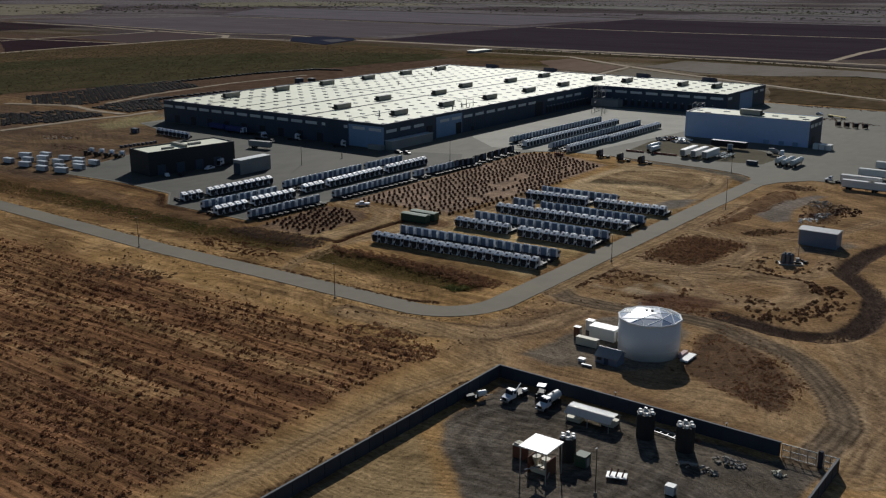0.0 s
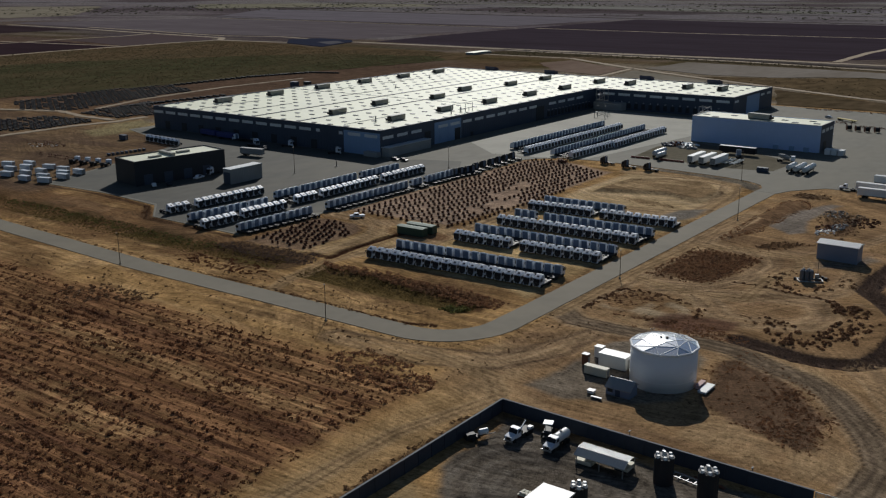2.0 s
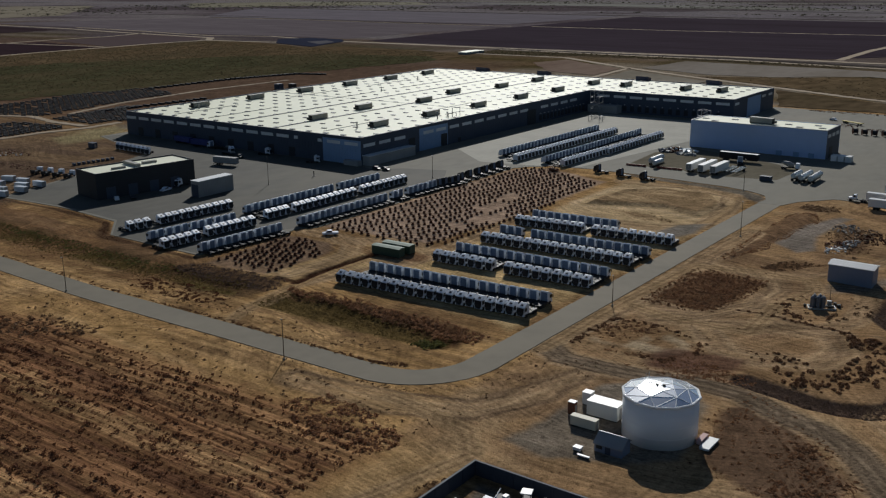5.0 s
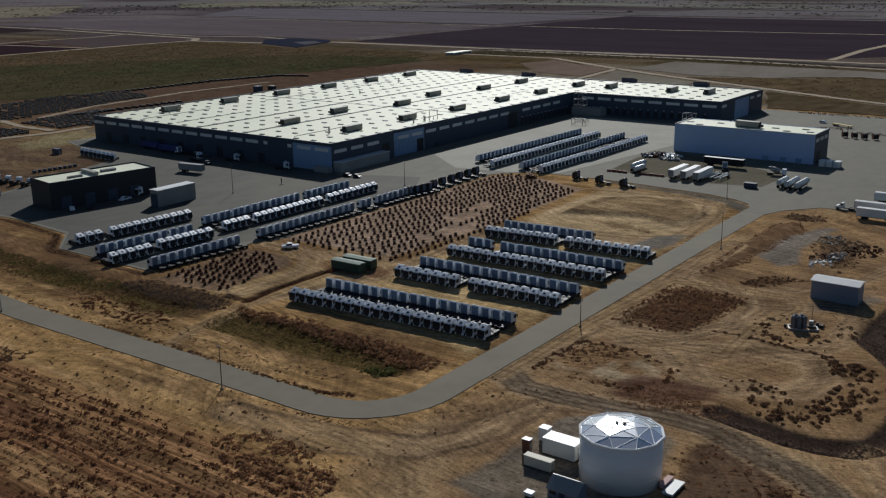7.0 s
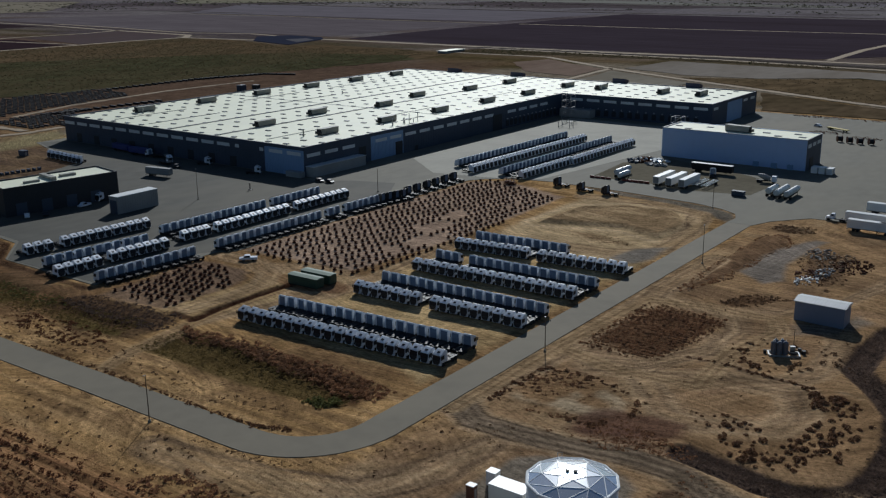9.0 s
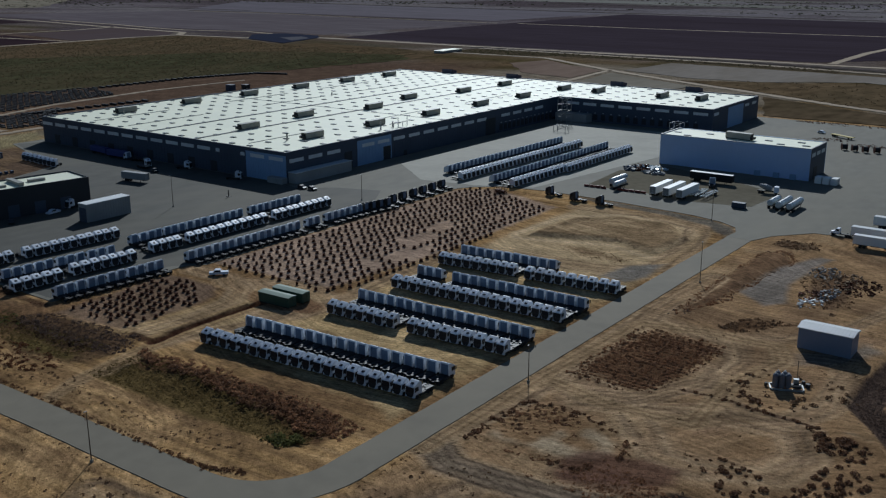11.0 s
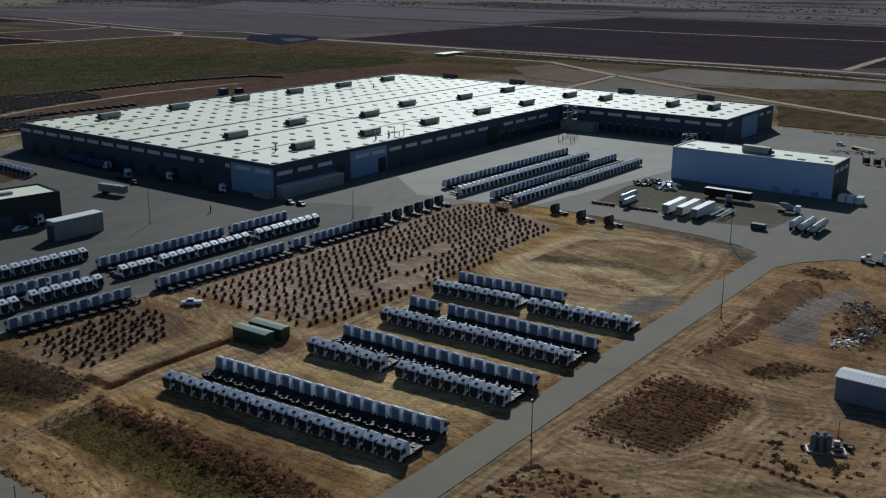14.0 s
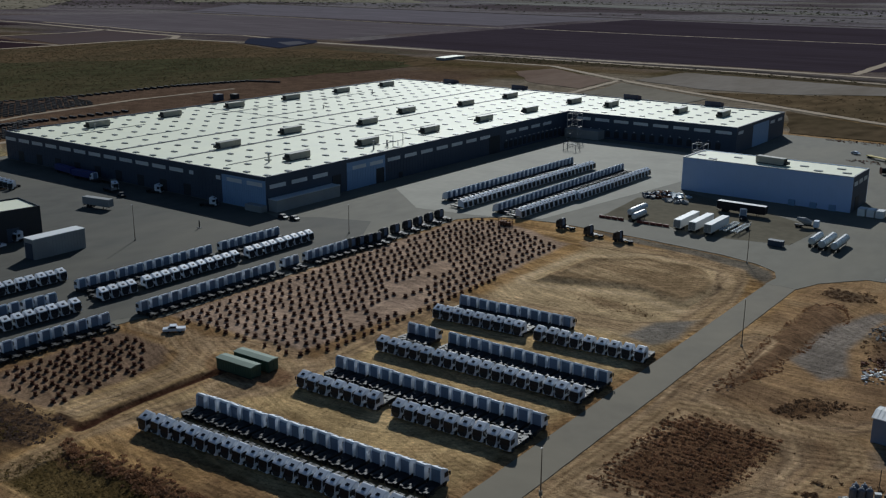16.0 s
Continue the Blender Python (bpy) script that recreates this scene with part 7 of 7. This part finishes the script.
scrub("scrub", WEED_STRIP, 1500, 0.2, 0.6, red_dry, "dry weeds along a bank", 108, 16)
scrub("scrub", WEED_STRIP, 500, 0.2, 0.55, grey_dry, "pale dry weeds along a bank", 109, 14)
scrub("scrub", [(104, -153), (103, -150), (128, -148), (150, -147.5), (167, -149.5), (171.5, -152), (171, -159), (140, -156), (122, -154)], 520, 0.3, 0.85, red_dry, "red-brown weeds in the verge ditch", 110, 24)
scrub("scrub", [(106, -154), (130, -150), (168, -152), (170, -158), (140, -156)], 220, 0.35, 0.9, bush_dry, "grey dry weeds in the verge ditch", 111, 14)
scrub("grass", [(104, -167), (105, -154), (125, -151), (140, -153), (168, -158), (161, -167), (130, -168)], 1500, 0.15, 0.4, olive, "olive-brown grass in the verge ditch", 112, 10, 0.3)
scrub("scrub", [(158, -166), (160, -160), (166, -161), (165, -166)], 30, 0.6, 1.3, leaf_green, "green bushes in the ditch", 113, 26)
scrub("grass", [(-220, -170), (-220, -157), (-30, -155), (45, -157), (96, -153), (90, -165), (40, -169)], 6500, 0.2, 0.45, olive, "olive-brown grass along the ditch", 114, 10, 0.3)
scrub("scrub", [(-120, -174), (-120, -153), (30, -153), (98, -148), (99, -166), (50, -173)], 500, 0.2, 0.55, dry, "dry brown weeds along the ditch", 115, 14)
scrub("scrub", [(58, -156), (66, -148), (98, -145), (101, -157), (80, -158)], 900, 0.22, 0.6, ditch_dry, "grey dry weeds by the track", 116, 14)
scrub("scrub", [(-60, -161), (-60, -154), (43, -155), (62, -154), (70, -157), (54, -162)], 520, 0.2, 0.6, leaf_green, "green bushes by the track", 117, 26)
scrub("scrub", BUSH_A, 420, 0.3, 0.75, bush_dry, "round dry brown bushes", 118, 36, 0.8, keep=lambda x, y: smooth(0.35, 0.6, fbm(x / 7, y / 7, 77)))
scrub("scrub", BUSH_A, 460, 0.25, 0.65, red_dry, "red-brown weeds between bushes", 119, 26, 0.6, keep=lambda x, y: smooth(0.45, 0.6, fbm(x / 8, y / 8, 78)))
BUSH_ARC = [(233, -124), (232, -130), (234.5, -136.5), (241, -139.5), (248.5, -138.5), (254, -133), (257.5, -126), (255.5, -112), (250, -111), (247, -119), (246, -127), (240, -128)]
scrub("scrub", BUSH_ARC, 125, 0.4, 0.95, bush_dry, "round dry brown bushes scattered on sand", 120, 70, 0.85)
scrub("scrub", [(224, -127), (228, -122), (234, -121), (242, -124), (238, -128), (230, -129)], 24, 0.4, 0.85, bush_dry, "round dry brown bushes on sand", 137, 60, 0.85)
scrub("scrub", [(240, -99), (250, -100.5), (253, -106), (251, -110), (246, -110)], 70, 0.45, 1.1, bush_dry, "dense brown bushes by the ditch", 138, 50, 0.8)
scrub("scrub", None, 420, 0.2, 0.5, bush_dry, "dark weeds on the bank of the yard", 151, 16, 0.6, line=[(-80, -133.5), (-40, -131), (-6, -133), (9, -145.5), (56, -146)], width=1.6)
scrub("scrub", None, 60, 0.3, 0.7, bush_dry, "dark weeds along a buried pipe", 139, 30, 0.7, line=[(213.5, -97.7), (225.8, -97.6), (234.8, -98.9), (242.4, -99.2)], width=0.7)
scrub("scrub", None, 26, 0.4, 0.85, bush_dry, "round bushes round the well station", 144, 50, 0.85, line=[(222.5, -82), (222.5, -87.8), (226, -93), (230, -95), (235, -93.5)], width=1.6)
scrub("scrub", None, 2600, 0.15, 0.4, ditch_dry, "dark grey-brown tumbleweed filling the ditch", 122, 12, 0.4, line=DITCH, width=3.0)
scrub("scrub", TANK_SOIL, 900, 0.18, 0.55, red_dry, "low red-brown weeds near the tank", 123, 20, keep=lambda x, y: 0.15 + 0.85 * smooth(0.4, 0.55, fbm(x / 9, y / 9, 66)))
scrub("scrub", TANK_SOIL, 420, 0.2, 0.6, bush_dry, "dark weeds near the tank", 149, 24, keep=lambda x, y: 0.1 + 0.9 * smooth(0.42, 0.58, fbm(x / 9, y / 9, 66)))
scrub("scrub", [(205, -148), (216, -136), (232, -139), (234, -143), (222, -149)], 500, 0.2, 0.5, red_dry, "low red-brown weeds by the track", 124, 12)
scrub("scrub", [(202, -300), (202.4, -216), (206.8, -212), (206.8, -300)], 420, 0.25, 0.65, dry, "dry weeds at the wall's foot", 125, 12)
scrub("scrub", [(213, -18), (210, 8), (222, 6), (229, -19), (226, -34)], 200, 0.3, 0.9, dry, "dry weeds among scrap", 126, 14)
scrub("scrub", [(204, -58), (209, -47), (221, -44.5), (215, -53), (210, -60)], 170, 0.3, 0.8, dry, "dry weeds in a patch", 127, 14)
scrub("scrub", [(218, -92), (222, -78), (240, -74), (246, -84), (236, -96)], 36, 0.4, 1.0, dry, "dry bushes round the well station", 128, 26, keep=lambda x, y: (np.hypot(x - 230, y + 84.5) > 5.5) * 1.0)
scrub("scrub", [(190, 25), (192, 33), (204, 33), (206, 26), (198, 23)], 90, 0.4, 0.9, dry, "dark dry weeds in a hollow", 129, 16)
scrub("scrub", [(20, -204), (20, -193), (165, -192), (186, -196), (186, -205)], 260, 0.2, 0.7, dry, "scattered dry shrubs beside the road", 130, 10)
scrub("scrub", [(60, -178), (100, -177), (150, -176), (165, -170), (160, -168), (100, -170)], 260, 0.2, 0.6, dry, "dry weeds on the road verge", 131, 10)
scrub("scrub", [(130, -14), (147, -12), (164, -15), (163, -24), (147, -22)], 120, 0.15, 0.4, dry, "low dry weeds on the mound", 132, 9)
scrub("scrub", [(186, -100), (200, -130), (240, -120), (246, -60), (220, -40), (190, -60)], 150, 0.15, 0.5, dry, "scattered small dry weeds on bare ground", 133, 9)
scrub("scrub", [(188, -205), (200, -160), (206, -158), (200, -150), (190, -160), (186, -190)], 110, 0.2, 0.55, dry, "scattered small dry weeds on bare ground", 134, 9)
scrub("scrub", None, 520, 0.2, 0.5, bush_dry, "dark weeds along the road's edge", 135, 14, line=[(-40, -176.6), (60, -180.4), (112, -179.4), (140, -179.6), (158, -179.4), (166, -176.5)], width=1.0)
scrub("scrub", None, 200, 0.15, 0.4, dry, "dry weeds along the road's edge", 136, 10, line=[(20, -189.5), (120, -189.6), (160, -190), (176, -187.5), (186, -176), (185.6, -150)], width=1.2)
scrub("scrub", [(58, -174), (62, -167), (84, -164), (98, -168), (92, -174), (77, -175)], 220, 0.35, 0.8, field_dry, "brown weed clumps on the road's shoulder", 145, 20)
far_green = leafy("crop green", (0.066, 0.060, 0.030), (0.108, 0.094, 0.048), 0.35)
# scrub of the far plain, its colour lightened to stand in for haze
far_hazed = leafy("far haze-paled scrub", (0.085, 0.080, 0.058), (0.14, 0.13, 0.095), 0.3)
far_tan = leafy("crop stubble", (0.11, 0.082, 0.046), (0.17, 0.122, 0.070), 0.35)
GREEN_PLOT = [(-750, 60), (-634, 163), (-608, 257), (-545, 350), (-520, 396), (-453, 462), (-332, 499), (-305, 458), (-321, 358), (-335, 290), (-349, 221), (-358, 153), (-370, 82), (-384, 16), (-430, -70)]
ORANGE_PLOT = [(-760, 150), (-755, 400), (-745, 545), (-643, 555), (-541, 522), (-376, 545), (-305, 515), (-332, 499), (-453, 462), (-520, 396), (-545, 350), (-608, 257), (-634, 163)]
scrub("crop", GREEN_PLOT, 14000, 0.5, 1.5, far_green, "low green crop in clumps", 140, 5, 0.35)
scrub("crop", GREEN_PLOT, 9000, 0.5, 1.4, far_tan, "brown stubble between the crop", 141, 5, 0.35)
scrub("crop", ORANGE_PLOT, 7000, 0.5, 1.4, far_tan, "orange-brown stubble", 146, 5, 0.35)
scrub("crop", ORANGE_PLOT, 4500, 0.5, 1.4, far_green, "olive weeds among stubble", 147, 5, 0.35)
scrub("scrub", [(-21, 445), (107, 500), (240, 465), (300, 310), (123, 372), (67, 401)], 1500, 0.5, 1.5, far_tan, "dry scrub behind the works", 142, 6, 0.4)
scrub("scrub", [(-320, 556), (-252, 553), (-207, 572), (-64, 586), (60, 570), (60, 594), (-69, 599), (-320, 600)], 900, 0.6, 1.8, far_green, "dark scrub along the far track", 143, 6, 0.5)
scrub("scrub", [(-2400, 1000), (-1700, 900), (-1500, 1480), (-600, 1480), (400, 1450), (600, 2300), (-1500, 2500)], 3200, 1.5, 5, far_hazed, "scattered far scrub on the plain", 148, 6, 0.25, keep=lambda x, y: smooth(0.45, 0.62, fbm(x / 260, y / 90, 88)))
